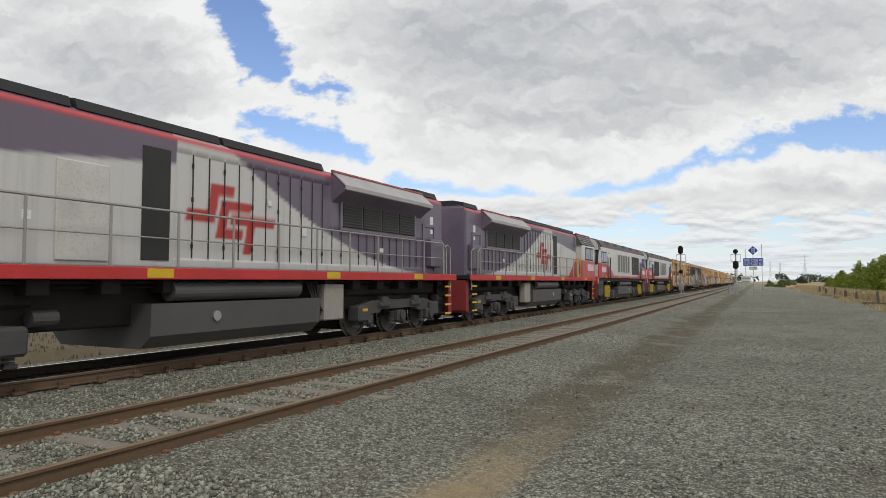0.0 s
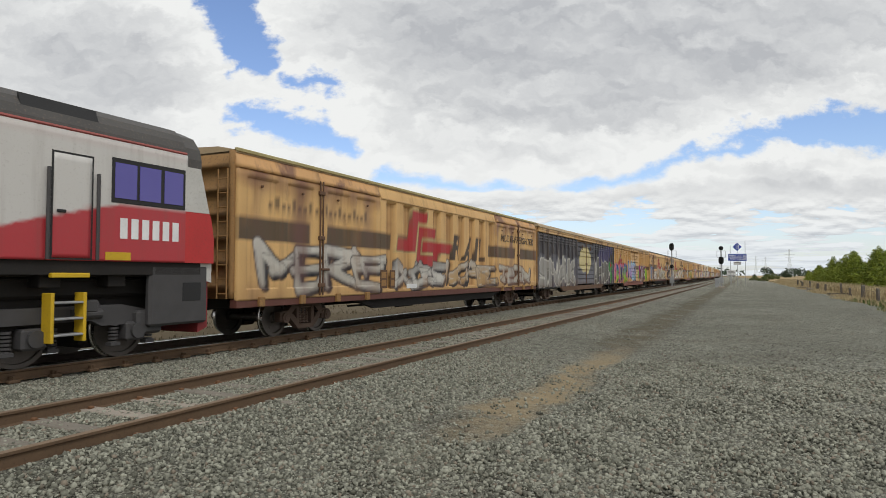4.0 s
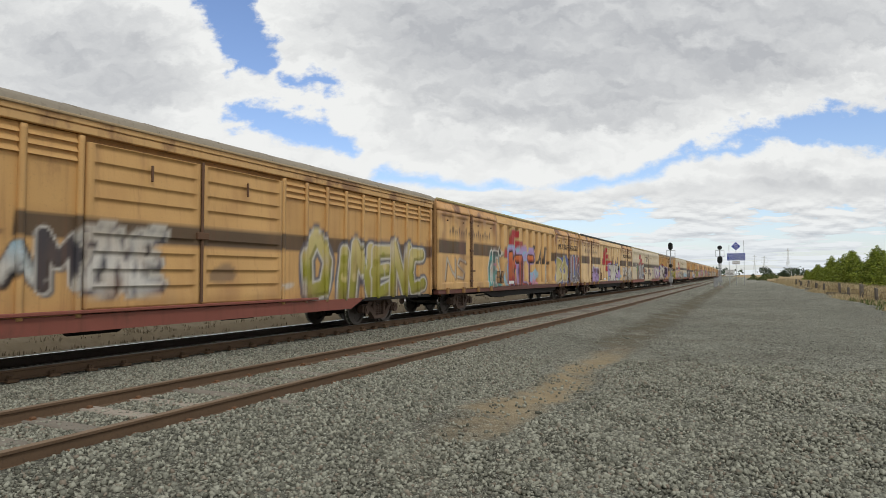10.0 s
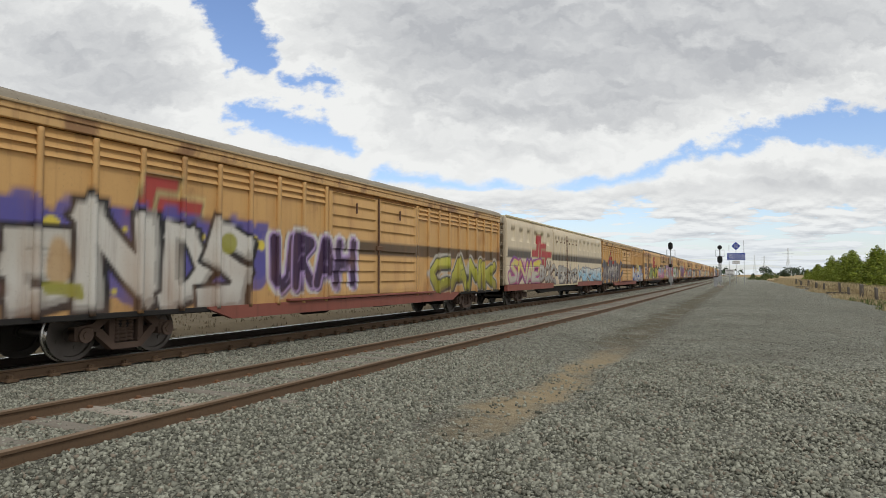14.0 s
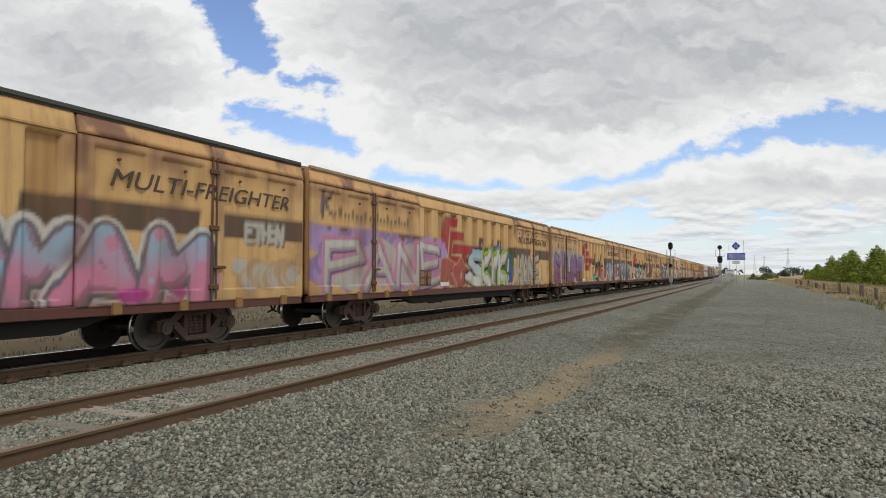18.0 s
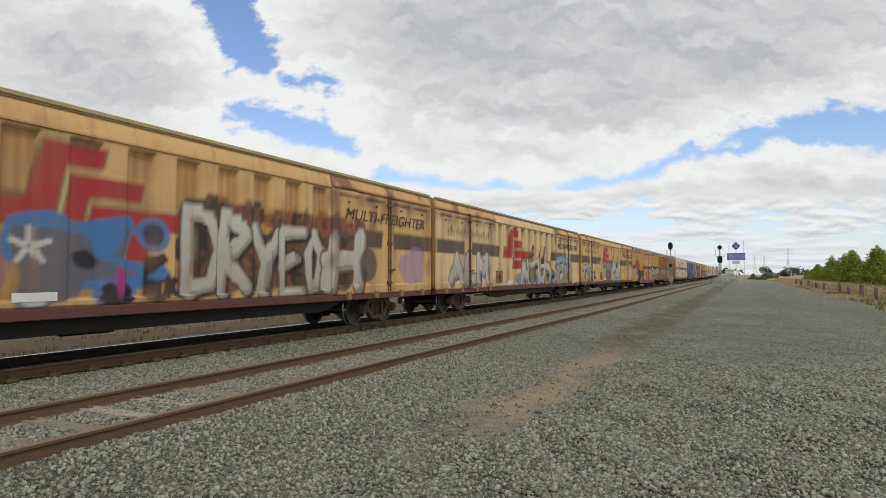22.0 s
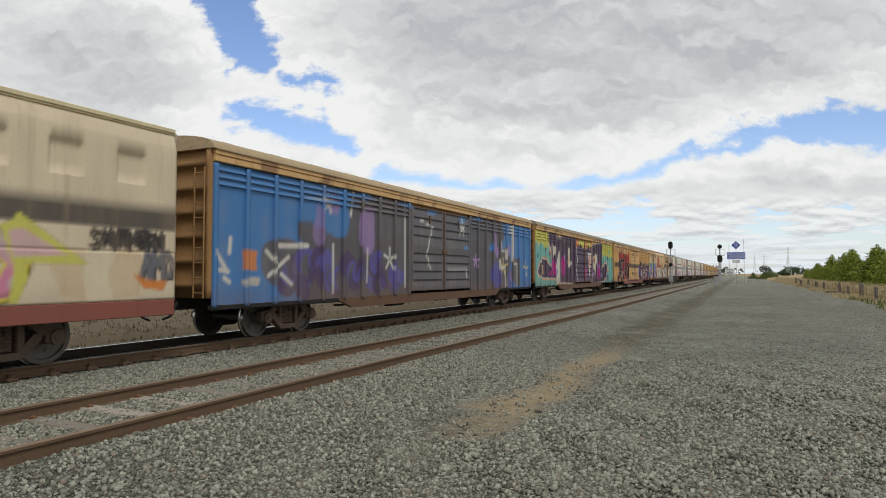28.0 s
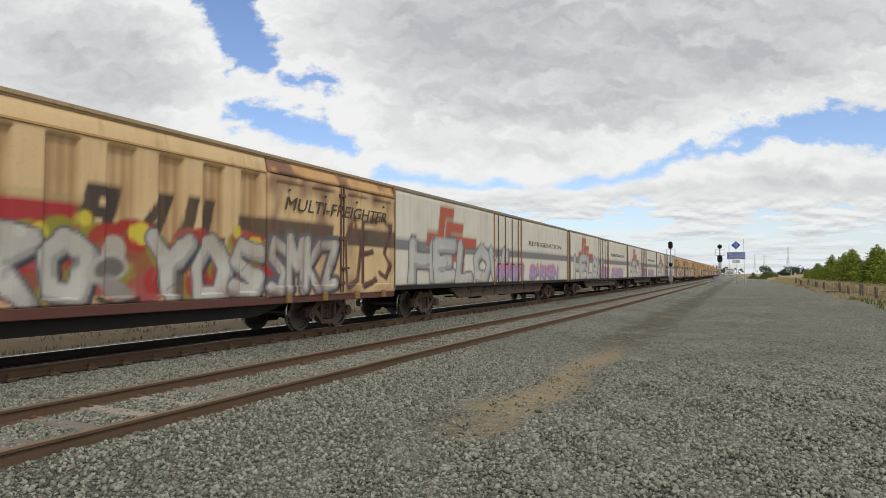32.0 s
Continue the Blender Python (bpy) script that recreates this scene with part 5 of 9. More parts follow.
def tracks():
    main = thing("main_track", "ballasted main line with polished rails", "track", kind="structure")
    rail(main, TRACK_X + 0.752, RAILTOP_MIRRORTONE, RAILSIDE, y0=-800.0)
    rail(main, TRACK_X - 0.752, RAILTOP, RAILWEB_SHADED, y0=-800.0)
    loop = thing("loop_track", "rusty loop line on grey timber sleepers half buried in ballast", "track", kind="structure")
    rail(loop, -5.74, RAILTOP_RUST, RAILSIDE, drift=loop_drift, y1=420)
    rail(loop, -7.41, RAILTOP_RUST, RAILSIDE, drift=loop_drift, y1=420)
    rnd = random.Random(5)
    sl = Shape().box(-1.3, 1.3, -0.115, 0.115, -0.12, 0.0, 0.015).mesh("sleeper", SLEEPER)
    sc = Shape().box(-1.3, 1.3, -0.115, 0.115, -0.12, 0.0, 0.015).mesh("sleeper", CONCRETE)
    clip = Shape().box(-0.11, -0.05, -0.03, 0.03, 0.0, 0.035).box(0.05, 0.11, -0.03, 0.03, 0.0, 0.035).box(-0.12, 0.12, -0.055, 0.055, -0.012, 0.006).mesh("rail_clip", CLIP)
    y = -6.9 + 0.35
    k = 0
    while y < 130:
        bare = rnd.random() < 0.55 and y < 60
        top = 0.160 + (rnd.uniform(0.006, 0.02) if bare else rnd.uniform(-0.01, 0.01))
        part("sleeper", sc if 5.0 < y < 6.2 else sl, None, loop, at=pose(-6.575 + loop_drift(y), y, top, 0, 0, rnd.uniform(-1, 1)))
        if y < 45:
            for x in (-5.74, -7.41):
                part("rail_clip", clip, None, loop, at=(x + loop_drift(y), y, 0.172))
        y += 0.70
    y = 0.0
    chair = Shape().box(0.045, 0.16, -0.09, 0.09, -0.04, 0.015).box(0.03, 0.11, -0.045, 0.045, 0.0, 0.075).cyl((0.12, 0, 0.0), (0.12, 0, 0.07), 0.026, 8).mesh("rail_clip", RAILSIDE)
    y = -4.0
    while y < 75:
        part("rail_clip", chair, None, main, at=(TRACK_X + 0.752, y, 0.160))
        y += 0.685
    y = -10.0
    while y < 140:
        part("sleeper", sl, None, main, at=(TRACK_X, y, 0.118))
        y += 0.685


tracks()

# ---- the train ----
TRAIN = []


def place(thing_ob, front, length):
    """Puts a vehicle on the list of those that roll: front is the moment its leading end passes the reference line beside the camera."""
    TRAIN.append((thing_ob, front, length))


def canvas_for(kind):
    c = Canvas(VAN)
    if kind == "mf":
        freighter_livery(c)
    elif kind == "lv":
        louvre_livery(c)
    elif kind == "cool":
        c.rect(0, 3.55, 2.30, 2.72, COL["ink"], 0.9, 0.0, 0.2)
        c.rect(7.6, VAN, 2.30, 2.72, COL["ink"], 0.9, 0.0, 0.2)
        logo(c, 3.74, 2.16, 0.88)
    elif kind == "chill":
        c.rect(0, VAN, 2.25, 2.60, COL["slate"], 0.85)
        logo(c, 2.2, 2.18, 1.06, "flame2")
    return c


STARTS = [4.735, 5.82, 6.873, 7.966, 9.045, 10.145, 11.225, 12.315, 13.40, 14.48, 15.585, 16.67, 17.789, 18.863, 19.962, 21.057, 22.139, 23.218, 24.318, 25.394, 26.495, 27.60, 28.705, 29.809, 30.911, 32.014, 33.07]
KINDS = ["mf", "lv", "lv", "mf", "mf", "lv", "mf", "mf", "cool", "lv", "cool", "lv", "mf", "mf", "mf", "mf", "mf", "mf", "mf", "lv", "lv", "cool", "lv", "lv", "lv", "mf", "chill"]
NAMES = {"mf": ("freight_van", "ochre plug-door freight van with dark stripe, rust and graffiti"), "lv": ("louvre_van", "old ochre louvred freight van covered in graffiti"),
         "cool": ("insulated_van", "cream insulated freight van with dark stripe and graffiti"), "chill": ("refrigerated_van", "off-white refrigerated freight van with grey stripe")}
ART = {}


def van(kind, c, label, paint, roof, edge, turning=True):
    name = NAMES[kind][0]
    w = thing(name, label or NAMES[kind][1], "freight wagon", "wagons of the freight train")
    if kind == "mf":
        freighter(w, c, paint, roof, edge, turning)
        fit_text("lettering", "MULTI-FREIGHTER", w, 1.5035, 16.35 - VAN / 2, 21.1 - VAN / 2, 3.02, 3.34, INK, 0.25, True)
    elif kind == "lv":
        louvre(w, c, paint, roof, turning, paint is not PAINTED)
    elif kind == "cool":
        cool_van(w, c, paint, turning)
    else:
        chill_box(w, c, paint, turning)
        fit_text("lettering", "REFRIGERATION", w, 1.4735, 13.9 - VAN / 2, 20.2 - VAN / 2, 2.92, 3.16, INK, 0.0, True)
    return w


PAINTED = sprayed("sprayed-over van paint", (0.10, 0.095, 0.11), streaks=0.3, rusty=0.06)
ROOFS = {"mf": [(ROOF_DARK, ROOF_DARK), (ROOF_TAN, ROOF_OLIVE)], "lv": [(ROOF_TAN, ROOF_TAN), (ROOF_GREY, ROOF_GREY)]}
DARKROOF = (4, 5, 8, 13, 12)
GREYROOF = (6, 10, 20, 24, 25, 21)
FADED = (8, 18, 26)


def rake():
    built = []
    for i, (t0, kind) in enumerate(zip(STARTS, KINDS), 1):
        c = canvas_for(kind)
        label, paint = ART[i](c) if i in ART else ("", None)
        weather(c, i, kind)
        if kind == "mf":
            roof, edge = (ROOF_DARK, ROOF_DARK) if i in DARKROOF else (ROOF_TAN, ROOF_OLIVE if i % 2 else ROOF_TAN)
            w = van(kind, c, label, paint or (PALEGOLD if i in FADED else GOLD), roof, edge)
        elif kind == "lv":
            roof = ROOF_GREY if i in GREYROOF else ROOF_TAN
            w = van(kind, c, label, paint or OLDGOLD, roof, roof)
        elif kind == "cool":
            w = van(kind, c, label, paint or CREAM, CREAMROOF, CREAMROOF)
        else:
            w = van(kind, c, label, paint or OFFWHITE, ROOF_GREY, ROOF_GREY)
        place(w, t0, VAN)
        built.append(w)
    # the rest of the train, which stays far off
    far = [26, 26, 26, 3, 4, 5, 9, 6, 12, 13, 14, 8, 19, 15, 16, 21, 17, 18, 9, 11, 20, 4, 12, 6, 8, 13]
    t0 = STARTS[-1]
    for k in far:
        t0 += 1.0918
        place(copy_thing(built[k], Matrix()), t0, VAN)


def tone(name):
    return None if name is None else COL[name]


def row(c, items):
    """Pieces along a side: u0, u1, z0, z1, strokes, fill, edge, second fill, halo, ground, pen."""
    for k, it in enumerate(items):
        u0, u1, z0, z1, marks, fill, edge, fill2, halo, back = it[:10]
        w = it[10] if len(it) > 10 else 0.11
        shine = COL["white"] if fill not in ("white", "pale", "grey") else COL["grey"]
        c.piece(u0, u1, z0, z1, marks, tone(fill), tone(edge), tone(fill2), tone(halo), tone(back), w, max(0.03, w * 0.4), seed=int(u0 * 7) + len(marks) + k, shine=shine if w > 0.1 else None)


def word(c, u0, u1, z0, z1, text, fill, edge, fill2=None, halo=None, w=None, line=None, lean=0.085, square=False):
    """Sprayed letters, one beside the other: fat strokes with an outline, a second tone above, an outer glow."""
    cell = (u1 - u0) / len(text)
    pen = w or min(0.26, max(0.05, min(cell * 0.17, (z1 - z0) * 0.15)))
    c.piece(u0, u1, z0, z1, text, tone(fill), tone(edge), tone(fill2), tone(halo), None, pen, line or max(0.02, pen * 0.3), seed=int(u0 * 7) + len(text), slant=0.04, lean=lean, tidy=True, square=square)


def ground(c, u0, u1, z0, z1, names, r=0.4):
    """Overlapping clouds of colour behind a piece."""
    rs = np.random.RandomState(int(u0 * 11) + 3)
    n = int((u1 - u0) * (z1 - z0) / (r * r) * 1.6) + 4
    for k in range(n):
        q = r * rs.uniform(0.5, 1.0)
        c.blob(u0 + (u1 - u0) * (k + rs.rand()) / n, rs.uniform(z0 + q * 0.7, max(z0 + q * 0.8, z1 - q * 0.7)), q, COL[names[k % len(names)]], 0.92)


def dots(c, u0, u1, z0, z1, name, n=50, r=0.07):
    rs = np.random.RandomState(3)
    for k in range(n):
        c.blob(rs.uniform(u0, u1), rs.uniform(z0, z1), r, COL[name], 0.95)


def star(c, u, z, r, name):
    """Short strokes round a centre."""
    for k in range(5):
        a = k * 1.257 + 0.3
        c.line([(u + 0.25 * r * math.cos(a), z + 0.25 * r * math.sin(a)), (u + r * math.cos(a), z + r * math.sin(a))], 0.045, COL[name])


def drips(c, z):
    """Teal runs and dark drops along the border of two colours."""
    rs = np.random.RandomState(24)
    for k in range(26):
        u = k * 0.85 + rs.uniform(-0.2, 0.2)
        c.blob(u, z + rs.uniform(-0.1, 0.25), rs.uniform(0.25, 0.5), COL["teal2"], 1.0)
        c.blob(u + 0.3, z + rs.uniform(-0.2, 0.35), rs.uniform(0.05, 0.12), COL["bluedk"], 0.85)


def stains(c, seed, n=24, col="brown"):
    """Rust runs from the door heads and the solebar."""
    rs = np.random.RandomState(seed)
    for k in range(n):
        u = rs.choice([rs.uniform(0, 5.9), rs.uniform(15.8, VAN)])
        h = rs.uniform(0.2, 1.1)
        c.paint(np.clip(1 - np.abs(c.U - u) / rs.uniform(0.05, 0.35), 0, 1) * np.clip((c.Z - 3.85 + h) / h, 0, 1), COL[col] if k % 2 else (0.14, 0.06, 0.055), 0.65)
    for k in range(10):
        u = rs.uniform(0, VAN)
        c.paint(np.clip(1 - np.abs(c.U - u) / rs.uniform(0.1, 0.6), 0, 1) * np.clip((1.5 - c.Z) / 0.5, 0, 1), COL["brown"], 0.35)


def weather(c, seed, kind):
    """Years of rain and brake dust over everything: rust streaks, purple-brown bands on the doors, grime along the bottom."""
    rs = np.random.RandomState(seed * 13 + 5)
    u = c.U[0]
    streak = np.zeros_like(u)
    for k in range(70):
        streak = np.maximum(streak, rs.uniform(0.2, 1.0) * np.clip(1 - np.abs(u - rs.uniform(0, VAN)) / rs.uniform(0.04, 0.32), 0, 1))
    fade = np.clip(0.55 + 0.3 * np.sin(c.Z * 1.7 + c.U * 0.6 + seed) + c.rough * 9, 0, 1)
    gold = kind in ("mf", "lv") and seed not in (2, 23, 24)
    c.paint(streak[None] * fade, (0.36, 0.18, 0.07) if gold else (0.36, 0.28, 0.19), 0.38 if gold else 0.25)
    if kind == "mf":
        for a, w, s in ((2.35, 0.34, 0.75), (3.3, 0.2, 0.5), (0.35, 0.2, 0.45), (5.55, 0.3, 0.6), (18.0, 0.3, 0.75), (19.2, 0.22, 0.55), (16.1, 0.25, 0.6), (21.3, 0.2, 0.5)):
            a, s = a + rs.uniform(-0.25, 0.25), s * rs.uniform(0.5, 1.1)
            c.paint(np.clip(1.3 - np.abs(c.U - a + c.rough * 2) / w, 0, 1) * np.clip(0.45 + (c.Z - 1.2) / 3.2 + c.rough * 6, 0, 1), (0.155, 0.07, 0.065), s)
        door = (c.U < 5.9) | (c.U > 15.8)
        c.paint(door * np.clip((c.Z - 3.35) / 0.5 + c.rough * 7, 0, 1), (0.20, 0.095, 0.07), 0.55)
    c.paint(np.clip((1.4 - c.Z) / 0.5, 0, 1) * np.clip(0.6 + c.rough * 10, 0, 1), (0.17, 0.10, 0.07), 0.34)
    for k in range(26):
        a, z = rs.uniform(0, VAN), rs.uniform(0.9, 3.7)
        c.paint(np.clip(1 - np.hypot((c.U - a) / rs.uniform(0.1, 0.4), (c.Z - z) / rs.uniform(0.1, 0.6)) + c.rough * 3, 0, 1), (0.22, 0.10, 0.05), rs.uniform(0.1, 0.38) * (1.0 if gold else 0.3))


def art_1(c):
    row(c, [(0.8, 6.0, 1.1, 2.2, "mere", "pale", "dark", "white", None, None), (7.0, 10.5, 1.1, 2.0, "nos", "white", "dark", "grey", None, None), (11, 15.4, 1.1, 2.0, "kae", "tan", "dark", "pale", None, None), (16.2, 20.6, 1.15, 1.9, "tezn", "pale", "brown", None, None, None)])
    stains(c, 1)


def art_2(c):
    c.rect(-1, 30, 0, 5, COL["dark"], 1)
    c.rect(-1, 30, 0, 2.5, COL["slate"], 0.8, 0.6)
    word(c, 0.2, 8.4, 0.85, 2.5, "snak", "grey", "white", None, None)
    c.blob(11.0, 2.55, 1.75, COL["straw"], 0.9, 0.9)
    c.blob(17.67, 3.03, 2.34, COL["dusk"], 0.9, 0.59)
    c.blob(15.65, 2.38, 0.87, COL["dusk"], 0.9, 0.50)
    c.blob(19.79, 3.65, 1.15, COL["dusk"], 0.8, 0.58)
    word(c, 14.05, 15.35, 0.77, 2.57, "l", 'ash', 'white', None, None)
    word(c, 15.24, 16.84, 0.79, 2.59, "h", 'ash', 'white', None, None)
    word(c, 16.84, 17.83, 0.91, 2.5, "n", 'ash', 'white', None, None)
    word(c, 17.89, 19.7, 0.9, 2.56, "b", 'ash', 'white', None, None)
    c.blob(20.3, 1.33, 0.43, COL["leaf"], 0.92, 0.59)
    c.blob(20.18, 2.17, 0.63, COL["leaf"], 0.92, 0.44)
    c.blob(20.45, 2.28, 0.15, COL["red"], 0.92, 0.16)
    c.blob(20.47, 2.88, 0.75, COL["dark"], 0.92, 0.22)
    c.blob(13.99, 1.82, 0.07, COL["lime"], 0.92, 0.55)
    return "dark louvred van sprayed with grey blocks and a pale disc", PAINTED


def art_3(c):
    ground(c, 0.72, 6.96, 0.9, 2.49, ('pink', 'pink', 'magenta'), 0.4)
    word(c, 1.41, 6.79, 0.86, 2.31, "bink", 'lime', 'navy', 'blue', 'pink')
    word(c, 7.7, 11.61, 1.22, 2.85, "nbe", 'lilac', 'navy', 'sky', 'white')
    word(c, 9.8, 11.9, 0.95, 2.2, "ec", "sky", "navy", "lilac", "white")
    c.blob(13.92, 2.3, 0.28, COL["pale"], 0.8, 0.41)
    ground(c, 13.56, 14.58, 1.18, 2.07, ('green', 'lime', 'green', 'olive'), 0.4)
    ground(c, 14.5, 19.33, 0.94, 2.48, ('purple', 'purple', 'violet', 'magenta'), 0.4)
    ground(c, 18.88, 20.22, 0.97, 2.24, ('green', 'lime'), 0.4)
    c.blob(15.4, 0.91, 0.54, COL["lilac"], 0.92, 0.15)
    word(c, 14.86, 18.18, 0.75, 2.59, "nif", 'umber', 'white', None, None, line=0.07, lean=0.12)
    c.blob(15.7, 1.95, 0.15, COL["lime"], 0.92, 0.19)
    c.blob(17.47, 2.1, 0.17, COL["lime"], 0.92, 0.12)
    return "ochre louvred van with lime, blue and purple graffiti", None


def art_4(c):
    stains(c, 4, 22)
    word(c, 0.59, 3.92, 0.95, 2.52, "utti", 'steel', 'pale', 'blue', None)
    word(c, 4.08, 6.01, 0.95, 2.06, "ks", 'white', 'slate', None, None)
    word(c, 7.08, 9.99, 0.87, 2.39, "hls", 'tan', 'white', None, None)
    word(c, 9.2, 11.4, 1.02, 2.2, "ma", "pale", "black", "white", None)
    ground(c, 11.71, 15.75, 1.75, 2.28, ('rust', 'red'), 0.4)
    c.rect(10.98, 11.93, 0.81, 1.97, COL["rust"], 0.7, 0.3)
    word(c, 10.86, 12.03, 0.81, 2.38, "t", 'pale', 'black', 'white', 'white')
    word(c, 11.78, 15.66, 0.88, 2.13, "zeace", 'pale', 'black', 'white', 'straw', lean=0.1)
    word(c, 16.16, 17.28, 2.18, 3.11, "kse", 'white', 'navy', None, None)
    word(c, 16.27, 17.42, 1.29, 2.1, "n", 'white', 'slate', None, None, w=0.05)
    c.rect(17.42, 18.44, 0.93, 2.25, COL["brick"], 0.95, 0.3)
    word(c, 17.42, 18.49, 0.93, 2.25, "c", 'brick', 'pale', None, None)
    word(c, 18.44, 21.44, 0.93, 2.33, "ozz", 'black', 'white', None, None)
    word(c, 19.2, 20.14, 2.3, 3.35, "hw", 'white', 'slate', None, None, w=0.04)
    return "ochre plug-door van with blue, grey and black graffiti", None


def art_5(c):
    stains(c, 5, 18)
    word(c, 0.35, 2.77, 0.95, 2.21, "tza", 'white', 'slate', 'pale', None)
    word(c, 2.97, 5.94, 0.96, 2.2, "nae", 'white', 'slate', 'pale', None)
    c.blob(6.55, 1.43, 0.19, COL["purple"], 0.92, 0.38)
    word(c, 6.84, 11.98, 0.9, 2.18, "hnro", 'white', 'ink', 'tan', 'lime')
    c.blob(12.23, 1.66, 0.35, COL["purple"], 0.92, 0.51)
    c.blob(12.14, 1.45, 0.24, COL["purple"], 0.92, 0.45)
    word(c, 13.1, 15.63, 1.03, 2.4, "ask", 'white', 'tan', None, None)
    word(c, 15.89, 19.59, 1.07, 2.45, "eapl", 'white', 'tan', None, None)
    word(c, 19.68, 21.31, 1.17, 2.46, "oe", 'white', 'tan', None, None)
    return "ochre plug-door van with pale bubble graffiti", None


def art_6(c):
    c.rect(-0.24, 5.58, 0.9, 2.37, COL["slate"], 0.5, 1.0)
    word(c, -0.18, 5.48, 1.03, 2.37, "astn", 'slate', 'pale', None, None, w=0.06)
    word(c, 7.27, 7.9, 1.37, 2.05, "a", 'white', 'dark', 'sky', None)
    word(c, 7.94, 8.61, 1.23, 2.22, "m", 'dark', 'white', None, None)
    word(c, 8.61, 10.2, 1.2, 2.28, "zne", 'white', 'slate', 'pale', 'pale')
    c.blob(11.84, 1.47, 0.30, COL["dark"], 0.6, 0.13)
    c.blob(13.53, 1.25, 0.33, COL["white"], 0.92, 0.08)
    word(c, 14.56, 21.22, 0.73, 2.49, "oinenc", 'olive', 'white', 'straw', 'slate')
    return "ochre louvred van with grey and olive graffiti", None


def art_7(c):
    stains(c, 7, 8)
    word(c, 0.63, 2.59, 1.36, 2.16, "ns", 'pale', 'tan', None, None, w=0.04)
    word(c, 5.02, 6.74, 0.86, 2.5, "oes", 'teal', 'white', 'black', None, line=0.09)
    c.blob(5.72, 1.94, 0.16, COL["pink"], 0.92, 0.06)
    ground(c, 7.19, 8.03, 0.82, 1.98, ('sky', 'tan', 'sky', 'orange'), 0.4)
    ground(c, 10.94, 12.07, 0.86, 1.72, ('sky', 'sky', 'pink'), 0.4)
    ground(c, 7.76, 11.28, 2.22, 2.84, ('lilac', 'sky'), 0.4)
    word(c, 7.99, 11.32, 0.81, 2.54, "ktlt", 'crimson', 'black', 'flame', 'lilac', line=0.07)
    word(c, 13.61, 14.31, 1.12, 2.11, "k", 'pale', 'tan', None, None, w=0.05)
    c.rect(15.9, 21.84, 0.85, 2.63, COL["blue"], 0.9, 0.6)
    word(c, 15.99, 18.46, 0.95, 2.6, "bo", 'straw', 'white', 'olive', None)
    word(c, 18.62, 21.68, 0.94, 2.78, "ilk", 'slate', 'white', 'brick', None)
    return "ochre plug-door van with red, teal and blue graffiti", None


def art_8(c):
    stains(c, 8, 22)
    c.blob(4.12, 1.98, 0.22, COL["green"], 0.92, 0.12)
    c.blob(5.4, 1.58, 0.33, COL["lime"], 0.92, 0.42)
    c.blob(5.81, 1.11, 0.31, COL["lime"], 0.92, 0.29)
    word(c, 3.17, 5.62, 0.9, 1.99, "ues", 'lilac', 'mauve', 'violet', 'white', line=0.08)
    word(c, 5.24, 5.63, 1.64, 1.88, "ao", 'ink', 'ink', None, None, w=0.03)
    word(c, 6.01, 6.31, 1.7, 2.0, "z", 'brown', 'brown', None, None, w=0.03)
    ground(c, 9.32, 15.15, 0.92, 2.44, ('lilac', 'purple', 'lilac', 'sky'), 0.4)
    word(c, 10.04, 14.28, 0.78, 2.31, "3nfs", 'white', 'black', 'pale', None)
    word(c, 16.31, 21.33, 0.92, 2.19, "fexno", 'pale', 'black', 'white', None)
    return "pale ochre plug-door van with lilac and white graffiti", None


def art_9(c):
    word(c, 1.71, 2.64, 2.25, 2.63, "no", 'pale', 'slate', None, None, w=0.05)
    c.blob(3.03, 1.64, 0.59, COL["umber"], 0.9, 0.83)
    c.blob(3.02, 2.08, 0.27, COL["leaf2"], 0.92, 0.27)
    c.blob(3.21, 2.23, 0.13, COL["leaf2"], 0.92, 0.09)
    c.blob(3.23, 1.37, 0.18, COL["leaf2"], 0.92, 0.38)
    c.blob(2.76, 1.44, 0.16, COL["leaf2"], 0.92, 0.19)
    c.line([(2.07, 1.94), (2.3, 2.07), (2.31, 1.82), (2.07, 1.75), (2.19, 1.57)], 0.04, COL["yellow"])
    ground(c, 3.62, 7.79, 0.9, 2.49, ('rust', 'umber'), 0.4)
    word(c, 3.97, 7.62, 0.84, 2.54, "rauze", 'silver', 'slate', 'pale', 'umber')
    c.blob(4.68, 2.07, 0.06, COL["blue"], 0.92, 0.10)
    c.blob(5.33, 2.32, 0.12, COL["blue"], 0.92, 0.11)
    c.blob(6.8, 1.47, 0.20, COL["blue"], 0.92, 0.09)
    c.blob(5.05, 1.35, 0.14, COL["blue"], 0.92, 0.06)
    word(c, 9.52, 10.43, 2.98, 3.47, "neo", 'slate', 'slate', None, None, w=0.03)
    word(c, 8.14, 9.67, 1.72, 2.23, "aw", 'slate', 'slate', None, None, w=0.03)
    word(c, 10.8, 13.15, 1.46, 2.18, "kw", 'slate', 'purple', None, None, w=0.04)
    word(c, 13.85, 16.66, 1.1, 2.36, "pzn", 'pale', 'slate', None, None, w=0.06)
    ground(c, 17.0, 21.4, 1.07, 2.42, ('magenta', 'purple'), 0.4)
    word(c, 17.0, 21.3, 1.07, 2.37, "vcmn", 'white', 'purple', 'white', None)
    return "cream insulated van with brown, grey and magenta graffiti", None


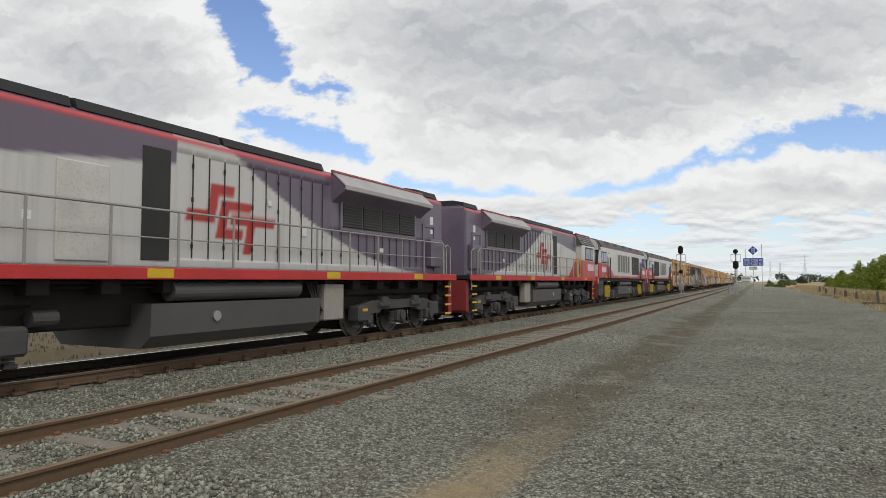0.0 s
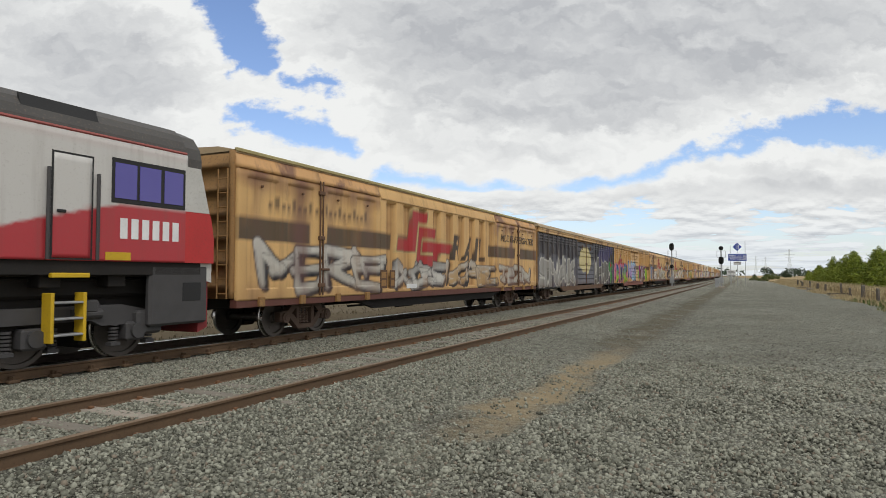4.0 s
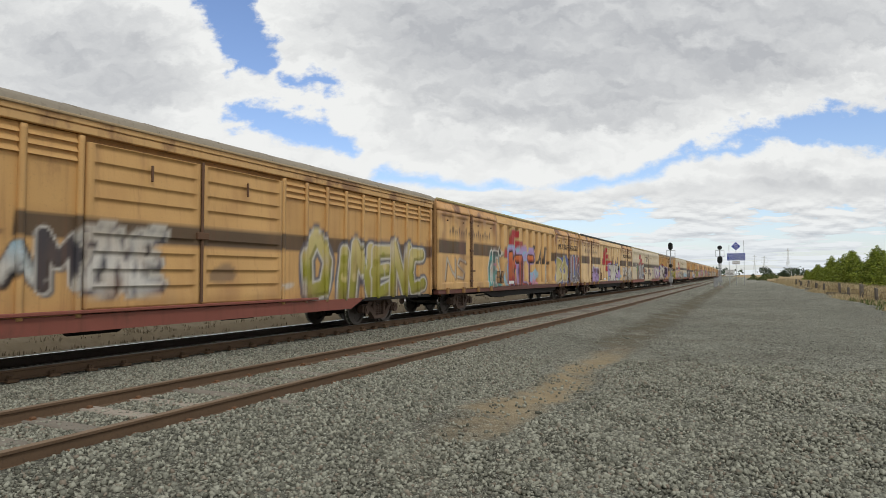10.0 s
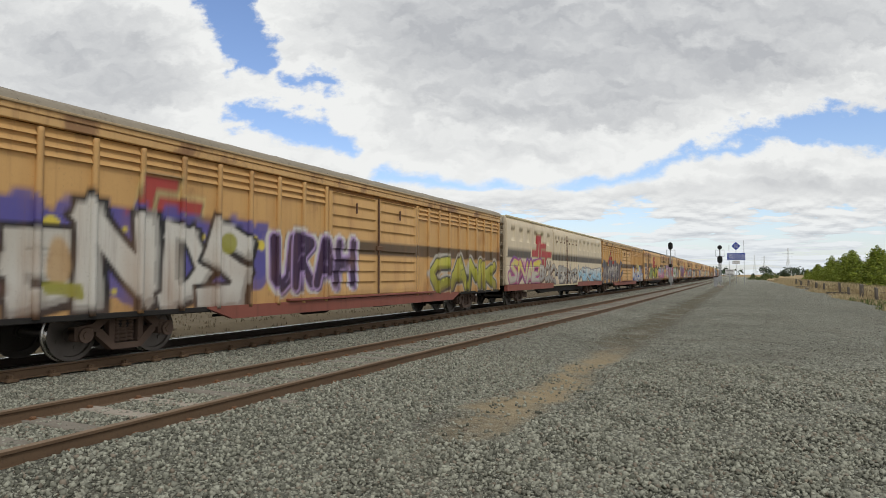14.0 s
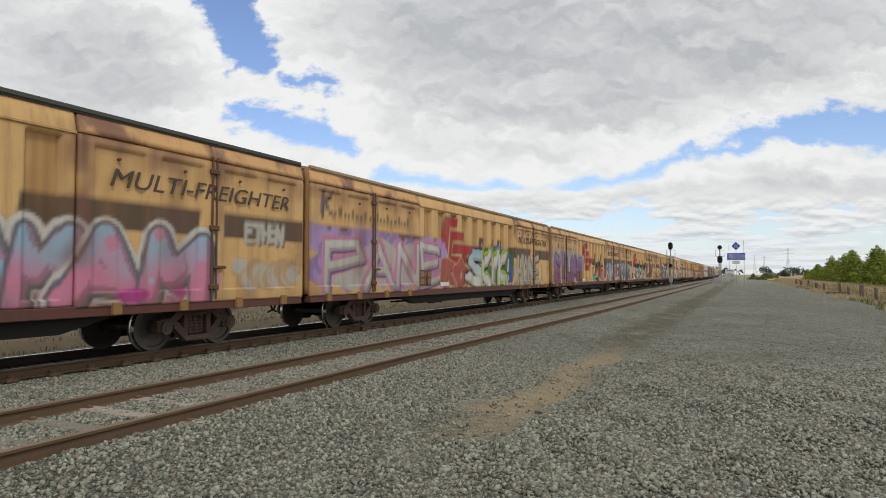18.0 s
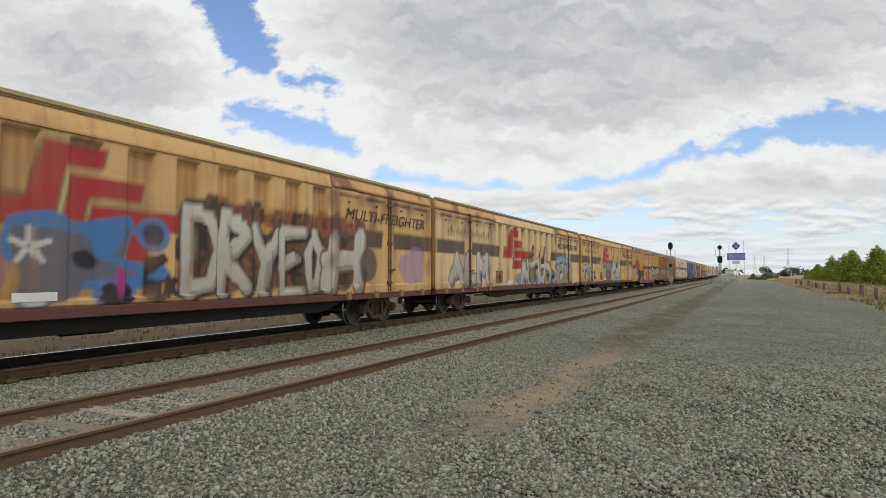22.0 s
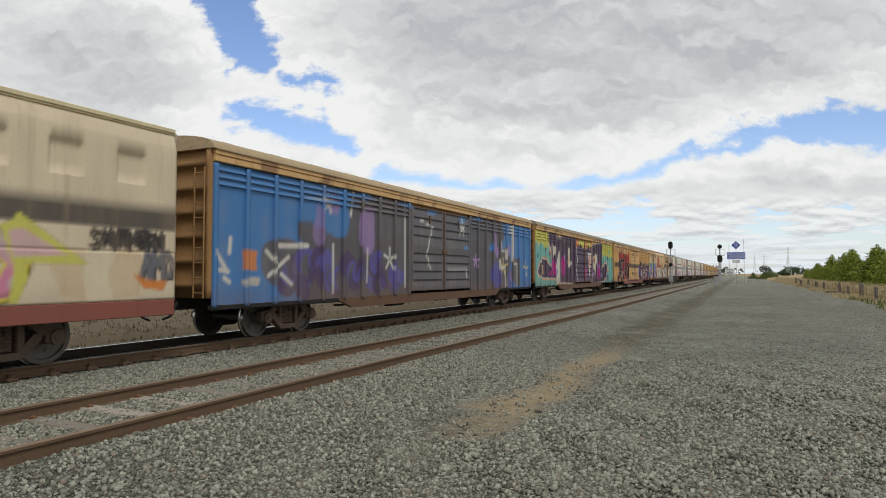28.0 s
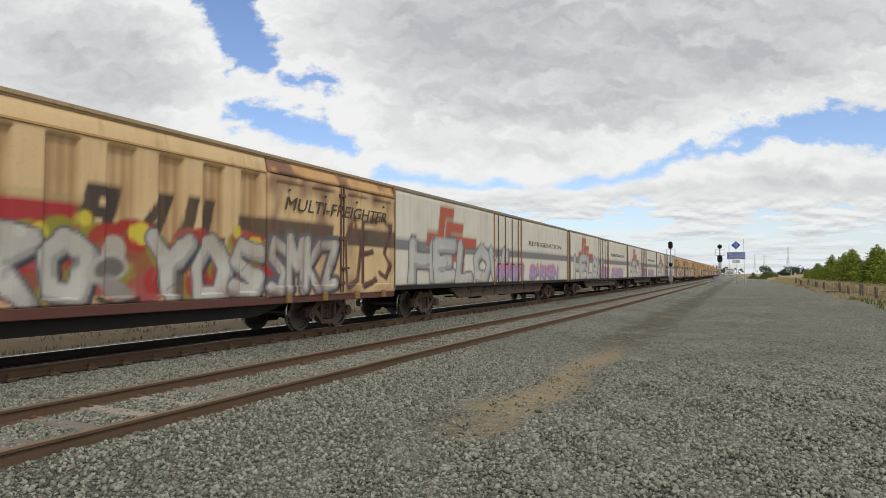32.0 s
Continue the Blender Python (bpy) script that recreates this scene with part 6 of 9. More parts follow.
def art_10(c):
    ground(c, 0.07, 6.21, 0.9, 2.76, ('indigo',), 0.45)
    dots(c, 0.0, 6.6, 0.85, 2.4, "yellow")
    word(c, 0.65, 1.73, 0.95, 2.32, "e", 'white', 'black', 'pale', None, line=0.1, square=True)
    word(c, 1.73, 3.31, 0.93, 2.57, "n", 'white', 'black', None, None, line=0.1, square=True)
    word(c, 3.47, 4.53, 0.86, 2.48, "d", 'white', 'black', None, None, line=0.08, square=True)
    word(c, 4.47, 5.85, 0.78, 2.56, "s", 'white', 'black', None, None, line=0.09, square=True)
    c.blob(1.38, 1.69, 0.21, COL["tan"], 0.92, 0.32)
    c.rect(1.14, 1.73, 1.16, 1.3, COL["olive"], 0.95, 0.3)
    c.blob(5.09, 2.13, 0.20, COL["olive"], 0.92, 0.20)
    word(c, 6.49, 9.84, 1.16, 2.48, "urah", 'plum', 'lilac', None, 'white', line=0.06)
    word(c, 14.9, 21.4, 0.85, 2.15, "cank", "olive", "dark", "lemon", "pale")
    return "ochre louvred van with black, white and olive graffiti", None


def art_11(c):
    for k in range(9):
        c.blob(0.7 + 0.55 * k, 1.8, 0.4, COL["pink"], 0.7)
    row(c, [(0.5, 5.2, 1.05, 2.15, "snae", "pale", "magenta", "yellow", "purple", None, 0.15), (5.4, 7.7, 1.05, 2.0, "bck", "grey", "brown", "pale", None, None), (8.2, 13.4, 1.05, 1.9, "nerako", "pale", "slate", "grey", None, None), (14.1, 21.2, 1.05, 1.95, "werzse", "sky", "slate", "white", None, None, 0.13)])
    return "cream insulated van with pink and pale blue graffiti", None


def art_12(c):
    c.rect(-0.5, 8.6, 0.5, 2.28, COL["slate"], 0.93, 1.2)
    word(c, 0.6, 6.6, 0.95, 2.2, "akoz", "slate", "grey", "pale", None)
    word(c, 14.93, 16.57, 0.85, 2.23, "a", 'frost', 'blue', None, None, line=0.08)
    word(c, 16.5, 17.49, 0.82, 2.13, "k", 'frost', 'blue', None, None, line=0.08)
    word(c, 17.4, 18.41, 0.88, 2.22, "l", 'frost', 'blue', None, None, line=0.08)
    c.blob(17.87, 1.35, 0.34, COL["frost"], 0.92, 0.48)
    word(c, 18.31, 21.76, 0.79, 2.37, "soa", 'frost', 'blue', None, None, line=0.08)
    c.blob(21.85, 1.77, 0.29, COL["frost"], 0.92, 0.49)
    c.blob(17.22, 1.77, 0.15, COL["yellow"], 0.6, 0.15)
    c.blob(18.83, 1.93, 0.15, COL["yellow"], 0.6, 0.17)
    word(c, 17.68, 18.06, 1.06, 1.39, "neo", 'frost', 'blue', None, None, w=0.03)
    word(c, 20.71, 21.26, 1.15, 1.56, "arh", 'frost', 'blue', None, None, w=0.03)
    word(c, 17.72, 19.61, 2.19, 2.53, "on the right", 'straw', 'straw', None, None, w=0.022)
    return "ochre louvred van with dark grey panels and white and blue graffiti", None


def art_13(c):
    stains(c, 13, 26)
    c.blob(1.82, 2.21, 1.23, COL["purple"], 0.5, 0.17)
    word(c, 0.45, 3.18, 0.98, 2.21, "psic", 'umber', 'white', None, None, line=0.06)
    ground(c, 4.46, 11.76, 0.91, 2.29, ('moss', 'dark', 'olive'), 0.4)
    word(c, 4.6, 5.81, 1.1, 2.29, "ain", 'moss', 'lime', None, None)
    word(c, 7.15, 11.77, 1.03, 2.59, "num", 'olive', 'dark', 'lemon', None)
    ground(c, 13.92, 18.65, 0.79, 1.66, ('pink', 'slate', 'pink'), 0.4)
    word(c, 12.94, 15.77, 0.86, 2.26, "wam", 'pink', 'slate', 'sky', 'white', line=0.08, lean=0.1)
    word(c, 15.62, 18.64, 0.84, 2.32, "am", 'pink', 'slate', 'sky', 'white', line=0.08, lean=0.1)
    c.blob(14.9, 1.21, 0.20, COL["magenta"], 0.92, 0.09)
    c.blob(16.78, 1.12, 0.36, COL["magenta"], 0.92, 0.11)
    c.blob(17.86, 1.18, 0.21, COL["magenta"], 0.92, 0.12)
    word(c, 19.69, 20.96, 2.21, 2.68, "ethen", 'pale', 'pale', None, None, w=0.035)
    ground(c, 19.39, 21.34, 1.17, 1.82, ('tan', 'pale'), 0.3)
    return "rust-stained ochre plug-door van with pale blue graffiti", None


def art_14(c):
    stains(c, 14)
    ground(c, 0.11, 7.97, 1.06, 2.79, ('lilac', 'lilac', 'mauve'), 0.4)
    c.rect(0.88, 2.77, 1.13, 2.33, COL["pale"], 0.9, 0.3)
    c.rect(3.14, 5.7, 1.11, 2.36, COL["pale"], 0.9, 0.3)
    word(c, 0.69, 7.97, 1.07, 2.48, "pane", 'pale', 'mauve', 'white', 'pink', w=0.12, square=True)
    word(c, 7.97, 10.13, 1.0, 2.21, "ro", 'brick', 'tan', None, None)
    word(c, 10.27, 11.96, 0.99, 2.54, "s", 'white', 'black', 'sky', None)
    word(c, 0.47, 1.01, 3.02, 3.74, "k", 'slate', 'slate', None, None, w=0.03)
    ground(c, 12.37, 15.34, 0.89, 2.68, ('forest',), 0.5)
    c.line([(12.72, 2.58), (13.87, 2.76), (14.6, 2.57), (15.39, 2.34), (15.5, 1.28), (15.29, 0.8)], 0.07, COL["blue"])
    word(c, 11.76, 14.74, 0.93, 2.52, "kyk", 'white', 'forest', None, 'lime', line=0.03)
    word(c, 14.3, 14.94, 0.84, 1.47, "in", 'white', 'lime', None, None)
    word(c, 14.84, 15.34, 1.62, 2.19, "m", 'white', 'forest', None, None, w=0.08, square=True)
    word(c, 14.97, 15.33, 0.89, 1.51, "p", 'white', 'forest', None, None, w=0.08)
    c.blob(15.63, 1.78, 0.14, COL["slate"], 0.8, 0.23)
    word(c, 16.3, 19.85, 0.93, 2.46, "hone", 'mint', 'slate', 'pale', None, line=0.04)
    word(c, 19.85, 20.6, 1.2, 2.03, "i", 'mint', 'slate', None, None, w=0.05)
    return "ochre plug-door van with lilac, white and green graffiti", None


def art_15(c):
    stains(c, 15)
    ground(c, 0.11, 7.77, 1.79, 2.97, ('pale', 'grey'), 0.4)
    word(c, 0.26, 7.57, 0.94, 2.73, "siuas", 'plumred', 'ink', 'mauve', 'grey', line=0.07)
    c.rect(11.08, 12.11, 1.03, 2.3, COL["lemonpale"], 0.95, 0.3)
    c.rect(11.5, 11.78, 1.8, 2.03, COL["black"], 0.95, 0.3)
    c.rect(11.07, 12.1, 2.25, 2.32, COL["black"], 0.95, 0.3)
    c.rect(11.67, 12.11, 1.79, 1.87, COL["black"], 0.95, 0.3)
    c.rect(11.09, 11.51, 1.47, 1.53, COL["black"], 0.95, 0.3)
    c.line([(11.08, 1.88), (11.31, 2.13), (11.53, 2.15)], 0.04, COL["black"])
    word(c, 11.15, 11.63, 1.13, 1.45, "23", 'teal', 'teal', None, None, w=0.035)
    c.rect(12.11, 13.38, 1.01, 2.26, COL["bronze"], 0.95, 0.15)
    c.blob(12.65, 1.09, 0.58, COL["black"], 0.92, 0.22)
    c.blob(13.04, 1.58, 0.25, COL["bronze"], 0.92, 0.36)
    c.blob(12.74, 2.15, 0.43, COL["ink"], 0.9, 0.32)
    star(c, 12.37, 1.52, 0.3, "pale")
    c.blob(13.78, 1.59, 0.61, COL["crimson"], 0.92, 0.53)
    c.blob(13.8, 1.53, 0.15, COL["black"], 0.92, 0.11)
    c.blob(14.17, 1.67, 0.29, COL["crimson"], 0.92, 0.48)
    c.blob(13.54, 2.31, 0.72, COL["ink"], 0.9, 0.21)
    c.blob(13.81, 2.41, 0.20, COL["straw"], 0.92, 0.22)
    c.blob(14.48, 1.35, 0.28, COL["grey"], 0.92, 0.34)
    c.blob(13.17, 1.1, 0.25, COL["ink"], 0.92, 0.14)
    ground(c, 15.65, 21.4, 0.95, 2.24, ('red', 'dark', 'brick'), 0.4)
    word(c, 15.84, 21.47, 0.87, 2.43, "famile", 'silver', 'slate', 'sky', None, lean=0.1)
    return "ochre plug-door van with purple, yellow and red graffiti", None


def art_16(c):
    stains(c, 16)
    word(c, 0.12, 5.29, 1.06, 2.34, "hanc", 'slate', 'steel', 'grey', 'sky')
    ground(c, 8.05, 15.32, 1.72, 2.54, ('black', 'ink'), 0.4)
    word(c, 7.87, 11.98, 0.9, 2.28, "sisrse", 'pale', 'black', 'white', None, line=0.06)
    word(c, 12.14, 14.71, 0.98, 2.27, "omick", 'white', 'black', 'pale', None, line=0.06)
    c.blob(14.89, 1.51, 0.25, COL["white"], 0.92, 0.39)
    c.blob(9.2, 1.32, 0.06, COL["red"], 0.7, 0.16)
    c.blob(10.71, 1.3, 0.06, COL["red"], 0.7, 0.14)
    word(c, 16.16, 21.32, 1.11, 2.63, "zlan", 'umber', 'pale', 'brown', None)
    return "ochre plug-door van with dense black and white graffiti", None


def art_17(c):
    stains(c, 17)
    word(c, 0.37, 1.17, 2.27, 2.64, "zk", 'white', 'slate', None, None, w=0.03)
    word(c, 0.37, 5.77, 1.05, 1.91, "snowe", 'slate', 'tan', None, None, w=0.05)
    c.blob(7.48, 1.57, 0.18, COL["purple"], 0.5, 0.37)
    c.rect(7.63, 9.53, 1.0, 2.36, COL["vanblue"], 0.95, 0.3)
    c.rect(7.68, 8.83, 1.03, 2.2, COL["slate"], 0.97, 0.1)
    c.rect(8.83, 9.53, 1.37, 2.16, COL["slate"], 0.9, 0.2)
    c.poly([(8.84, 2.35), (9.56, 2.29), (9.28, 1.8), (10.44, 1.67), (9.88, 1.51), (9.04, 1.76)], COL["vanblue"], 0.0)
    c.rect(7.68, 8.12, 1.48, 1.53, COL["black"], 0.95, 0.3)
    c.rect(8.27, 8.77, 1.82, 1.86, COL["black"], 0.95, 0.3)
    star(c, 7.89, 1.94, 0.28, "white")
    c.blob(9.25, 1.15, 0.49, COL["vanblue"], 0.92, 0.27)
    word(c, 9.09, 9.65, 1.04, 1.33, "23", 'black', 'black', None, None, w=0.05)
    c.blob(9.43, 1.36, 0.07, COL["magenta"], 0.92, 0.19)
    c.blob(10.16, 2.21, 0.28, COL["vanblue"], 0.92, 0.33)
    c.blob(10.16, 2.2, 0.14, COL["black"], 0.8, 0.19)
    c.rect(10.05, 10.33, 1.01, 1.9, COL["vanblue"], 0.95, 0.3)
    word(c, 10.02, 10.35, 1.04, 1.86, "me", 'ink', 'ink', None, None, w=0.04)
    c.rect(10.33, 10.85, 0.99, 1.62, COL["vanblue"], 0.95, 0.3)
    word(c, 10.4, 10.73, 1.11, 1.51, "k", 'ink', 'ink', None, None, w=0.05)
    c.rect(7.65, 8.09, 1.06, 1.19, COL["white"], 0.9, 0.3)
    ground(c, 10.82, 17.19, 2.53, 3.07, ('ink', 'brown', 'rust'), 0.3)
    ground(c, 10.84, 17.2, 1.03, 2.58, ('brown', 'ink'), 0.4)
    word(c, 10.97, 15.53, 0.92, 2.74, "dryeo", 'pale', 'ink', 'white', None, line=0.05)
    word(c, 15.67, 17.16, 1.06, 2.75, "h", 'pale', 'brown', 'white', None)
    c.blob(17.54, 1.76, 0.50, COL["dark"], 0.8, 0.49)
    c.rect(19.42, 21.03, 1.24, 2.21, COL["mauve"], 0.6, 0.3)
    return "ochre plug-door van with white, blue and grey graffiti", None


def art_18(c):
    stains(c, 18)
    word(c, 1.22, 5.27, 1.06, 2.39, "alm", 'pale', 'slate', 'white', None)
    c.blob(9.44, 1.19, 0.59, COL["steel"], 0.92, 0.35)
    c.rect(9.95, 15.7, 0.85, 1.64, COL["steel"], 0.9, 0.6)
    word(c, 10.05, 15.39, 0.78, 2.24, "mtwo", 'olive', 'ink', None, None, square=True, w=0.16)
    word(c, 9.92, 15.0, 0.81, 2.24, "mtwo", 'pale', 'slate', 'white', None, square=True, w=0.15, line=0.03)
    word(c, 15.86, 19.64, 0.89, 2.53, "seazo", 'tan', 'black', 'sky', 'sky')
    return "ochre plug-door van with bold grey and blue graffiti", None


def art_19(c):
    stains(c, 19)
    word(c, 0.4, 3.6, 1.05, 2.2, "too", "grey", "ink", "pale", "lemon")
    c.blob(4.19, 1.38, 0.60, COL["pale"], 0.9, 0.64)
    c.blob(3.59, 1.45, 0.34, COL["lemon"], 0.8, 0.54)
    c.blob(4.07, 1.67, 0.17, COL["black"], 0.92, 0.18)
    c.blob(4.07, 1.67, 0.13, COL["pale"], 0.92, 0.12)
    word(c, 3.98, 4.15, 1.57, 1.76, "h", 'black', 'black', None, None, w=0.03)
    word(c, 3.94, 4.25, 1.19, 1.41, "m", 'black', 'black', None, None, w=0.05)
    c.rect(5.74, 6.35, 1.02, 2.04, COL["pale"], 0.4, 1.0)
    c.blob(6.31, 2.28, 0.12, COL["silver"], 0.6, 0.27)
    word(c, 7.47, 10.88, 0.79, 2.27, "timone", 'drab', 'ink', 'grey', 'grey', lean=0.08)
    word(c, 11.5, 15.27, 0.75, 2.55, "rui", 'steelpale', 'ink', 'white', 'white', lean=0.12)
    word(c, 19.22, 20.98, 2.0, 2.47, "ney", 'pale', 'pale', None, None, w=0.03)
    word(c, 19.4, 21.52, 1.2, 1.68, "zan", 'pale', 'pale', None, None, w=0.03)
    return "ochre plug-door van with grey, lime and blue graffiti", None


def art_20(c):
    night, moss, dusk = (0.052, 0.058, 0.095), (0.045, 0.075, 0.045), (0.085, 0.055, 0.095)
    c.rect(2.2, 8.7, 0.7, 1.75, COL["yellow"], 0.9, 0.4)
    c.rect(2.5, 8.4, 0.7, 1.95, COL["orange"], 0.6, 0.6)
    for a, b, top, col in ((2.7, 4.3, 2.15, night), (4.1, 5.0, 2.05, moss), (4.9, 6.0, 2.0, dusk), (5.8, 7.0, 1.95, night), (6.9, 7.7, 1.85, dusk), (7.3, 8.0, 1.7, moss)):
        c.rect(a, b, 0.7, top, col, 0.96, 0.3, 0.08)
    rs = np.random.RandomState(20)
    for u in (1.5, 2.2, 2.4, 4.6, 5.6, 6.0, 6.2, 6.5, 7.4, 7.6):
        z = 1.75 if u < 2.4 else 1.95
        hgt = rs.uniform(0.3, 0.6)
        c.line([(u, z), (u + 0.08, z + hgt * 0.5), (u + 0.05, z + hgt)], 0.085, COL["orange"], 0.9)
        c.line([(u + 0.03, z), (u + 0.06, z + hgt * 0.5)], 0.05, COL["yellow"], 0.9)
    c.rect(2.1, 2.6, 0.75, 1.6, COL["yellow"], 0.85, 0.8, 0.2)
    for pts in ([(2.75, 1.7), (2.9, 2.05), (3.6, 2.15)], [(2.75, 1.7), (3.3, 1.65)], [(3.1, 1.1), (3.35, 1.6), (3.4, 1.2), (3.6, 1.6), (3.85, 1.2)], [(4.0, 1.75), (4.3, 1.4), (4.2, 1.0), (3.9, 0.8)]):
        c.line(pts, 0.045, COL["lilac"])
    c.tag(0.5, 1.5, 0.9, COL["ink"], 9, 4, 0.03)
    c.rect(6.2, 8.6, 0.75, 1.0, COL["yellow"], 0.8, 0.6)
    c.rect(8.5, 9.8, 0.8, 1.9, COL["red"], 0.45, 1.2)
    row(c, [(9.0, 13.2, 1.15, 1.75, "nbeoez", "brown", "tan", None, None, None, 0.04)])
    for k in range(12):
        c.blob(15.0 + 0.55 * k, 1.0, 0.36, COL["lime" if k % 4 else "yellow"], 0.9)
        c.blob(15.2 + 0.55 * k, 1.45, 0.3, COL["yellow"], 0.85)
    row(c, [(14.8, 21.3, 0.95, 2.25, "cninzn", "grey", "slate", "white", None, None, 0.17)])
    return "ochre louvred van with dark, flame and lime graffiti", None


def art_21(c):
    c.rect(-1, 30, 0, 5, (0.26, 0.135, 0.06), 0.75, 0.5)
    row(c, [(1.2, 8.0, 1.0, 2.1, "cnwlek", "slate", "grey", "pale", None, None, 0.11), (14.5, 20.5, 1.0, 1.9, "aekon", "brown", "grey", None, None, None, 0.1)])
    return "brown weathered louvred van with faded grey graffiti", None


def art_22(c):
    word(c, 0.4, 5.0, 1.05, 2.0, "koan", "pale", "slate", "grey", None)
    word(c, 16.49, 18.84, 1.11, 2.17, "ako", 'pink', 'yellow', 'pale', None)
    c.rect(19.26, 19.83, 1.06, 1.94, COL["tan"], 0.4, 0.2)
    c.rect(20.34, 20.89, 1.04, 1.95, COL["tan"], 0.4, 0.2)
    c.poly([(18.46, 2.23), (18.63, 2.3), (18.72, 2.44), (19.9, 1.64), (18.84, 1.66), (18.9, 1.43), (18.73, 1.03), (18.61, 1.06), (18.68, 1.56)], COL["lemon"], 0.0)
    c.poly([(18.58, 2.15), (18.79, 2.19), (19.5, 1.8), (18.65, 1.75)], COL["pinkpale"], 0.0)
    word(c, 19.88, 21.36, 1.95, 2.27, "sawthern", 'ink', 'ink', None, None, w=0.016)
    word(c, 20.89, 21.61, 1.38, 1.92, "amo", 'slate', 'slate', None, None, w=0.02)
    c.rect(20.94, 21.38, 1.19, 1.3, COL["orange"], 0.95, 0.3)
    return "cream insulated van with yellow-edged grey graffiti", None


def art_23(c):
    c.rect(-1, 30, 0, 5, COL["vanblue"], 1)
    c.rect(3.0, 18.6, 0, 2.6, COL["soot"], 0.97, 0.6)
    c.rect(5.0, 17.6, 2.4, 3.95, COL["soot"], 0.95, 0.5)
    c.blob(2.27, 1.79, 0.78, COL["soot"], 0.92, 0.60)
    ground(c, 2.43, 8.09, 0.92, 2.07, ('violet', 'indigo', 'soot'), 0.4)
    c.blob(6.04, 2.84, 0.42, COL["mauve"], 0.8, 0.74)
    c.blob(4.33, 3.41, 0.31, COL["mauve"], 0.7, 0.34)
    c.blob(3.68, 2.8, 0.18, COL["mauve"], 0.6, 0.44)
    c.line([(0.42, 1.58), (0.11, 1.97)], 0.05, COL["white"])
    c.line([(0.53, 2.26), (0.5, 1.94)], 0.05, COL["white"])
    c.line([(0.24, 1.58), (0.48, 1.54)], 0.05, COL["white"])
    c.line([(0.36, 1.41), (0.51, 1.32)], 0.05, COL["white"])
    c.rect(0.92, 1.35, 1.59, 1.98, COL["orange"], 0.9, 0.1)
    c.rect(0.89, 1.4, 1.23, 1.33, COL["pale"], 0.95, 0.3)
    c.line([(2.11, 2.16), (3.21, 2.2)], 0.06, COL["white"])
    c.line([(1.67, 2.02), (1.97, 1.79)], 0.05, COL["white"])
    c.line([(1.75, 1.45), (2.46, 1.9)], 0.05, COL["white"])
    c.line([(2.2, 1.49), (2.59, 1.24)], 0.05, COL["white"])
    c.line([(5.32, 3.98), (5.15, 3.14)], 0.05, COL["white"])
    c.line([(4.31, 2.28), (4.32, 0.99)], 0.04, COL["white"])
    c.line([(6.05, 2.23), (6.01, 1.25)], 0.03, COL["white"])
    star(c, 4.05, 3.38, 0.25, "white")
    star(c, 7.33, 1.95, 0.35, "white")
    c.line([(8.31, 3.81), (8.32, 1.08)], 0.05, COL["white"])
    c.line([(9.26, 3.34), (10.23, 3.11), (9.74, 2.21), (10.07, 1.64)], 0.03, COL["white"])
    star(c, 12.84, 3.28, 0.3, "white")
    c.line([(11.47, 1.65), (13.25, 1.66), (13.25, 1.33)], 0.03, COL["white"])
    star(c, 14.35, 2.01, 0.25, "lilac")
    c.blob(16.65, 2.99, 0.25, COL["mauve"], 0.92, 0.67)
    c.blob(16.89, 2.47, 0.21, COL["mauve"], 0.92, 0.26)
    c.blob(16.96, 3.53, 0.16, COL["mauve"], 0.8, 0.17)
    c.blob(16.66, 2.55, 0.11, COL["mauve"], 0.92, 0.12)
    c.blob(18.49, 2.61, 0.26, COL["mauve"], 0.92, 0.26)
    c.blob(16.75, 1.37, 0.57, COL["indigo"], 0.92, 0.64)
    c.blob(18.52, 1.2, 0.34, COL["indigo"], 0.8, 0.44)
    c.blob(18.83, 1.34, 0.16, COL["mauve"], 0.92, 0.27)
    c.blob(19.34, 1.34, 0.13, COL["indigo"], 0.92, 0.40)
    c.rect(18.87, 19.9, 0.94, 2.29, COL["soot"], 0.95, 0.2)
    c.line([(17.46, 2.87), (17.47, 2.54), (18.02, 2.56), (18.02, 2.2)], 0.06, COL["white"])
    c.line([(17.16, 2.09), (17.21, 1.71), (17.94, 1.82), (17.97, 0.93)], 0.06, COL["white"])
    c.line([(18.93, 3.9), (18.88, 2.11)], 0.05, COL["white"])
    c.line([(19.0, 1.96), (19.63, 1.97), (19.63, 0.93)], 0.05, COL["white"])
    star(c, 17.67, 1.81, 0.4, "straw")
    star(c, 20.98, 1.72, 0.42, "straw")
    return "blue louvred van sprayed dark grey and purple with white marks", PAINTED


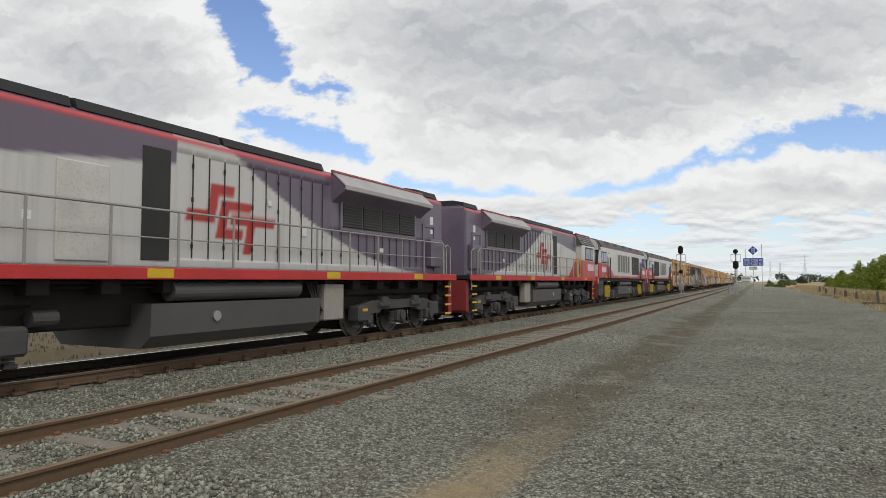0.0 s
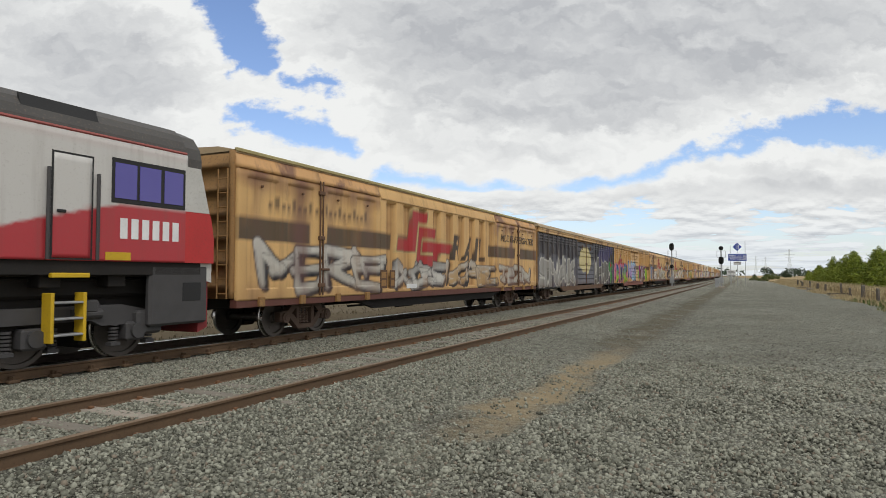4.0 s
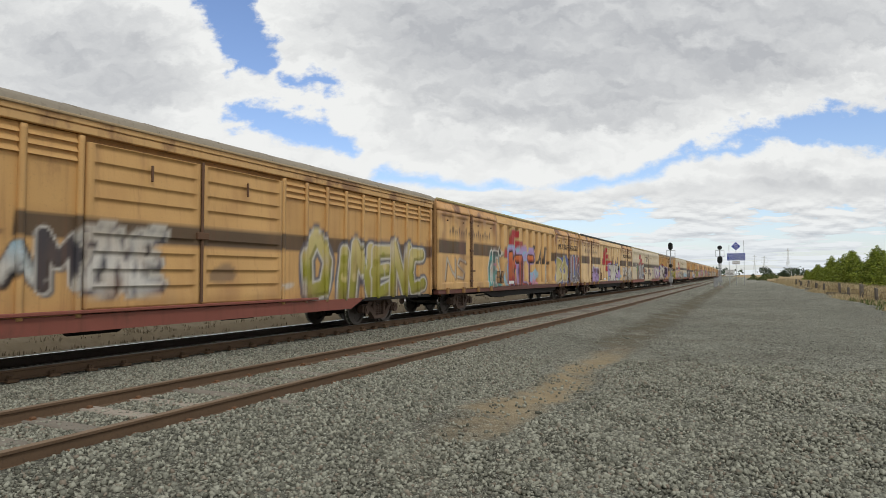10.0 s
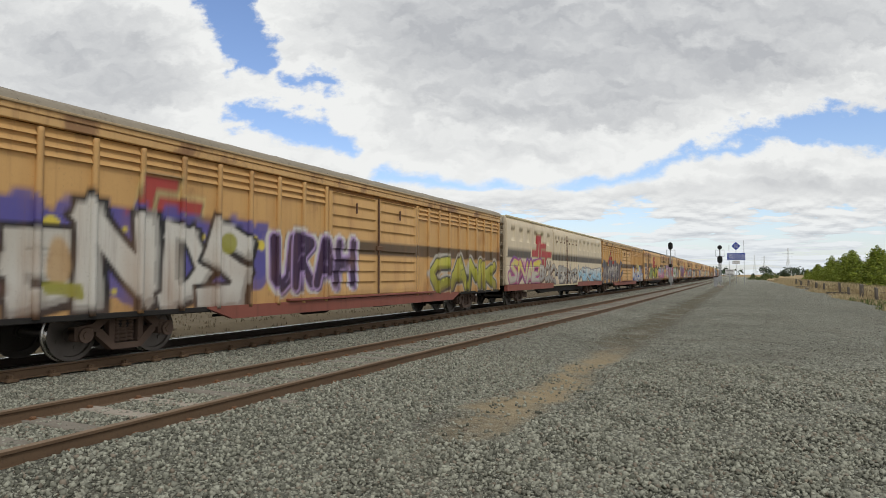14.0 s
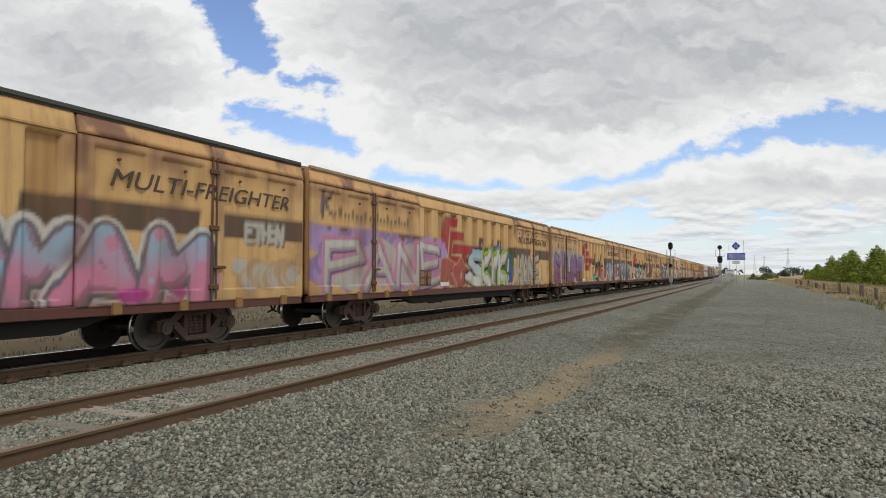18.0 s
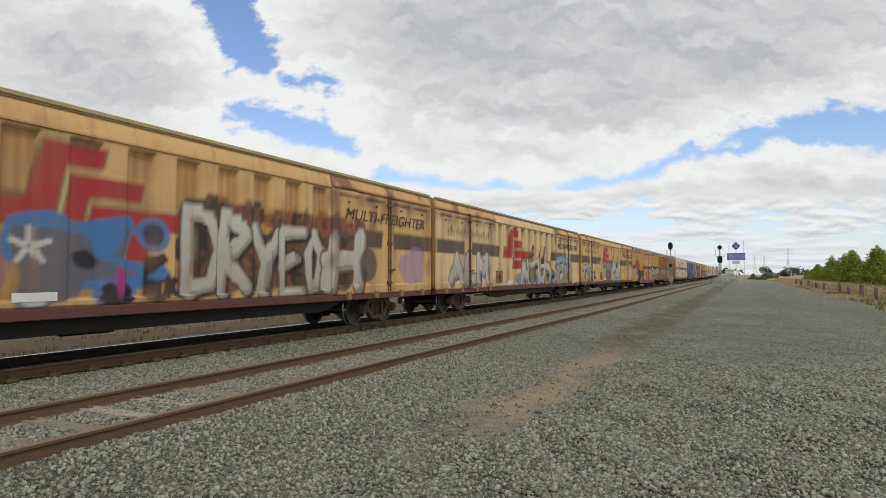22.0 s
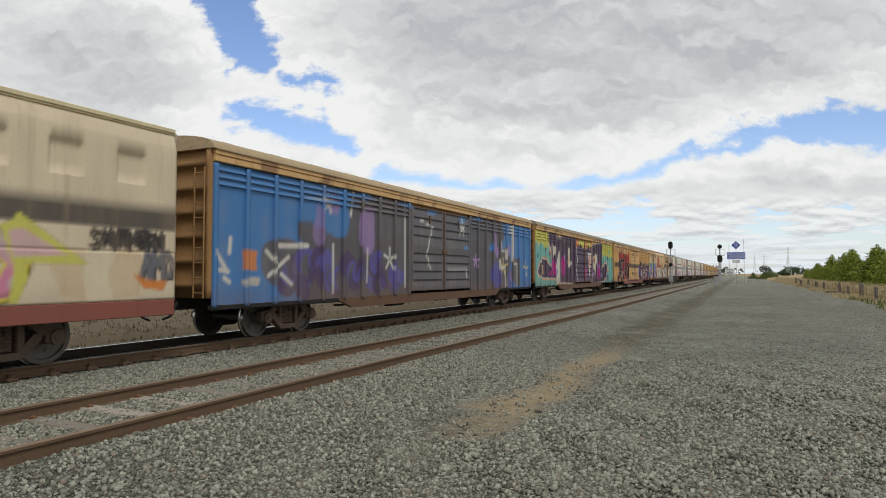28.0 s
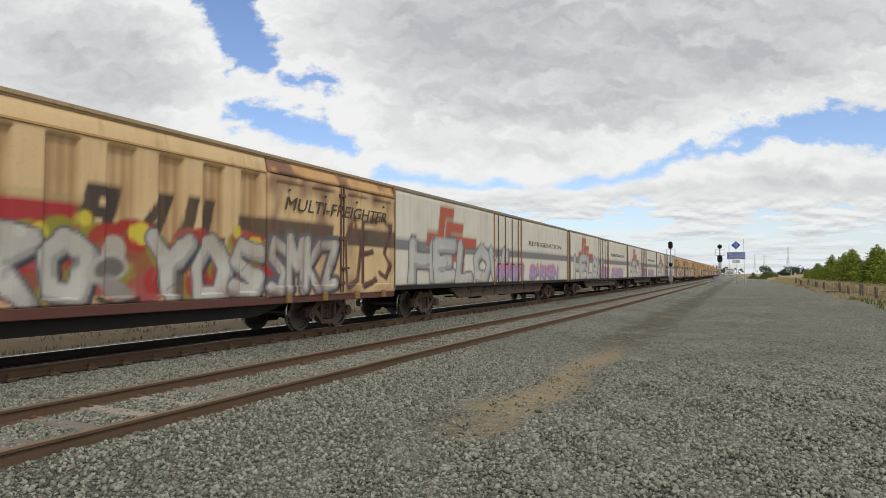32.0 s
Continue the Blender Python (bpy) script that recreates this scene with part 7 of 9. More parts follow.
def art_24(c):
    c.rect(-1, 30, 0, 5, COL["lemon"], 1)
    c.rect(-1, 30, 0, 2.55, COL["teal2"], 1, 1.0)
    drips(c, 2.55)
    c.poly([(0.46, 1.6), (1.2, 2.34), (2.21, 2.22), (3.25, 1.73), (2.6, 3.79), (3.01, 4.02), (3.9, 4.01), (5.14, 3.44), (5.0, 3.95), (9.01, 3.94), (9.01, 0.88), (4.4, 0.99), (4.28, 1.24), (1.48, 1.28), (0.7, 1.44)], COL["flame"], 0.13)
    c.poly([(0.46, 1.6), (1.2, 2.34), (2.21, 2.22), (3.25, 1.73), (2.6, 3.79), (3.01, 4.02), (3.9, 4.01), (5.14, 3.44), (5.0, 3.95), (9.01, 3.94), (9.01, 0.88), (4.4, 0.99), (4.28, 1.24), (1.48, 1.28), (0.7, 1.44)], COL["white"], 0.08)
    c.poly([(0.46, 1.6), (1.2, 2.34), (2.21, 2.22), (3.25, 1.73), (2.6, 3.79), (3.01, 4.02), (3.9, 4.01), (5.14, 3.44), (5.0, 3.95), (9.01, 3.94), (9.01, 0.88), (4.4, 0.99), (4.28, 1.24), (1.48, 1.28), (0.7, 1.44)], COL["plum"], 0.0)
    c.poly([(3.41, 3.17), (4.26, 2.99), (3.51, 2.39)], COL["cream"], 0.0)
    c.poly([(4.88, 3.03), (4.9, 0.98), (4.4, 0.99), (4.04, 1.74)], COL["white"], 0.0)
    c.rect(0.98, 1.51, 1.49, 1.94, COL["tan"], 0.95, 0.1)
    c.rect(6.68, 7.45, 1.91, 3.02, COL["cream"], 0.95, 0.1)
    c.rect(6.77, 7.13, 2.12, 2.69, COL["flame"], 0.9, 0.1)
    c.blob(5.82, 1.89, 0.50, COL["magenta"], 0.92, 0.60)
    c.blob(6.1, 2.58, 0.23, COL["mauve"], 0.92, 0.19)
    c.blob(3.58, 1.79, 0.27, COL["magenta"], 0.92, 0.43)
    c.blob(2.78, 1.49, 0.17, COL["magenta"], 0.92, 0.18)
    c.blob(4.28, 1.62, 0.24, COL["mauve"], 0.92, 0.18)
    word(c, 7.51, 8.17, 2.05, 2.4, "az", 'white', 'white', None, None, w=0.02)
    c.rect(8.0, 14.0, 0.5, 3.5, COL["plum"], 1, 0.4)
    c.rect(8.0, 14.0, 3.45, 3.7, COL["flame"], 0.9, 0.5)
    c.line([(9.0, 3.2), (9.2, 2.4), (9.0, 1.6), (9.3, 1.0)], 0.06, COL["white"])
    c.blob(11.6, 1.6, 0.35, COL["magenta"], 0.95)
    c.poly([(12.4, 2.9), (13.4, 2.9), (12.9, 1.2)], COL["white"], 0.05)
    c.poly([(12.6, 2.7), (13.2, 2.7), (12.9, 1.7)], COL["flame"], 0.0)
    c.poly([(13.64, 3.52), (15.84, 3.72), (17.36, 3.8), (17.62, 3.55), (17.15, 1.81), (19.35, 2.4), (19.73, 1.87), (19.36, 1.31), (17.94, 0.91), (13.71, 0.8)], COL["flame"], 0.16)
    c.poly([(13.64, 3.52), (15.84, 3.72), (17.36, 3.8), (17.62, 3.55), (17.15, 1.81), (19.35, 2.4), (19.73, 1.87), (19.36, 1.31), (17.94, 0.91), (13.71, 0.8)], COL["white"], 0.09)
    c.poly([(13.64, 3.52), (15.84, 3.72), (17.36, 3.8), (17.62, 3.55), (17.15, 1.81), (19.35, 2.4), (19.73, 1.87), (19.36, 1.31), (17.94, 0.91), (13.71, 0.8)], COL["plum"], 0.0)
    c.poly([(14.28, 2.68), (14.94, 2.9), (15.59, 2.86), (15.02, 1.3), (14.83, 0.78), (14.68, 1.37)], COL["cream"], 0.03)
    c.poly([(14.41, 2.64), (15.08, 2.82), (14.75, 1.46)], COL["flame"], 0.0)
    c.poly([(14.54, 2.61), (14.97, 2.72), (14.74, 1.79)], COL["teal2"], 0.0)
    c.blob(14.61, 2.46, 0.09, COL["bluedk"], 0.8, 0.14)
    c.blob(16.01, 1.63, 0.37, COL["magenta"], 0.92, 0.42)
    c.blob(16.64, 2.12, 0.15, COL["magenta"], 0.92, 0.20)
    c.blob(15.84, 2.32, 0.19, COL["mauve"], 0.92, 0.21)
    c.blob(16.15, 2.07, 0.13, COL["mauve"], 0.92, 0.15)
    c.blob(16.62, 1.38, 0.12, COL["magenta"], 0.92, 0.17)
    c.blob(16.6, 1.6, 0.11, COL["mauve"], 0.92, 0.12)
    c.blob(16.46, 1.32, 0.09, COL["mauve"], 0.92, 0.09)
    c.blob(16.28, 1.09, 0.09, COL["magenta"], 0.92, 0.16)
    c.blob(14.31, 1.38, 0.15, COL["mauve"], 0.92, 0.18)
    c.blob(17.19, 1.42, 0.12, COL["mauve"], 0.92, 0.19)
    c.blob(16.28, 2.36, 0.07, COL["magenta"], 0.92, 0.11)
    c.blob(18.4, 3.19, 0.14, COL["bluedk"], 0.8, 0.25)
    c.blob(19.89, 2.76, 0.14, COL["bluedk"], 0.8, 0.18)
    c.blob(21.61, 2.66, 0.17, COL["bluedk"], 0.8, 0.17)
    c.blob(18.41, 2.71, 0.16, COL["bluedk"], 0.7, 0.12)
    c.blob(17.6, 2.27, 0.19, COL["bluedk"], 0.7, 0.13)
    c.blob(19.7, 1.21, 0.28, COL["bluedk"], 0.7, 0.28)
    return "louvred van painted purple, teal and yellow with white shapes", PAINTED


def art_25(c):
    ground(c, 2.3, 7.82, 0.86, 3.45, ('logo', 'maroon', 'maroon'), 0.4)
    c.rect(3.18, 4.59, 2.43, 3.51, COL["logo"], 0.7, 0.2)
    word(c, 1.95, 7.74, 0.83, 2.74, "aeno", 'black', 'pinkpale', 'black', None, line=0.035, w=0.14, lean=0.12)
    word(c, 9.24, 11.31, 1.4, 1.66, "mw", 'ink', 'ink', None, None, w=0.03)
    c.blob(12.37, 1.5, 0.24, COL["ink"], 0.5, 0.22)
    ground(c, 14.51, 21.88, 0.75, 2.19, ('blue', 'blue', 'navy'), 0.45)
    word(c, 15.12, 21.07, 0.73, 2.58, "seks", 'maroonp', 'white', 'black', 'black', line=0.05, lean=0.14)
    word(c, 15.52, 20.44, 1.12, 2.34, "zaz", 'white', 'black', None, None, w=0.05, lean=0.2)
    c.blob(17.47, 1.59, 0.29, COL["silver"], 0.92, 0.28)
    c.blob(16.11, 1.49, 0.32, COL["silver"], 0.92, 0.20)
    c.blob(19.71, 1.44, 0.36, COL["sky"], 0.92, 0.21)
    return "ochre louvred van with black, white and blue graffiti", None


def art_26(c):
    stains(c, 26, 22)
    ground(c, 0.31, 6.5, 1.92, 2.77, ('teal', 'sky'), 0.4)
    word(c, 0.31, 6.42, 1.01, 2.66, "muen", 'mauve', 'slate', 'steel', 'teal')
    word(c, 7.13, 9.2, 1.15, 2.27, "ay", 'white', 'slate', None, None)
    ground(c, 9.18, 15.77, 0.96, 2.39, ('brick', 'red', 'olive', 'rust'), 0.4)
    dots(c, 8.6, 15.6, 1.4, 2.5, "yellow", 16, 0.12)
    word(c, 8.8, 11.52, 0.9, 2.2, "aro", 'white', 'slate', 'pale', None, line=0.05)
    c.blob(11.83, 1.57, 0.42, COL["pale"], 0.92, 0.20)
    c.blob(11.88, 1.9, 0.21, COL["pale"], 0.92, 0.21)
    c.blob(11.89, 1.57, 0.20, COL["ink"], 0.7, 0.10)
    c.blob(11.95, 1.2, 0.31, COL["grey"], 0.92, 0.22)
    c.line([(11.58, 1.07), (11.94, 0.95), (12.37, 1.04)], 0.05, COL["ink"])
    word(c, 12.63, 15.67, 0.86, 2.26, "yos", 'white', 'slate', 'pale', None, line=0.05)
    word(c, 15.84, 18.58, 1.03, 2.38, "smkz", 'white', 'slate', 'pale', 'slate')
    word(c, 18.87, 21.57, 1.15, 3.08, "oe3", 'umber', 'umber', None, None, w=0.035)
    return "ochre plug-door van with lilac, red and white graffiti", None


def art_27(c):
    word(c, 1.18, 11.98, 1.03, 2.72, "helowl", 'white', 'slate', 'silver', None)
    word(c, 8.9, 13.0, 1.2, 2.0, "arken", "lilac", "pale", "pink", None)
    word(c, 14.0, 19.5, 1.2, 2.0, "sarken", "lilac", "pale", "pink", None)
    return "off-white refrigerated van with grey and lilac graffiti", None


for number, painter in enumerate((art_1, art_2, art_3, art_4, art_5, art_6, art_7, art_8, art_9, art_10, art_11, art_12, art_13, art_14, art_15, art_16, art_17, art_18, art_19, art_20, art_21, art_22, art_23, art_24, art_25, art_26, art_27), 1):
    ART[number] = (lambda f: lambda c: f(c) or ("", None))(painter)

rake()
# ---- locomotives ----


def mirrored(name, me, parent, label=""):
    """A side part and its mirror image across the centre line."""
    part(name, me, None, parent, label)
    m = me.copy()
    m.transform(Matrix.Diagonal((-1, 1, 1, 1)))
    m.flip_normals()
    part(name, m, None, parent, label)


def loco_ends(eng, half, low=0.35, ladders=True):
    """Pilots, steps, couplers."""
    for sg in (-1, 1):
        y = sg * half
        s = Shape().slab([(y - sg * 0.25, low), (y, low + 0.1), (y, 1.55), (y - sg * 0.25, 1.6)], -1.3, 1.3)
        part("pilot", fix_normals(s.mesh("pilot", DARKRED)), None, eng, "grimy red pilot plate")
        coupler(eng, y, sg)
        for sx in (-1, 1) if ladders else ():
            st = Shape()
            for z in (0.42, 0.72, 1.02, 1.32):
                st.box(min(sx * 1.12, sx * 1.42), max(sx * 1.12, sx * 1.42), min(y - sg * 0.75, y - sg * 0.3), max(y - sg * 0.75, y - sg * 0.3), z, z + 0.03)
            st.box(min(sx * 1.1, sx * 1.14), max(sx * 1.1, sx * 1.14), min(y - sg * 0.78, y - sg * 0.26), max(y - sg * 0.78, y - sg * 0.26), 0.38, 1.6)
            steps_ob = part("steps", st, FRAME, eng)
            for z in (0.42, 0.72, 1.02, 1.32):
                part("step_edge", kept(("sedge", sx, sg, round(half, 2), z), lambda: Shape().box(min(sx * 1.42, sx * 1.435), max(sx * 1.42, sx * 1.435), min(y - sg * 0.75, y - sg * 0.3), max(y - sg * 0.75, y - sg * 0.3), z - 0.01, z + 0.05, 0.004).mesh("step_edge", YELLOW)), None, steps_ob, "yellow step edge")
            part("end_rail", Shape().tube([(sx * 1.40, y - sg * 0.3, 1.2), (sx * 1.40, y - sg * 0.3, 2.65), (sx * 1.40, y - sg * 0.55, 2.75), (sx * 1.40, y - sg * 0.8, 2.65), (sx * 1.40, y - sg * 0.8, 1.7)], 0.024), HANDRAIL, eng)


def belly(eng, tank0, tank1):
    """Fuel tank, air reservoirs and pipework between the bogies."""
    prof = [(-1.36, 0.55), (-1.1, 0.32), (1.1, 0.32), (1.36, 0.55), (1.38, 1.12), (-1.38, 1.12)]
    part("underframe", Shape().box(-0.85, 0.85, -9.2, 9.2, 0.72, 1.56, 0.04), FRAME, eng, "black underframe")
    part("fuel_tank", Shape().prism(prof, tank0, tank1), TANK, eng, "dusty black fuel tank")
    for sx in (-1, 1):
        part("air_reservoir", Shape().cyl((sx * 1.2, tank0 + 0.5, 1.34), (sx * 1.2, tank1 - 0.7, 1.34), 0.19, 18), TANK, eng, "dark air reservoir", smooth=False)
        part("filler_cap", Shape().cyl((sx * 1.37, tank0 + 1.5, 0.85), (sx * 1.41, tank0 + 1.5, 0.85), 0.1, 14), GALV, eng)
        pipes = Shape()
        for z, x in ((1.5, 1.1), (1.42, 1.0)):
            pipes.tube([(sx * x, -8.5, z), (sx * x, 8.5, z)], 0.03)
        for k in range(14):
            y = -8.0 + k * 1.2
            pipes.box(min(sx * 0.9, sx * 1.3), max(sx * 0.9, sx * 1.3), y, y + 0.35, 1.3, 1.55)
        part("pipework", pipes, FRAME, eng)


def number_plate(eng, y0, y1, z0, z1, x):
    """The running number, as white bars on both sides."""
    w = (y1 - y0) / 6
    for i in range(6):
        mirrored("number_bar", Shape().box(x, x + 0.006, y0 + i * w, y0 + i * w + w * 0.66, z0, z1, 0.002).mesh("number_bar", LAMP_WHITE), eng, "white bar of the running number")


def motors(eng, y):
    """Traction motors and brake gear that fill a bogie."""
    for k in (-1, 0, 1):
        part("traction_motor", kept(("motor", round(y, 2), k), lambda: Shape().box(-0.62, 0.62, y + k * 1.75 - 0.55, y + k * 1.75 + 0.6, 0.2, 1.15, 0.08).mesh("traction_motor", FRAME)), None, eng, "black traction motor")
        mirrored("brake_cylinder", kept(("brake", round(y, 2), k), lambda: Shape().cyl((1.05, y + k * 1.75 + 0.75, 0.95), (1.05, y + k * 1.75 + 1.15, 0.95), 0.13, 12).mesh("brake_cylinder", LOCOBOGIE)), eng, "grey brake cylinder")
    part("spring_plank", kept(("plank", round(y, 2)), lambda: Shape().box(-1.0, 1.0, y - 2.6, y + 2.6, 1.12, 1.5, 0.05).mesh("spring_plank", FRAME)), None, eng)


def hood_loco():
    L = 20.1
    h = L / 2
    eng = thing("diesel_locomotive", "purple, white and red diesel locomotive with flared radiators and handrails", "locomotive", "locomotives of the freight train")
    c = Canvas(L)
    white, plum, red = (0.57, 0.56, 0.55), (0.145, 0.12, 0.165), (0.47, 0.04, 0.045)
    c.rect(-1, 30, 0, 6, white, 1)
    Y = c.U - h
    t = np.clip((8.9 - Y) / 9.1, 0, 1)
    c.paint(np.clip((c.Z - 1.74 - 2.46 * t * t) / 0.03, 0, 1) * (Y > -0.2), plum)
    c.paint(np.clip((c.Z - 3.72 - 0.1 * (Y + 1.5)) / 0.03, 0, 1) * ((Y > -6.4) & (Y < -1.6)), plum)
    c.paint(np.clip((2.78 - np.maximum(0, Y + 6.3) * 0.62 - c.Z) / 0.03, 0, 1) * (Y < -4.3), red)
    c.rect(0, L, 4.17, 4.31, red, 1)
    other = Canvas(L)
    other.c[:] = c.c
    logo(c, h - 1.4, 2.5, 0.60, "red", 1.0)
    logo(other, h - 1.4, 2.5, 0.60, "red", 1.0, True)
    number_plate(eng, 0.55 - h, 2.15 - h, 2.18, 2.58, 1.462)
    part("deck", Shape().box(-1.47, 1.47, -h, h, 1.60, 1.74), FRAME, eng)
    mirrored("side_sill", kept("hsill", lambda: Shape().box(1.46, 1.50, -h, h, 1.55, 1.76).mesh("side_sill", RED)), eng, "red side sill")
    for y in (-7.6, -2.5, 2.6, 7.0):
        mirrored("marker_plate", kept(("hmark", y), lambda: Shape().box(1.50, 1.508, y, y + 0.55, 1.58, 1.74, 0.003).mesh("marker_plate", YELLOW)), eng, "yellow plate")
    part("hood", Shape().prism([(-1.08, 1.74), (1.08, 1.74), (1.08, 4.2), (0.85, 4.38), (-0.85, 4.38), (-1.08, 4.2)], -6.6, 9.6), LOCODARK, eng, "dark engine hood")
    spans = [(-1.6 + k * 0.41, -1.6 + k * 0.41 + 0.372) for k in range(27)]
    def wall(Yg, Zg):
        x = fold(Yg, spans, 1.095, 1.125, 0.01)
        x = np.where((Zg > 3.98) | (Zg < 1.95) | ((Yg > 3.2) & (Zg > 2.85)), 1.125, x)
        return np.where(Zg > 4.2, 1.125 - (Zg - 4.2) * 1.2, x)
    hood_ys = steps(-6.6, 9.62, [e for s in spans for e in s], 0.055)
    hood_zs = sorted(set(zgrid(1.76, 3.95, 0.05, 0.06) + [1.93, 1.97, 3.97, 4.0, 4.1, 4.16, 4.19, 4.24, 4.32, 4.35]))
    part("hood_side", panel("hood_side", hood_ys, hood_zs, wall, LOCO, c, L), None, eng, "ribbed hood doors with purple, white and red paint")
    far_side = panel("hood_side", hood_ys, hood_zs, wall, LOCO, other, L)
    far_side.transform(Matrix.Diagonal((-1, 1, 1, 1)))
    far_side.flip_normals()
    part("hood_side", far_side, None, eng, "ribbed hood doors with purple, white and red paint")
    part("hood_end", Shape().box(-1.08, 1.08, 9.6, 9.7, 1.74, 4.3), LOCODARK, eng, "dark purple hood end")
    part("number_panel", Shape().box(0.45, 1.0, 9.7, 9.72, 2.6, 3.9), WHITE, eng)
    # radiator
    awn = Shape().prism([(1.08, 4.33), (1.08, 3.50), (1.20, 3.62), (1.52, 3.84), (1.53, 3.93)][::-1], 3.3, 8.1)
    mirrored("radiator_flare", fix_normals(awn.mesh("radiator_flare", LOCODARK)), eng, "dark underside of the flared radiator")
    sheet_top = Shape().prism([(1.09, 4.345), (1.10, 4.375), (1.56, 3.965), (1.56, 3.86), (1.535, 3.86), (1.535, 3.95)], 3.28, 8.12)
    mirrored("cowl_sheet", fix_normals(sheet_top.mesh("cowl_sheet", COWL)), eng, "scuffed silver radiator cowl")
    mirrored("cowl_stripe", kept("hcowl", lambda: Shape().tube([(1.14, 3.26, 4.345), (1.14, 8.14, 4.345)], 0.045, 6).mesh("cowl_stripe", FADEDRED)), eng, "faded red stripe over the cowl")
    for k in range(4):
        y = 3.75 + k * 0.98
        mirrored("radiator_grille", kept(("rg", k), lambda: Shape().box(1.12, 1.15, y, y + 0.9, 2.95, 3.6).mesh("radiator_grille", GRILLE)), eng, "black radiator grille")
        sl = Shape()
        for j in range(8):
            sl.box(1.15, 1.165, y, y + 0.9, 2.97 + j * 0.078, 3.0 + j * 0.078, 0.004)
        mirrored("grille_slats", kept(("rgs", k), lambda: sl.mesh("grille_slats", LOCOBOGIE)), eng)
    for k in range(13):
        for z in (2.15, 3.05, 3.7):
            if z < 2.8 or k < 5:
                mirrored("door_latch", kept(("latch", k, z), lambda: Shape().box(1.124, 1.136, -1.25 + k * 0.82, -1.19 + k * 0.82, z, z + 0.09).mesh("door_latch", BLACK)), eng)
    for y, z, w, t in ((8.75, 3.35, 0.22, 0.32), (8.78, 3.1, 0.16, 0.14), (5.6, 2.35, 0.2, 0.12), (2.1, 2.6, 0.16, 0.2), (0.9, 3.2, 0.12, 0.12), (-4.4, 2.45, 0.14, 0.14)):
        mirrored("notice", kept(("hnote", y, z), lambda: Shape().box(1.122, 1.131, y, y + w, z, z + t, 0.002).mesh("notice", WHITE)), eng, "small white notice")
    mirrored("grille_surround", kept("hgs", lambda: Shape().box(1.124, 1.17, 3.62, 3.72, 2.86, 3.66).box(1.124, 1.17, 7.62, 7.72, 2.86, 3.66).box(1.124, 1.172, 3.62, 7.72, 2.84, 2.92).mesh("grille_surround", LOCODARK)), eng)
    mirrored("sand_locker", kept("hsand", lambda: Shape().box(1.124, 1.16, 8.2, 8.32, 1.85, 3.4).box(1.124, 1.16, 9.0, 9.1, 1.85, 3.4).box(1.124, 1.155, 8.32, 9.0, 3.3, 3.4).mesh("sand_locker", LOCODARK)), eng)
    mirrored("battery_box", kept("hbatt", lambda: Shape().box(1.05, 1.34, 2.75, 3.55, 0.55, 1.45, 0.03).mesh("battery_box", DUSTBOX)), eng, "dusty beige battery box")
    for k in range(4):
        mirrored("hose", kept(("hhose", k), lambda: Shape().tube([(1.2, 2.2 + k * 0.12, 1.5), (1.3, 2.3 + k * 0.1, 1.1 - 0.07 * k), (1.25, 2.6 + k * 0.05, 0.8), (1.15, 2.75, 0.95)], 0.025).mesh("hose", BLACK)), eng, "black rubber hose")
    mirrored("louvre_column", kept("lcol", lambda: Shape().box(1.12, 1.15, -2.35, -1.75, 1.9, 3.95).mesh("louvre_column", GRILLE)), eng, "dark louvred intake")
    mirrored("equipment_door", kept("edoor", lambda: Shape().box(1.125, 1.16, -3.9, -3.0, 1.85, 3.45).mesh("equipment_door", GREYWHITE)), eng, "white equipment cabinet door")
    mirrored("hood_box", kept("hbox", lambda: Shape().box(1.1, 1.3, 8.5, 9.4, 2.0, 2.9).mesh("hood_box", LOCODARK)), eng)
    for y in (4.6, 6.6):
        part("radiator_fan", Shape().cyl((0, y, 4.38), (0, y, 4.47), 0.8, 24), BLACK, eng)
    for y0, y1 in ((-6.5, -3.6), (-3.5, -0.4), (-0.3, 3.1), (8.2, 9.5)):
        part("hood_hatch", Shape().prism([(-1.0, 4.34), (1.0, 4.34), (0.92, 4.52), (0.5, 4.60), (-0.5, 4.60), (-0.92, 4.52)], y0, y1), BLACK, eng, "black roof hatch along the hood")
    for k in range(27):
        mirrored("door_seam", kept(("hseam", k), lambda: Shape().box(1.118, 1.129, -1.6 + k * 0.41 + 0.374, -1.6 + k * 0.41 + 0.406, 1.96, 2.84 if k > 10 else 3.97, 0.003).mesh("door_seam", BLACK)), eng)
    # cab
    cabp = [(-1.44, 1.74), (1.44, 1.74), (1.44, 3.72), (1.05, 4.34), (-1.05, 4.34), (-1.44, 3.72)]
    part("cab_body", Shape().prism(cabp, -9.85, -6.62), GREYWHITE, eng, "white cab shell")
    mirrored("cab_side", panel("cab_side", steps(-9.86, -6.6, [], 0.06), zgrid(1.60, 3.72, 0.05), lambda a, b: np.full(a.shape, 1.46), LOCO, c, L), eng, "red and white cab side")
    part("cab_roof", Shape().prism([(1.48, 3.72), (1.09, 4.38), (-1.09, 4.38), (-1.48, 3.72), (-1.44, 3.68), (1.44, 3.68)][::-1], -9.92, -6.55), ROOFGREY, eng, "grey ribbed cab roof")
    for k in range(5):
        mirrored("roof_rib", kept(("hrib", k), lambda: Shape().tube([(1.47 - k * 0.078, -9.9, 3.76 + k * 0.132), (1.47 - k * 0.078, -6.56, 3.76 + k * 0.132)], 0.02, 5).mesh("roof_rib", COWL)), eng)
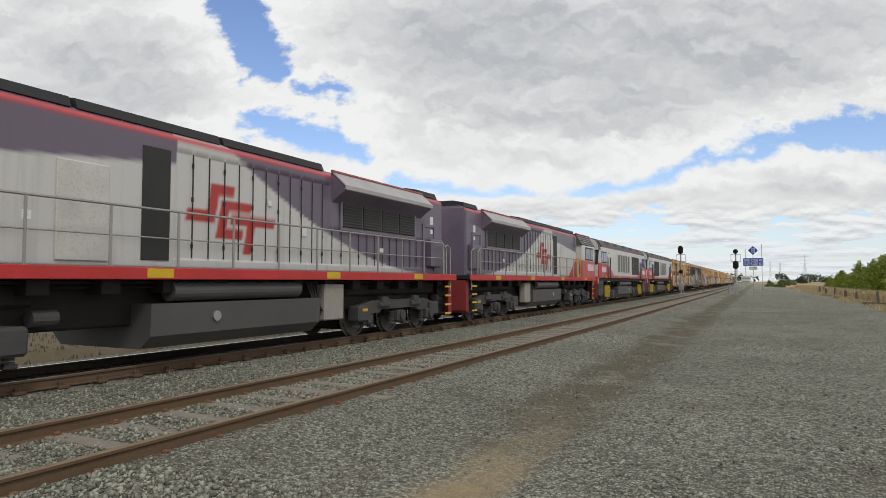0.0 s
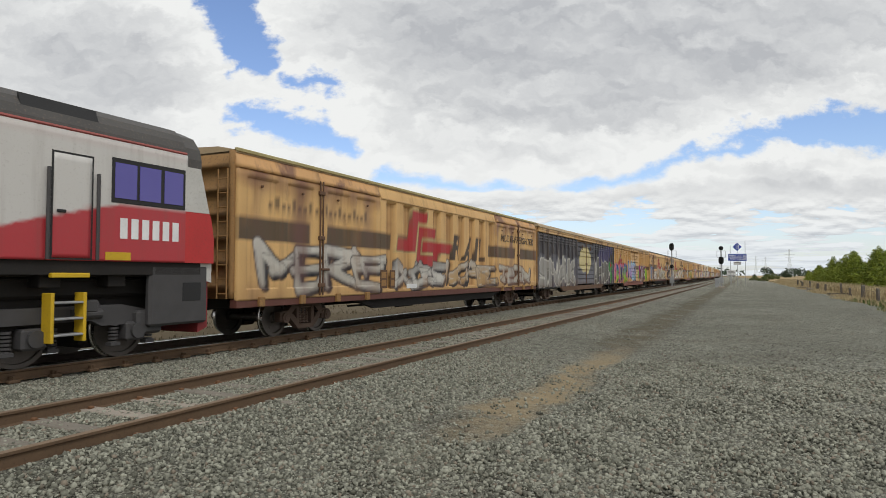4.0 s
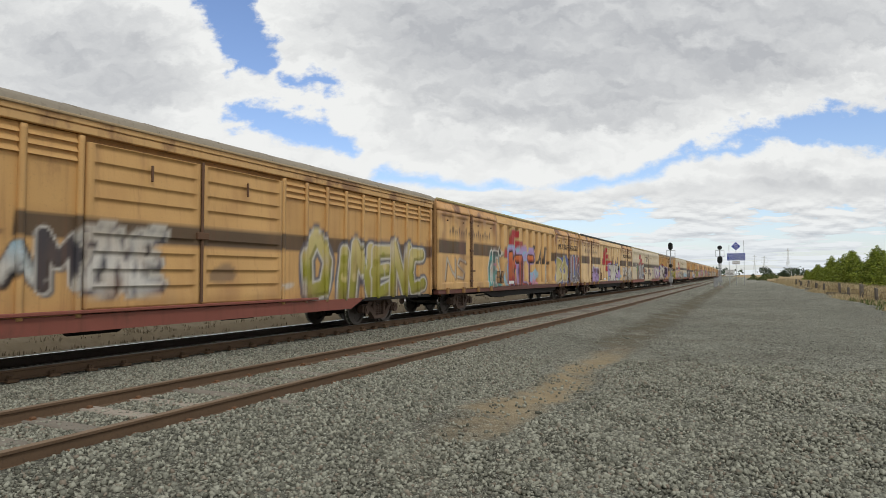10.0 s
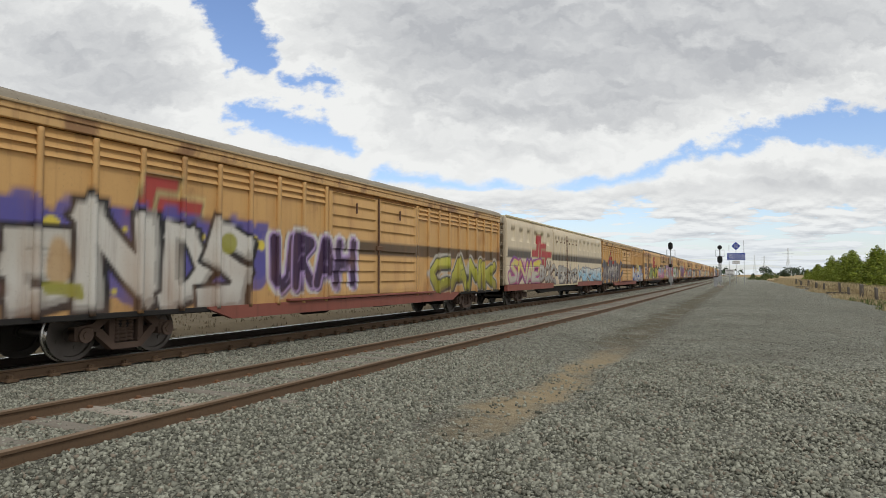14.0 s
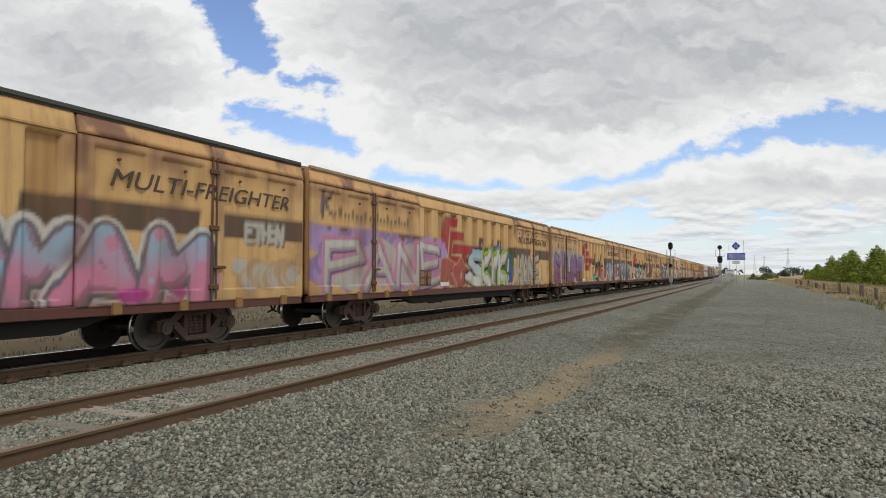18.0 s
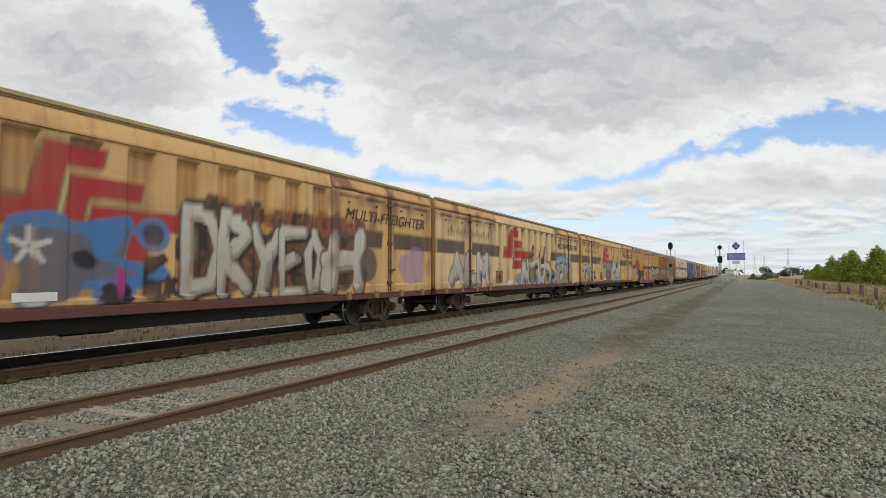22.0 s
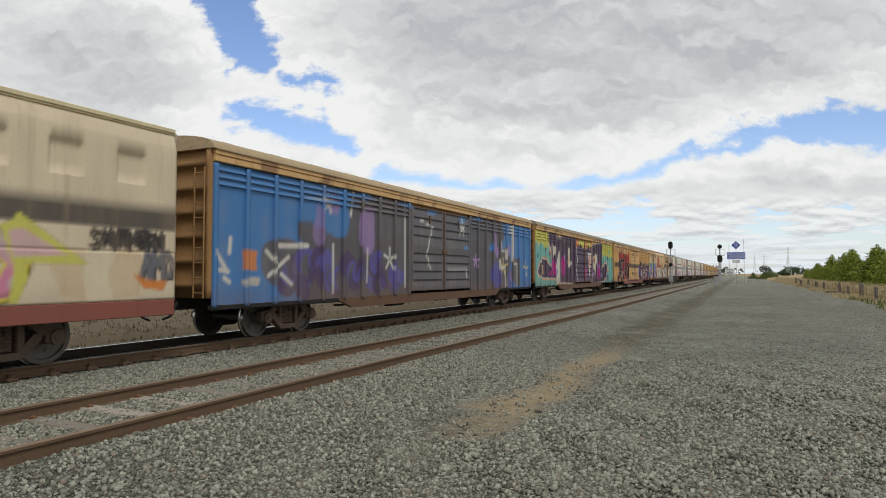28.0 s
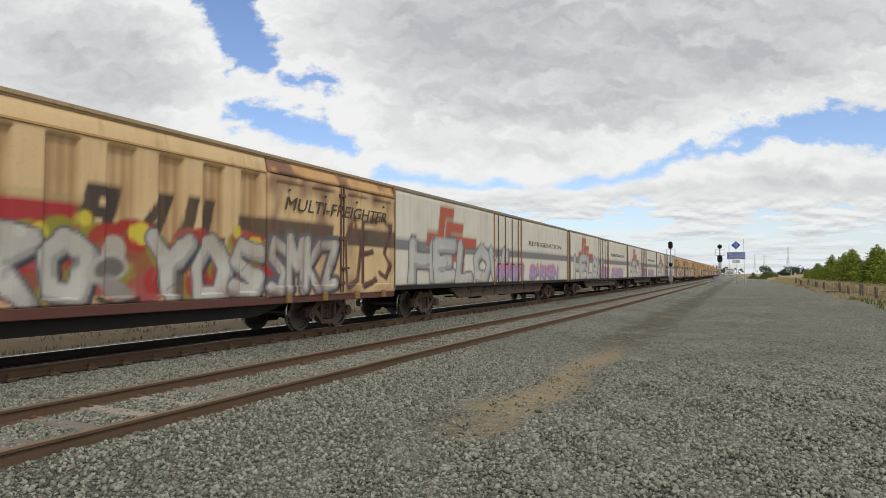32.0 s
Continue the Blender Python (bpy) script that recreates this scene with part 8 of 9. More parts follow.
    mirrored("roof_stripe", kept("hstripe", lambda: Shape().tube([(1.10, -9.92, 4.375), (1.10, -6.55, 4.375)], 0.05, 6).mesh("roof_stripe", RED)), eng, "red roof stripe")
    for k in range(3):
        mirrored("cab_window", kept(("hcw", k), lambda: Shape().box(1.46, 1.472, -9.35 + k * 0.66, -8.77 + k * 0.66, 2.88, 3.52, 0.004).mesh("cab_window", DARK_GLASS)), eng, "dark side window")
    mirrored("window_frame", kept("hwf", lambda: Shape().box(1.462, 1.468, -9.42, -7.38, 2.80, 3.60, 0.003).mesh("window_frame", BLACK)), eng)
    part("nose", Shape().slab([(-10.02, 1.74), (-9.85, 1.74), (-9.85, 2.75), (-9.98, 2.6), (-10.02, 2.4)][::-1], -1.1, 1.1), RED, eng, "red low nose")
    part("windscreen", Shape().box(-1.1, 1.1, -9.88, -9.85, 2.85, 3.5), DARK_GLASS, eng)
    # handrails
    for k in range(12):
        y = -5.9 + k * 1.36
        mirrored("stanchion", kept(("stan", k), lambda: Shape().tube([(1.46, y, 1.74), (1.46, y, 2.78)], 0.024).mesh("stanchion", HANDRAIL)), eng, "grey handrail post")
    mirrored("handrail", kept("hrail", lambda: Shape().tube([(1.46, -5.9, 1.9), (1.46, -5.9, 2.78), (1.46, 9.06, 2.78), (1.46, 9.3, 2.6), (1.46, 9.3, 1.76)], 0.024).mesh("handrail", HANDRAIL)), eng, "grey handrail")
    mirrored("mid_rail", kept("hrail2", lambda: Shape().tube([(1.46, -5.9, 2.28), (1.46, 9.06, 2.28)], 0.014).mesh("mid_rail", HANDRAIL)), eng)
    for y in (-6.1, -5.3):
        mirrored("grab_rail", kept(("hgrab", y), lambda: Shape().tube([(1.5, y, 1.7), (1.5, y, 2.9)], 0.028).mesh("grab_rail", YELLOW)), eng, "yellow grab rail")
    belly(eng, -2.3, 2.5)
    loco_ends(eng, h)
    for y in (-6.7, 6.7):
        loco_bogie(eng, y)
        motors(eng, y)
    return eng, L


def box_loco():
    L = 19.75
    h = L / 2
    eng = thing("diesel_locomotive", "white and red double-cab diesel locomotive with dark grilles", "locomotive", "locomotives of the freight train")
    c = Canvas(L)
    white, red = (0.60, 0.585, 0.56), (0.45, 0.04, 0.05)
    c.rect(-1, 30, 0, 6, white, 1)
    e = np.minimum(c.U, L - c.U)
    top = np.where(e < 2.2, 2.75, 1.95 + 0.8 * np.clip(1 - (e - 2.2) / 2.6, 0, 1) ** 0.7)
    c.paint(np.clip((top - c.Z) / 0.03, 0, 1) * (e < 4.8), red)
    c.rect(0, L, 1.6, 1.92, red, 1)
    c.rect(0, L, 3.76, 3.82, red, 0.8)
    number_plate(eng, 0.85 - h, 2.2 - h, 2.14, 2.50, 1.478)
    number_plate(eng, h - 2.2, h - 0.85, 2.14, 2.50, 1.478)
    part("deck", Shape().box(-1.42, 1.42, -h + 0.3, h - 0.3, 1.50, 1.76), FRAME, eng)
    half_roof = [(1.46, 3.80), (1.44, 3.95), (1.38, 4.10), (1.28, 4.24), (1.12, 4.36), (0.85, 4.44), (0.5, 4.48)]
    roofp = [(-1.40, 1.74), (1.40, 1.74)] + half_roof + [(-px, pz) for px, pz in half_roof[::-1]]
    part("car_body", Shape().prism(roofp, -h + 0.75, h - 0.75), ROOFGREY, eng, "dusty dark grey roof and body shell")
    mirrored("cant_stripe", kept("bcant", lambda: Shape().tube([(1.462, -h + 0.75, 3.87), (1.462, h - 0.75, 3.87)], 0.03, 6).mesh("cant_stripe", FADEDRED)), eng, "faded red stripe along the roof edge")
    mirrored("body_side", panel("body_side", steps(-h + 0.72, h - 0.72, [], 0.055), sorted(set(zgrid(1.74, 3.84, 0.045, 0.1, 2.8))), lambda a, b: np.full(a.shape, 1.475), LOCO, c, L), eng, "white body side with red sweep at the cabs")
    for k in range(4):
        y = -5.75 + k * 0.88
        mirrored("dark_grille", kept(("dg", k), lambda: Shape().box(1.475, 1.49, y, y + 0.76, 2.05, 3.55).mesh("dark_grille", GRILLE)), eng, "black louvred grille")
        sl = Shape()
        for j in range(18):
            sl.box(1.488, 1.505, y + 0.03, y + 0.73, 2.08 + j * 0.08, 2.105 + j * 0.08, 0.004)
        mirrored("grille_slats", kept(("dgs", k), lambda: sl.mesh("grille_slats", LOCOBOGIE)), eng)
    for k in range(5):
        y = -1.25 + k * 1.0
        mirrored("grey_grille", kept(("gg", k), lambda: Shape().box(1.475, 1.487, y, y + 0.82, 2.2, 3.5).mesh("grey_grille", GREYGRILLE)), eng, "grey mesh grille")
        mirrored("grille_frame", kept(("ggf", k), lambda: Shape().box(1.475, 1.5, y - 0.06, y, 2.14, 3.56).box(1.475, 1.5, y + 0.82, y + 0.88, 2.14, 3.56).box(1.475, 1.498, y, y + 0.82, 3.5, 3.56).box(1.475, 1.498, y, y + 0.82, 2.14, 2.2).mesh("grille_frame", GREYWHITE)), eng)
    for k, y in enumerate((-5.2, -2.2, 0.4, 3.2)):
        part("roof_hatch", Shape().box(-0.6, 0.6, y, y + 1.9, 4.47, 4.53, 0.03), BLACK, eng)
    for k, y in enumerate((-6.6, -3.4, -0.2, 3.0, 6.0)):
        mirrored("roof_vent", kept(("rv", k), lambda: fix_normals(Shape().add([(1.38, y, 4.0), (1.38, y + 1.3, 4.0), (1.27, y + 1.3, 4.3), (1.27, y, 4.3), (1.415, y, 4.01), (1.415, y + 1.3, 4.01), (1.295, y + 1.3, 4.31), (1.295, y, 4.31)], [(4, 5, 6, 7), (0, 1, 5, 4), (3, 2, 6, 7), (0, 3, 7, 4), (1, 2, 6, 5)]).mesh("roof_vent", BLACK))), eng)
    for sg in (-1, 1):
        ym = lambda e: sg * (h - e)
        slab = lambda pts, x0, x1, name, mat, label: part(name, fix_normals(Shape().slab([(ym(e), z) for e, z in pts], x0, x1).mesh(name, mat)), None, eng, label)
        slab([(0.78, 1.55), (0.0, 1.35), (0.0, 2.25), (0.10, 2.66), (0.78, 2.66)], -1.40, 1.40, "cab_front", GREYWHITE, "white lower cab front")
        slab([(0.78, 2.66), (0.13, 2.66), (0.40, 3.60), (0.78, 3.60)], -1.395, 1.395, "screen_surround", BLACK, "black windscreen surround")
        arch = [(-1.42, 3.60), (1.42, 3.60), (1.42, 3.80), (1.36, 4.02), (1.18, 4.26), (0.80, 4.42), (-0.80, 4.42), (-1.18, 4.26), (-1.36, 4.02), (-1.42, 3.80)]
        part("cab_roof", fix_normals(Shape().prism(arch, *sorted((ym(2.6), ym(0.32)))).mesh("cab_roof", ROOFGREY)), None, eng, "dusty grey cab roof with rounded shoulders")
        part("visor_face", fix_normals(Shape().prism([(x * 0.97, 3.62 + (z - 3.60) * 0.96) for x, z in arch], *sorted((ym(0.34), ym(0.28)))).mesh("visor_face", GREYWHITE)), None, eng, "white brow over the windscreen")
        for sx in (-1, 1):
            x0, x1 = sorted((sx * 1.38, sx * 1.476))
            slab([(0.76, 1.74), (0.02, 1.74), (0.02, 2.25), (0.10, 2.66), (0.14, 2.74), (0.76, 2.74)], x0, x1, "cab_cheek", RED, "red cab cheek")
            slab([(0.76, 2.745), (0.145, 2.745), (0.39, 3.62), (0.76, 3.62)], x0, x1, "cab_pillar", GREYWHITE, "white cab pillar")
        def quad(z0, z1, y0, y1, w, mat, name, off):
            s = Shape().add([(-w, sg * (y0 + off), z0), (w, sg * (y0 + off), z0), (w, sg * (y1 + off), z1), (-w, sg * (y1 + off), z1), (-w, sg * (y0 + off - 0.05), z0), (w, sg * (y0 + off - 0.05), z0), (w, sg * (y1 + off - 0.05), z1), (-w, sg * (y1 + off - 0.05), z1)],
                            [(0, 1, 2, 3), (4, 7, 6, 5), (0, 4, 5, 1), (1, 5, 6, 2), (2, 6, 7, 3), (3, 7, 4, 0)])
            part(name, fix_normals(s.mesh(name, mat)), None, eng)
        quad(2.62, 3.62, h - 0.10, h - 0.42, 1.34, BLACK, "windscreen_surround", 0.015)
        quad(2.80, 3.50, h - 0.152, h - 0.38, 1.2, GREEN_GLASS, "windscreen", 0.03)
        part("nose_skirt", Shape().box(-1.38, 1.38, min(sg * (h - 0.3), sg * (h + 0.01)), max(sg * (h - 0.3), sg * (h + 0.01)), 1.35, 1.84), RED, eng, "red nose skirt")
        for k in range(3):
            part("nose_rib", Shape().box(-1.2, 1.2, min(sg * h, sg * (h + 0.03)), max(sg * h, sg * (h + 0.03)), 1.45 + k * 0.13, 1.49 + k * 0.13), DARKRED, eng)
        part("coupler_pocket", Shape().box(-0.5, 0.5, min(sg * h, sg * (h + 0.03)), max(sg * h, sg * (h + 0.03)), 0.72, 1.3), BLACK, eng, "dark coupler pocket")
        for x in (-0.85, 0.7):
            part("air_hose", Shape().tube([(x, sg * (h + 0.02), 1.2), (x, sg * (h + 0.16), 1.05), (x + 0.1, sg * (h + 0.15), 0.75), (x + 0.05, sg * (h + 0.08), 0.55)], 0.03), WHITE if x > 0 else BLACK, eng, "hanging air hose")
        for x in (-0.9, 0.9):
            part("headlight", Shape().box(x - 0.16, x + 0.16, min(sg * h, sg * (h + 0.04)), max(sg * h, sg * (h + 0.04)), 2.08, 2.24), BLACK, eng)
        lamp_case = part("roof_headlight", Shape().box(-0.36, 0.36, min(sg * (h - 0.5), sg * (h - 0.24)), max(sg * (h - 0.5), sg * (h - 0.24)), 3.86, 4.10, 0.1), BLACK, eng, "black headlight pod")
        for x in (-0.17, 0.17):
            part("lens", Shape().cyl((x, sg * (h - 0.25), 3.98), (x, sg * (h - 0.225), 3.98), 0.1, 14), GALV, lamp_case)
        for k in range(3):
            y0 = sg * (h - 0.84 - k * 0.52)
            mirrored("cab_window", kept(("cw", sg, k), lambda: Shape().box(1.478, 1.494, min(y0, y0 - sg * (0.44 if k != 1 else 0.46)), max(y0, y0 - sg * (0.44 if k != 1 else 0.46)), 2.84, 3.46, 0.004).mesh("cab_window", PURPLE_GLASS)), eng, "blue-tinted side window")
        yf = sorted((sg * (h - 0.78), sg * (h - 2.38)))
        mirrored("window_frame", kept(("cwf", sg), lambda: Shape().box(1.474, 1.486, yf[0], yf[1], 2.76, 3.54, 0.004).mesh("window_frame", BLACK)), eng)
        yd = sorted((sg * (h - 2.75), sg * (h - 3.4)))
        mirrored("cab_door", panel("cab_door", steps(yd[0], yd[1], [], 0.08), zgrid(1.78, 3.45, 0.07, 0.1), lambda p, q: np.full(p.shape, 1.484), LOCO, c, L), eng, "white and red cab door")
        mirrored("door_handle", kept(("chandle", sg), lambda: Shape().box(1.484, 1.52, yd[0] + 0.05, yd[0] + 0.2, 2.5, 2.55).mesh("door_handle", BLACK)), eng)
        for yg in (yd[0] - 0.1, yd[1] + 0.1):
            mirrored("grab_rail", kept(("cgrab", sg, round(yg, 2)), lambda: Shape().tube([(1.52, yg, 1.75), (1.52, yg, 3.2)], 0.03).mesh("grab_rail", LOCOBOGIE)), eng)
        mirrored("door_seam", kept(("cseam", sg), lambda: Shape().box(1.474, 1.479, yd[0] - 0.035, yd[1] + 0.035, 1.75, 3.485, 0.002).mesh("door_seam", BLACK)), eng)
        st = Shape()
        for z in (0.52, 0.78, 1.04):
            st.box(1.25, 1.47, yd[0] + 0.08, yd[1] - 0.08, z, z + 0.04)
        for side_y in (yd[0] + 0.02, yd[1] - 0.08):
            mirrored("step_frame", Shape().box(1.22, 1.46, side_y, side_y + 0.06, 0.42, 1.22, 0.01).mesh("step_frame", YELLOW), eng, "yellow step side plate")
        mirrored("cab_steps", kept(("csteps", sg), lambda: st.mesh("cab_steps", GALV)), eng, "bare steel cab steps")
        mirrored("door_sill", kept(("csill", sg), lambda: Shape().box(1.40, 1.50, yd[0], yd[1], 1.46, 1.54).mesh("door_sill", YELLOW)), eng, "yellow door sill")
        mirrored("fairing_opening", kept(("cfair", sg), lambda: Shape().box(1.418, 1.428, min(sg * (h - 0.75), sg * (h - 0.3)), max(sg * (h - 0.75), sg * (h - 0.3)), 1.0, 1.36).mesh("fairing_opening", BLACK)), eng, "dark opening in the fairing")
        fairing = Shape().box(1.25, 1.42, min(sg * (h - 1.5), sg * (h - 0.1)), max(sg * (h - 1.5), sg * (h - 0.1)), 0.55, 1.7, 0.05)
        mirrored("fairing", kept(("fair", sg), lambda: fairing.mesh("fairing", LOCOBOGIE)), eng, "grey lower fairing")
    for y in (-7.9, -2.2, 2.6, 7.4):
        mirrored("marker_plate", kept(("bmark", y), lambda: Shape().box(1.478, 1.486, y, y + 0.5, 1.76, 1.90, 0.003).mesh("marker_plate", YELLOW)), eng, "yellow plate")
    belly(eng, -3.0, 2.9)
    loco_ends(eng, h, ladders=False)
    for y in (-6.4, 6.4):
        loco_bogie(eng, y)
        motors(eng, y)
    return eng, L


LOCODARK = plain("dark purple paint", (0.145, 0.12, 0.165), 0.35, dirty=0.3, spec=0.6)
DARKRED = plain("grimy red paint", (0.24, 0.03, 0.032), 0.6, dirty=0.6, dirt=(0.06, 0.04, 0.035))
COWL = plain("faded silver-grey paint", (0.40, 0.385, 0.39), 0.5, dirty=0.5, dirt=(0.2, 0.17, 0.16), scale=2.5)
ROOFGREY = plain("dusty dark grey roof paint", (0.075, 0.071, 0.067), 0.55, dirty=0.5, dirt=(0.20, 0.15, 0.12), scale=1.6)
DUSTBOX = plain("dusty beige steel", (0.33, 0.30, 0.26), 0.7, dirty=0.4)
FADEDRED = plain("faded red paint", (0.36, 0.10, 0.09), 0.6, dirty=0.5)
GREYWHITE = plain("road-dusted white paint", (0.56, 0.55, 0.52), 0.5, dirty=0.3)


def engines():
    for make, front, back in ((hood_loco, 0.645, False), (hood_loco, 1.685, True), (box_loco, 2.715, True), (box_loco, 3.740, False)):
        eng, length = make()
        if back:
            eng["reversed"] = True
        place(eng, front, length)


engines()

# ---- signals, signs and boxes beside the line ----


def signal_post(x, y, heads, label):
    s = thing("railway_signal", label, "signal", "colour-light signals", at=pose(x, y, 0.05))
    part("concrete_base", Shape().box(-0.45, 0.45, -0.45, 0.45, -0.15, 0.22, 0.03), CONCRETE, s)
    part("post", Shape().cyl((0, 0, 0.2), (0, 0, 5.6), 0.085, 14), GALV, s, "galvanised tubular post", smooth=True)
    lad = Shape()
    for dx in (-0.2, 0.2):
        lad.tube([(dx, 0.75, 0.2), (dx, 0.35, 4.3)], 0.02)
    for k in range(12):
        lad.tube([(-0.2, 0.72 - k * 0.032, 0.5 + k * 0.32), (0.2, 0.72 - k * 0.032, 0.5 + k * 0.32)], 0.014)
    part("ladder", lad, GALV, s, "steel access ladder")
    part("platform", Shape().box(-0.55, 0.55, 0.1, 0.75, 4.28, 4.33).tube([(-0.55, 0.1, 4.3), (-0.55, 0.1, 5.2), (0.55, 0.1, 5.2), (0.55, 0.1, 4.3)], 0.018).tube([(-0.55, 0.75, 4.3), (-0.55, 0.75, 5.2), (0.55, 0.75, 5.2), (0.55, 0.75, 4.3)], 0.018), GALV, s, "grey maintenance platform")
    for z, w, hgt, lamps in heads:
        pts = [(w * math.cos(a), (hgt - w) * (1 if math.sin(a) > 0 else -1) + w * math.sin(a)) for a in np.linspace(0, 2 * math.pi, 28, endpoint=False)]
        n = len(pts)
        b = Shape().add([(px, -0.16, z + pz) for px, pz in pts] + [(px, -0.12, z + pz) for px, pz in pts], [tuple(range(n)), tuple(range(n, 2 * n))[::-1]] + [(i, n + i, n + (i + 1) % n, (i + 1) % n) for i in range(n)])
        head = part("signal_head", fix_normals(b.mesh("signal_head", BLACK)), None, s, "black oval backing board")
        part("lamp_case", Shape().box(-0.16, 0.16, -0.12, 0.14, z - hgt * 0.7, z + hgt * 0.7, 0.03), BLACK, head)
        for k in range(lamps):
            zz = z + (k - (lamps - 1) / 2) * 0.36
            part("hood", Shape().cyl((0, -0.16, zz), (0, -0.42, zz), 0.13, 14, 0.12, False).cyl((0, -0.18, zz), (0, -0.19, zz), 0.115, 14), GRILLE, head)
    part("case", Shape().box(-0.28, 0.28, -0.32, -0.1, 0.7, 1.5, 0.02), GALV, s, "grey equipment case")
    return s


signal_post(-9.15, 94.6, [(5.75, 0.31, 0.52, 3), (3.0, 0.26, 0.26, 1)], "black colour-light signal on a galvanised post between the tracks")
signal_post(-2.9, 97.5, [(5.55, 0.30, 0.30, 1), (3.85, 0.34, 0.52, 3)], "tall two-headed colour-light signal with ladder beside the loop line")


def code_sign():
    s = thing("track_sign", "blue and white track code sign on tall posts beside the yard", "sign", at=pose(-1.05, 122.0, 0.0))
    for x, z in ((-1.1, 7.0), (0.0, 7.3), (1.25, 7.75)):
        part("post", Shape().cyl((x, 0.06, -0.2), (x, 0.06, z), 0.04, 10), GALV, s, "thin steel post")
    part("code_board", Shape().box(-1.45, 1.45, -0.03, 0.02, 4.3, 5.52, 0.01), BLUE_SIGN, s, "blue board with white capitals")
    fit = lambda text, x0, x1, z0, z1: text_facing(s, text, x0, x1, z0, z1, -0.036)
    fit("MAIN CODE 401", -1.32, 1.32, 4.98, 5.40)
    fit("LOOP CODE 403", -1.32, 1.32, 4.40, 4.82)
    part("board_rule", Shape().box(-1.4, 1.4, -0.036, -0.03, 4.88, 4.92, 0.002), LAMP_WHITE, s)
    d = 0.72
    part("diamond", Shape().add([(0, -0.03, 6.75 - d), (d, -0.03, 6.75), (0, -0.03, 6.75 + d), (-d, -0.03, 6.75), (0, 0.02, 6.75 - d), (d, 0.02, 6.75), (0, 0.02, 6.75 + d), (-d, 0.02, 6.75)], [(0, 1, 2, 3), (7, 6, 5, 4), (0, 4, 5, 1), (1, 5, 6, 2), (2, 6, 7, 3), (3, 7, 4, 0)]), BLUE_SIGN, s, "blue diamond board")
    mark = Shape()
    for z in (6.92, 6.58):
        pts = [(0.2 * math.cos(a), -0.04, z + 0.17 * math.sin(a)) for a in np.linspace(0.4, 2 * math.pi, 12)]
        mark.tube(pts, 0.03, 5)
    mark.tube([(0.22, -0.04, 6.38), (0.22, -0.04, 7.12)], 0.03, 5)
    part("diamond_mark", mark, LAMP_WHITE, s, "white looped figure")
    part("notice", Shape().box(-0.6, 0.6, -0.03, 0.02, 3.62, 4.2, 0.01), WHITE, s, "small white notice")
    bars = Shape()
    for k in range(2):
        for j in range(7):
            bars.box(-0.54 + j * 0.16, -0.44 + j * 0.16, -0.036, -0.03, 3.72 + k * 0.25, 3.86 + k * 0.25, 0.002)
    part("notice_bars", bars, INK, s)


def text_facing(parent, text, x0, x1, z0, z1, y):
    me = lettering(text, 0.3, LAMP_WHITE)
    ys, zs = [v.co.y for v in me.vertices], [v.co.z for v in me.vertices]
    sx, sz = (x1 - x0) / (max(ys) - min(ys)), (z1 - z0) / (max(zs) - min(zs))
    m = Matrix.Translation((x0, y, z0)) @ pose(0, 0, 0, 0, 0, -90) @ Matrix.Diagonal((1, sx, sz, 1)) @ Matrix.Translation((0, -min(ys), -min(zs)))
    part("lettering", me, None, parent, "white capitals", m)


code_sign()


def trackside_boxes():
    for x, y, w, hgt, mat, lab in ((-3.7, 104.0, 0.6, 1.3, GALV, "grey relay cabinet beside the loop line"),):
        b = thing("relay_cabinet", lab, "cabinet", "trackside cabinets", at=pose(x, y, 0.0))
        part("body", Shape().box(-w / 2, w / 2, -0.35, 0.35, 0.0, hgt, 0.03), mat, b)
        part("roof", Shape().box(-w / 2 - 0.06, w / 2 + 0.06, -0.42, 0.42, hgt, hgt + 0.07, 0.02), mat, b)
        part("door", Shape().box(-w / 2 + 0.06, w / 2 - 0.06, -0.37, -0.35, 0.1, hgt - 0.08, 0.008), mat, b)
        part("latch", Shape().box(w / 2 - 0.16, w / 2 - 0.12, -0.40, -0.37, hgt * 0.5, hgt * 0.5 + 0.14, 0.005), FRAME, b)
    w = thing("warning_board", "pale boards on a post near the far end of the loop", "sign", at=pose(-2.5, 150.0, 0.0))
    part("post", Shape().cyl((0, 0, -0.2), (0, 0, 3.0), 0.05, 10), GALV, w)
    part("board", Shape().box(-0.9, 0.9, -0.05, -0.01, 1.6, 2.9, 0.01), WHITE, w)
    bars = Shape()
    for k in range(4):
        bars.box(-0.75, 0.7 - 0.15 * (k % 2), -0.056, -0.05, 1.75 + k * 0.28, 1.87 + k * 0.28, 0.002)
    part("board_bars", bars, GREYGRILLE, w)


trackside_boxes()

# ---- fence, grass and bushes ----


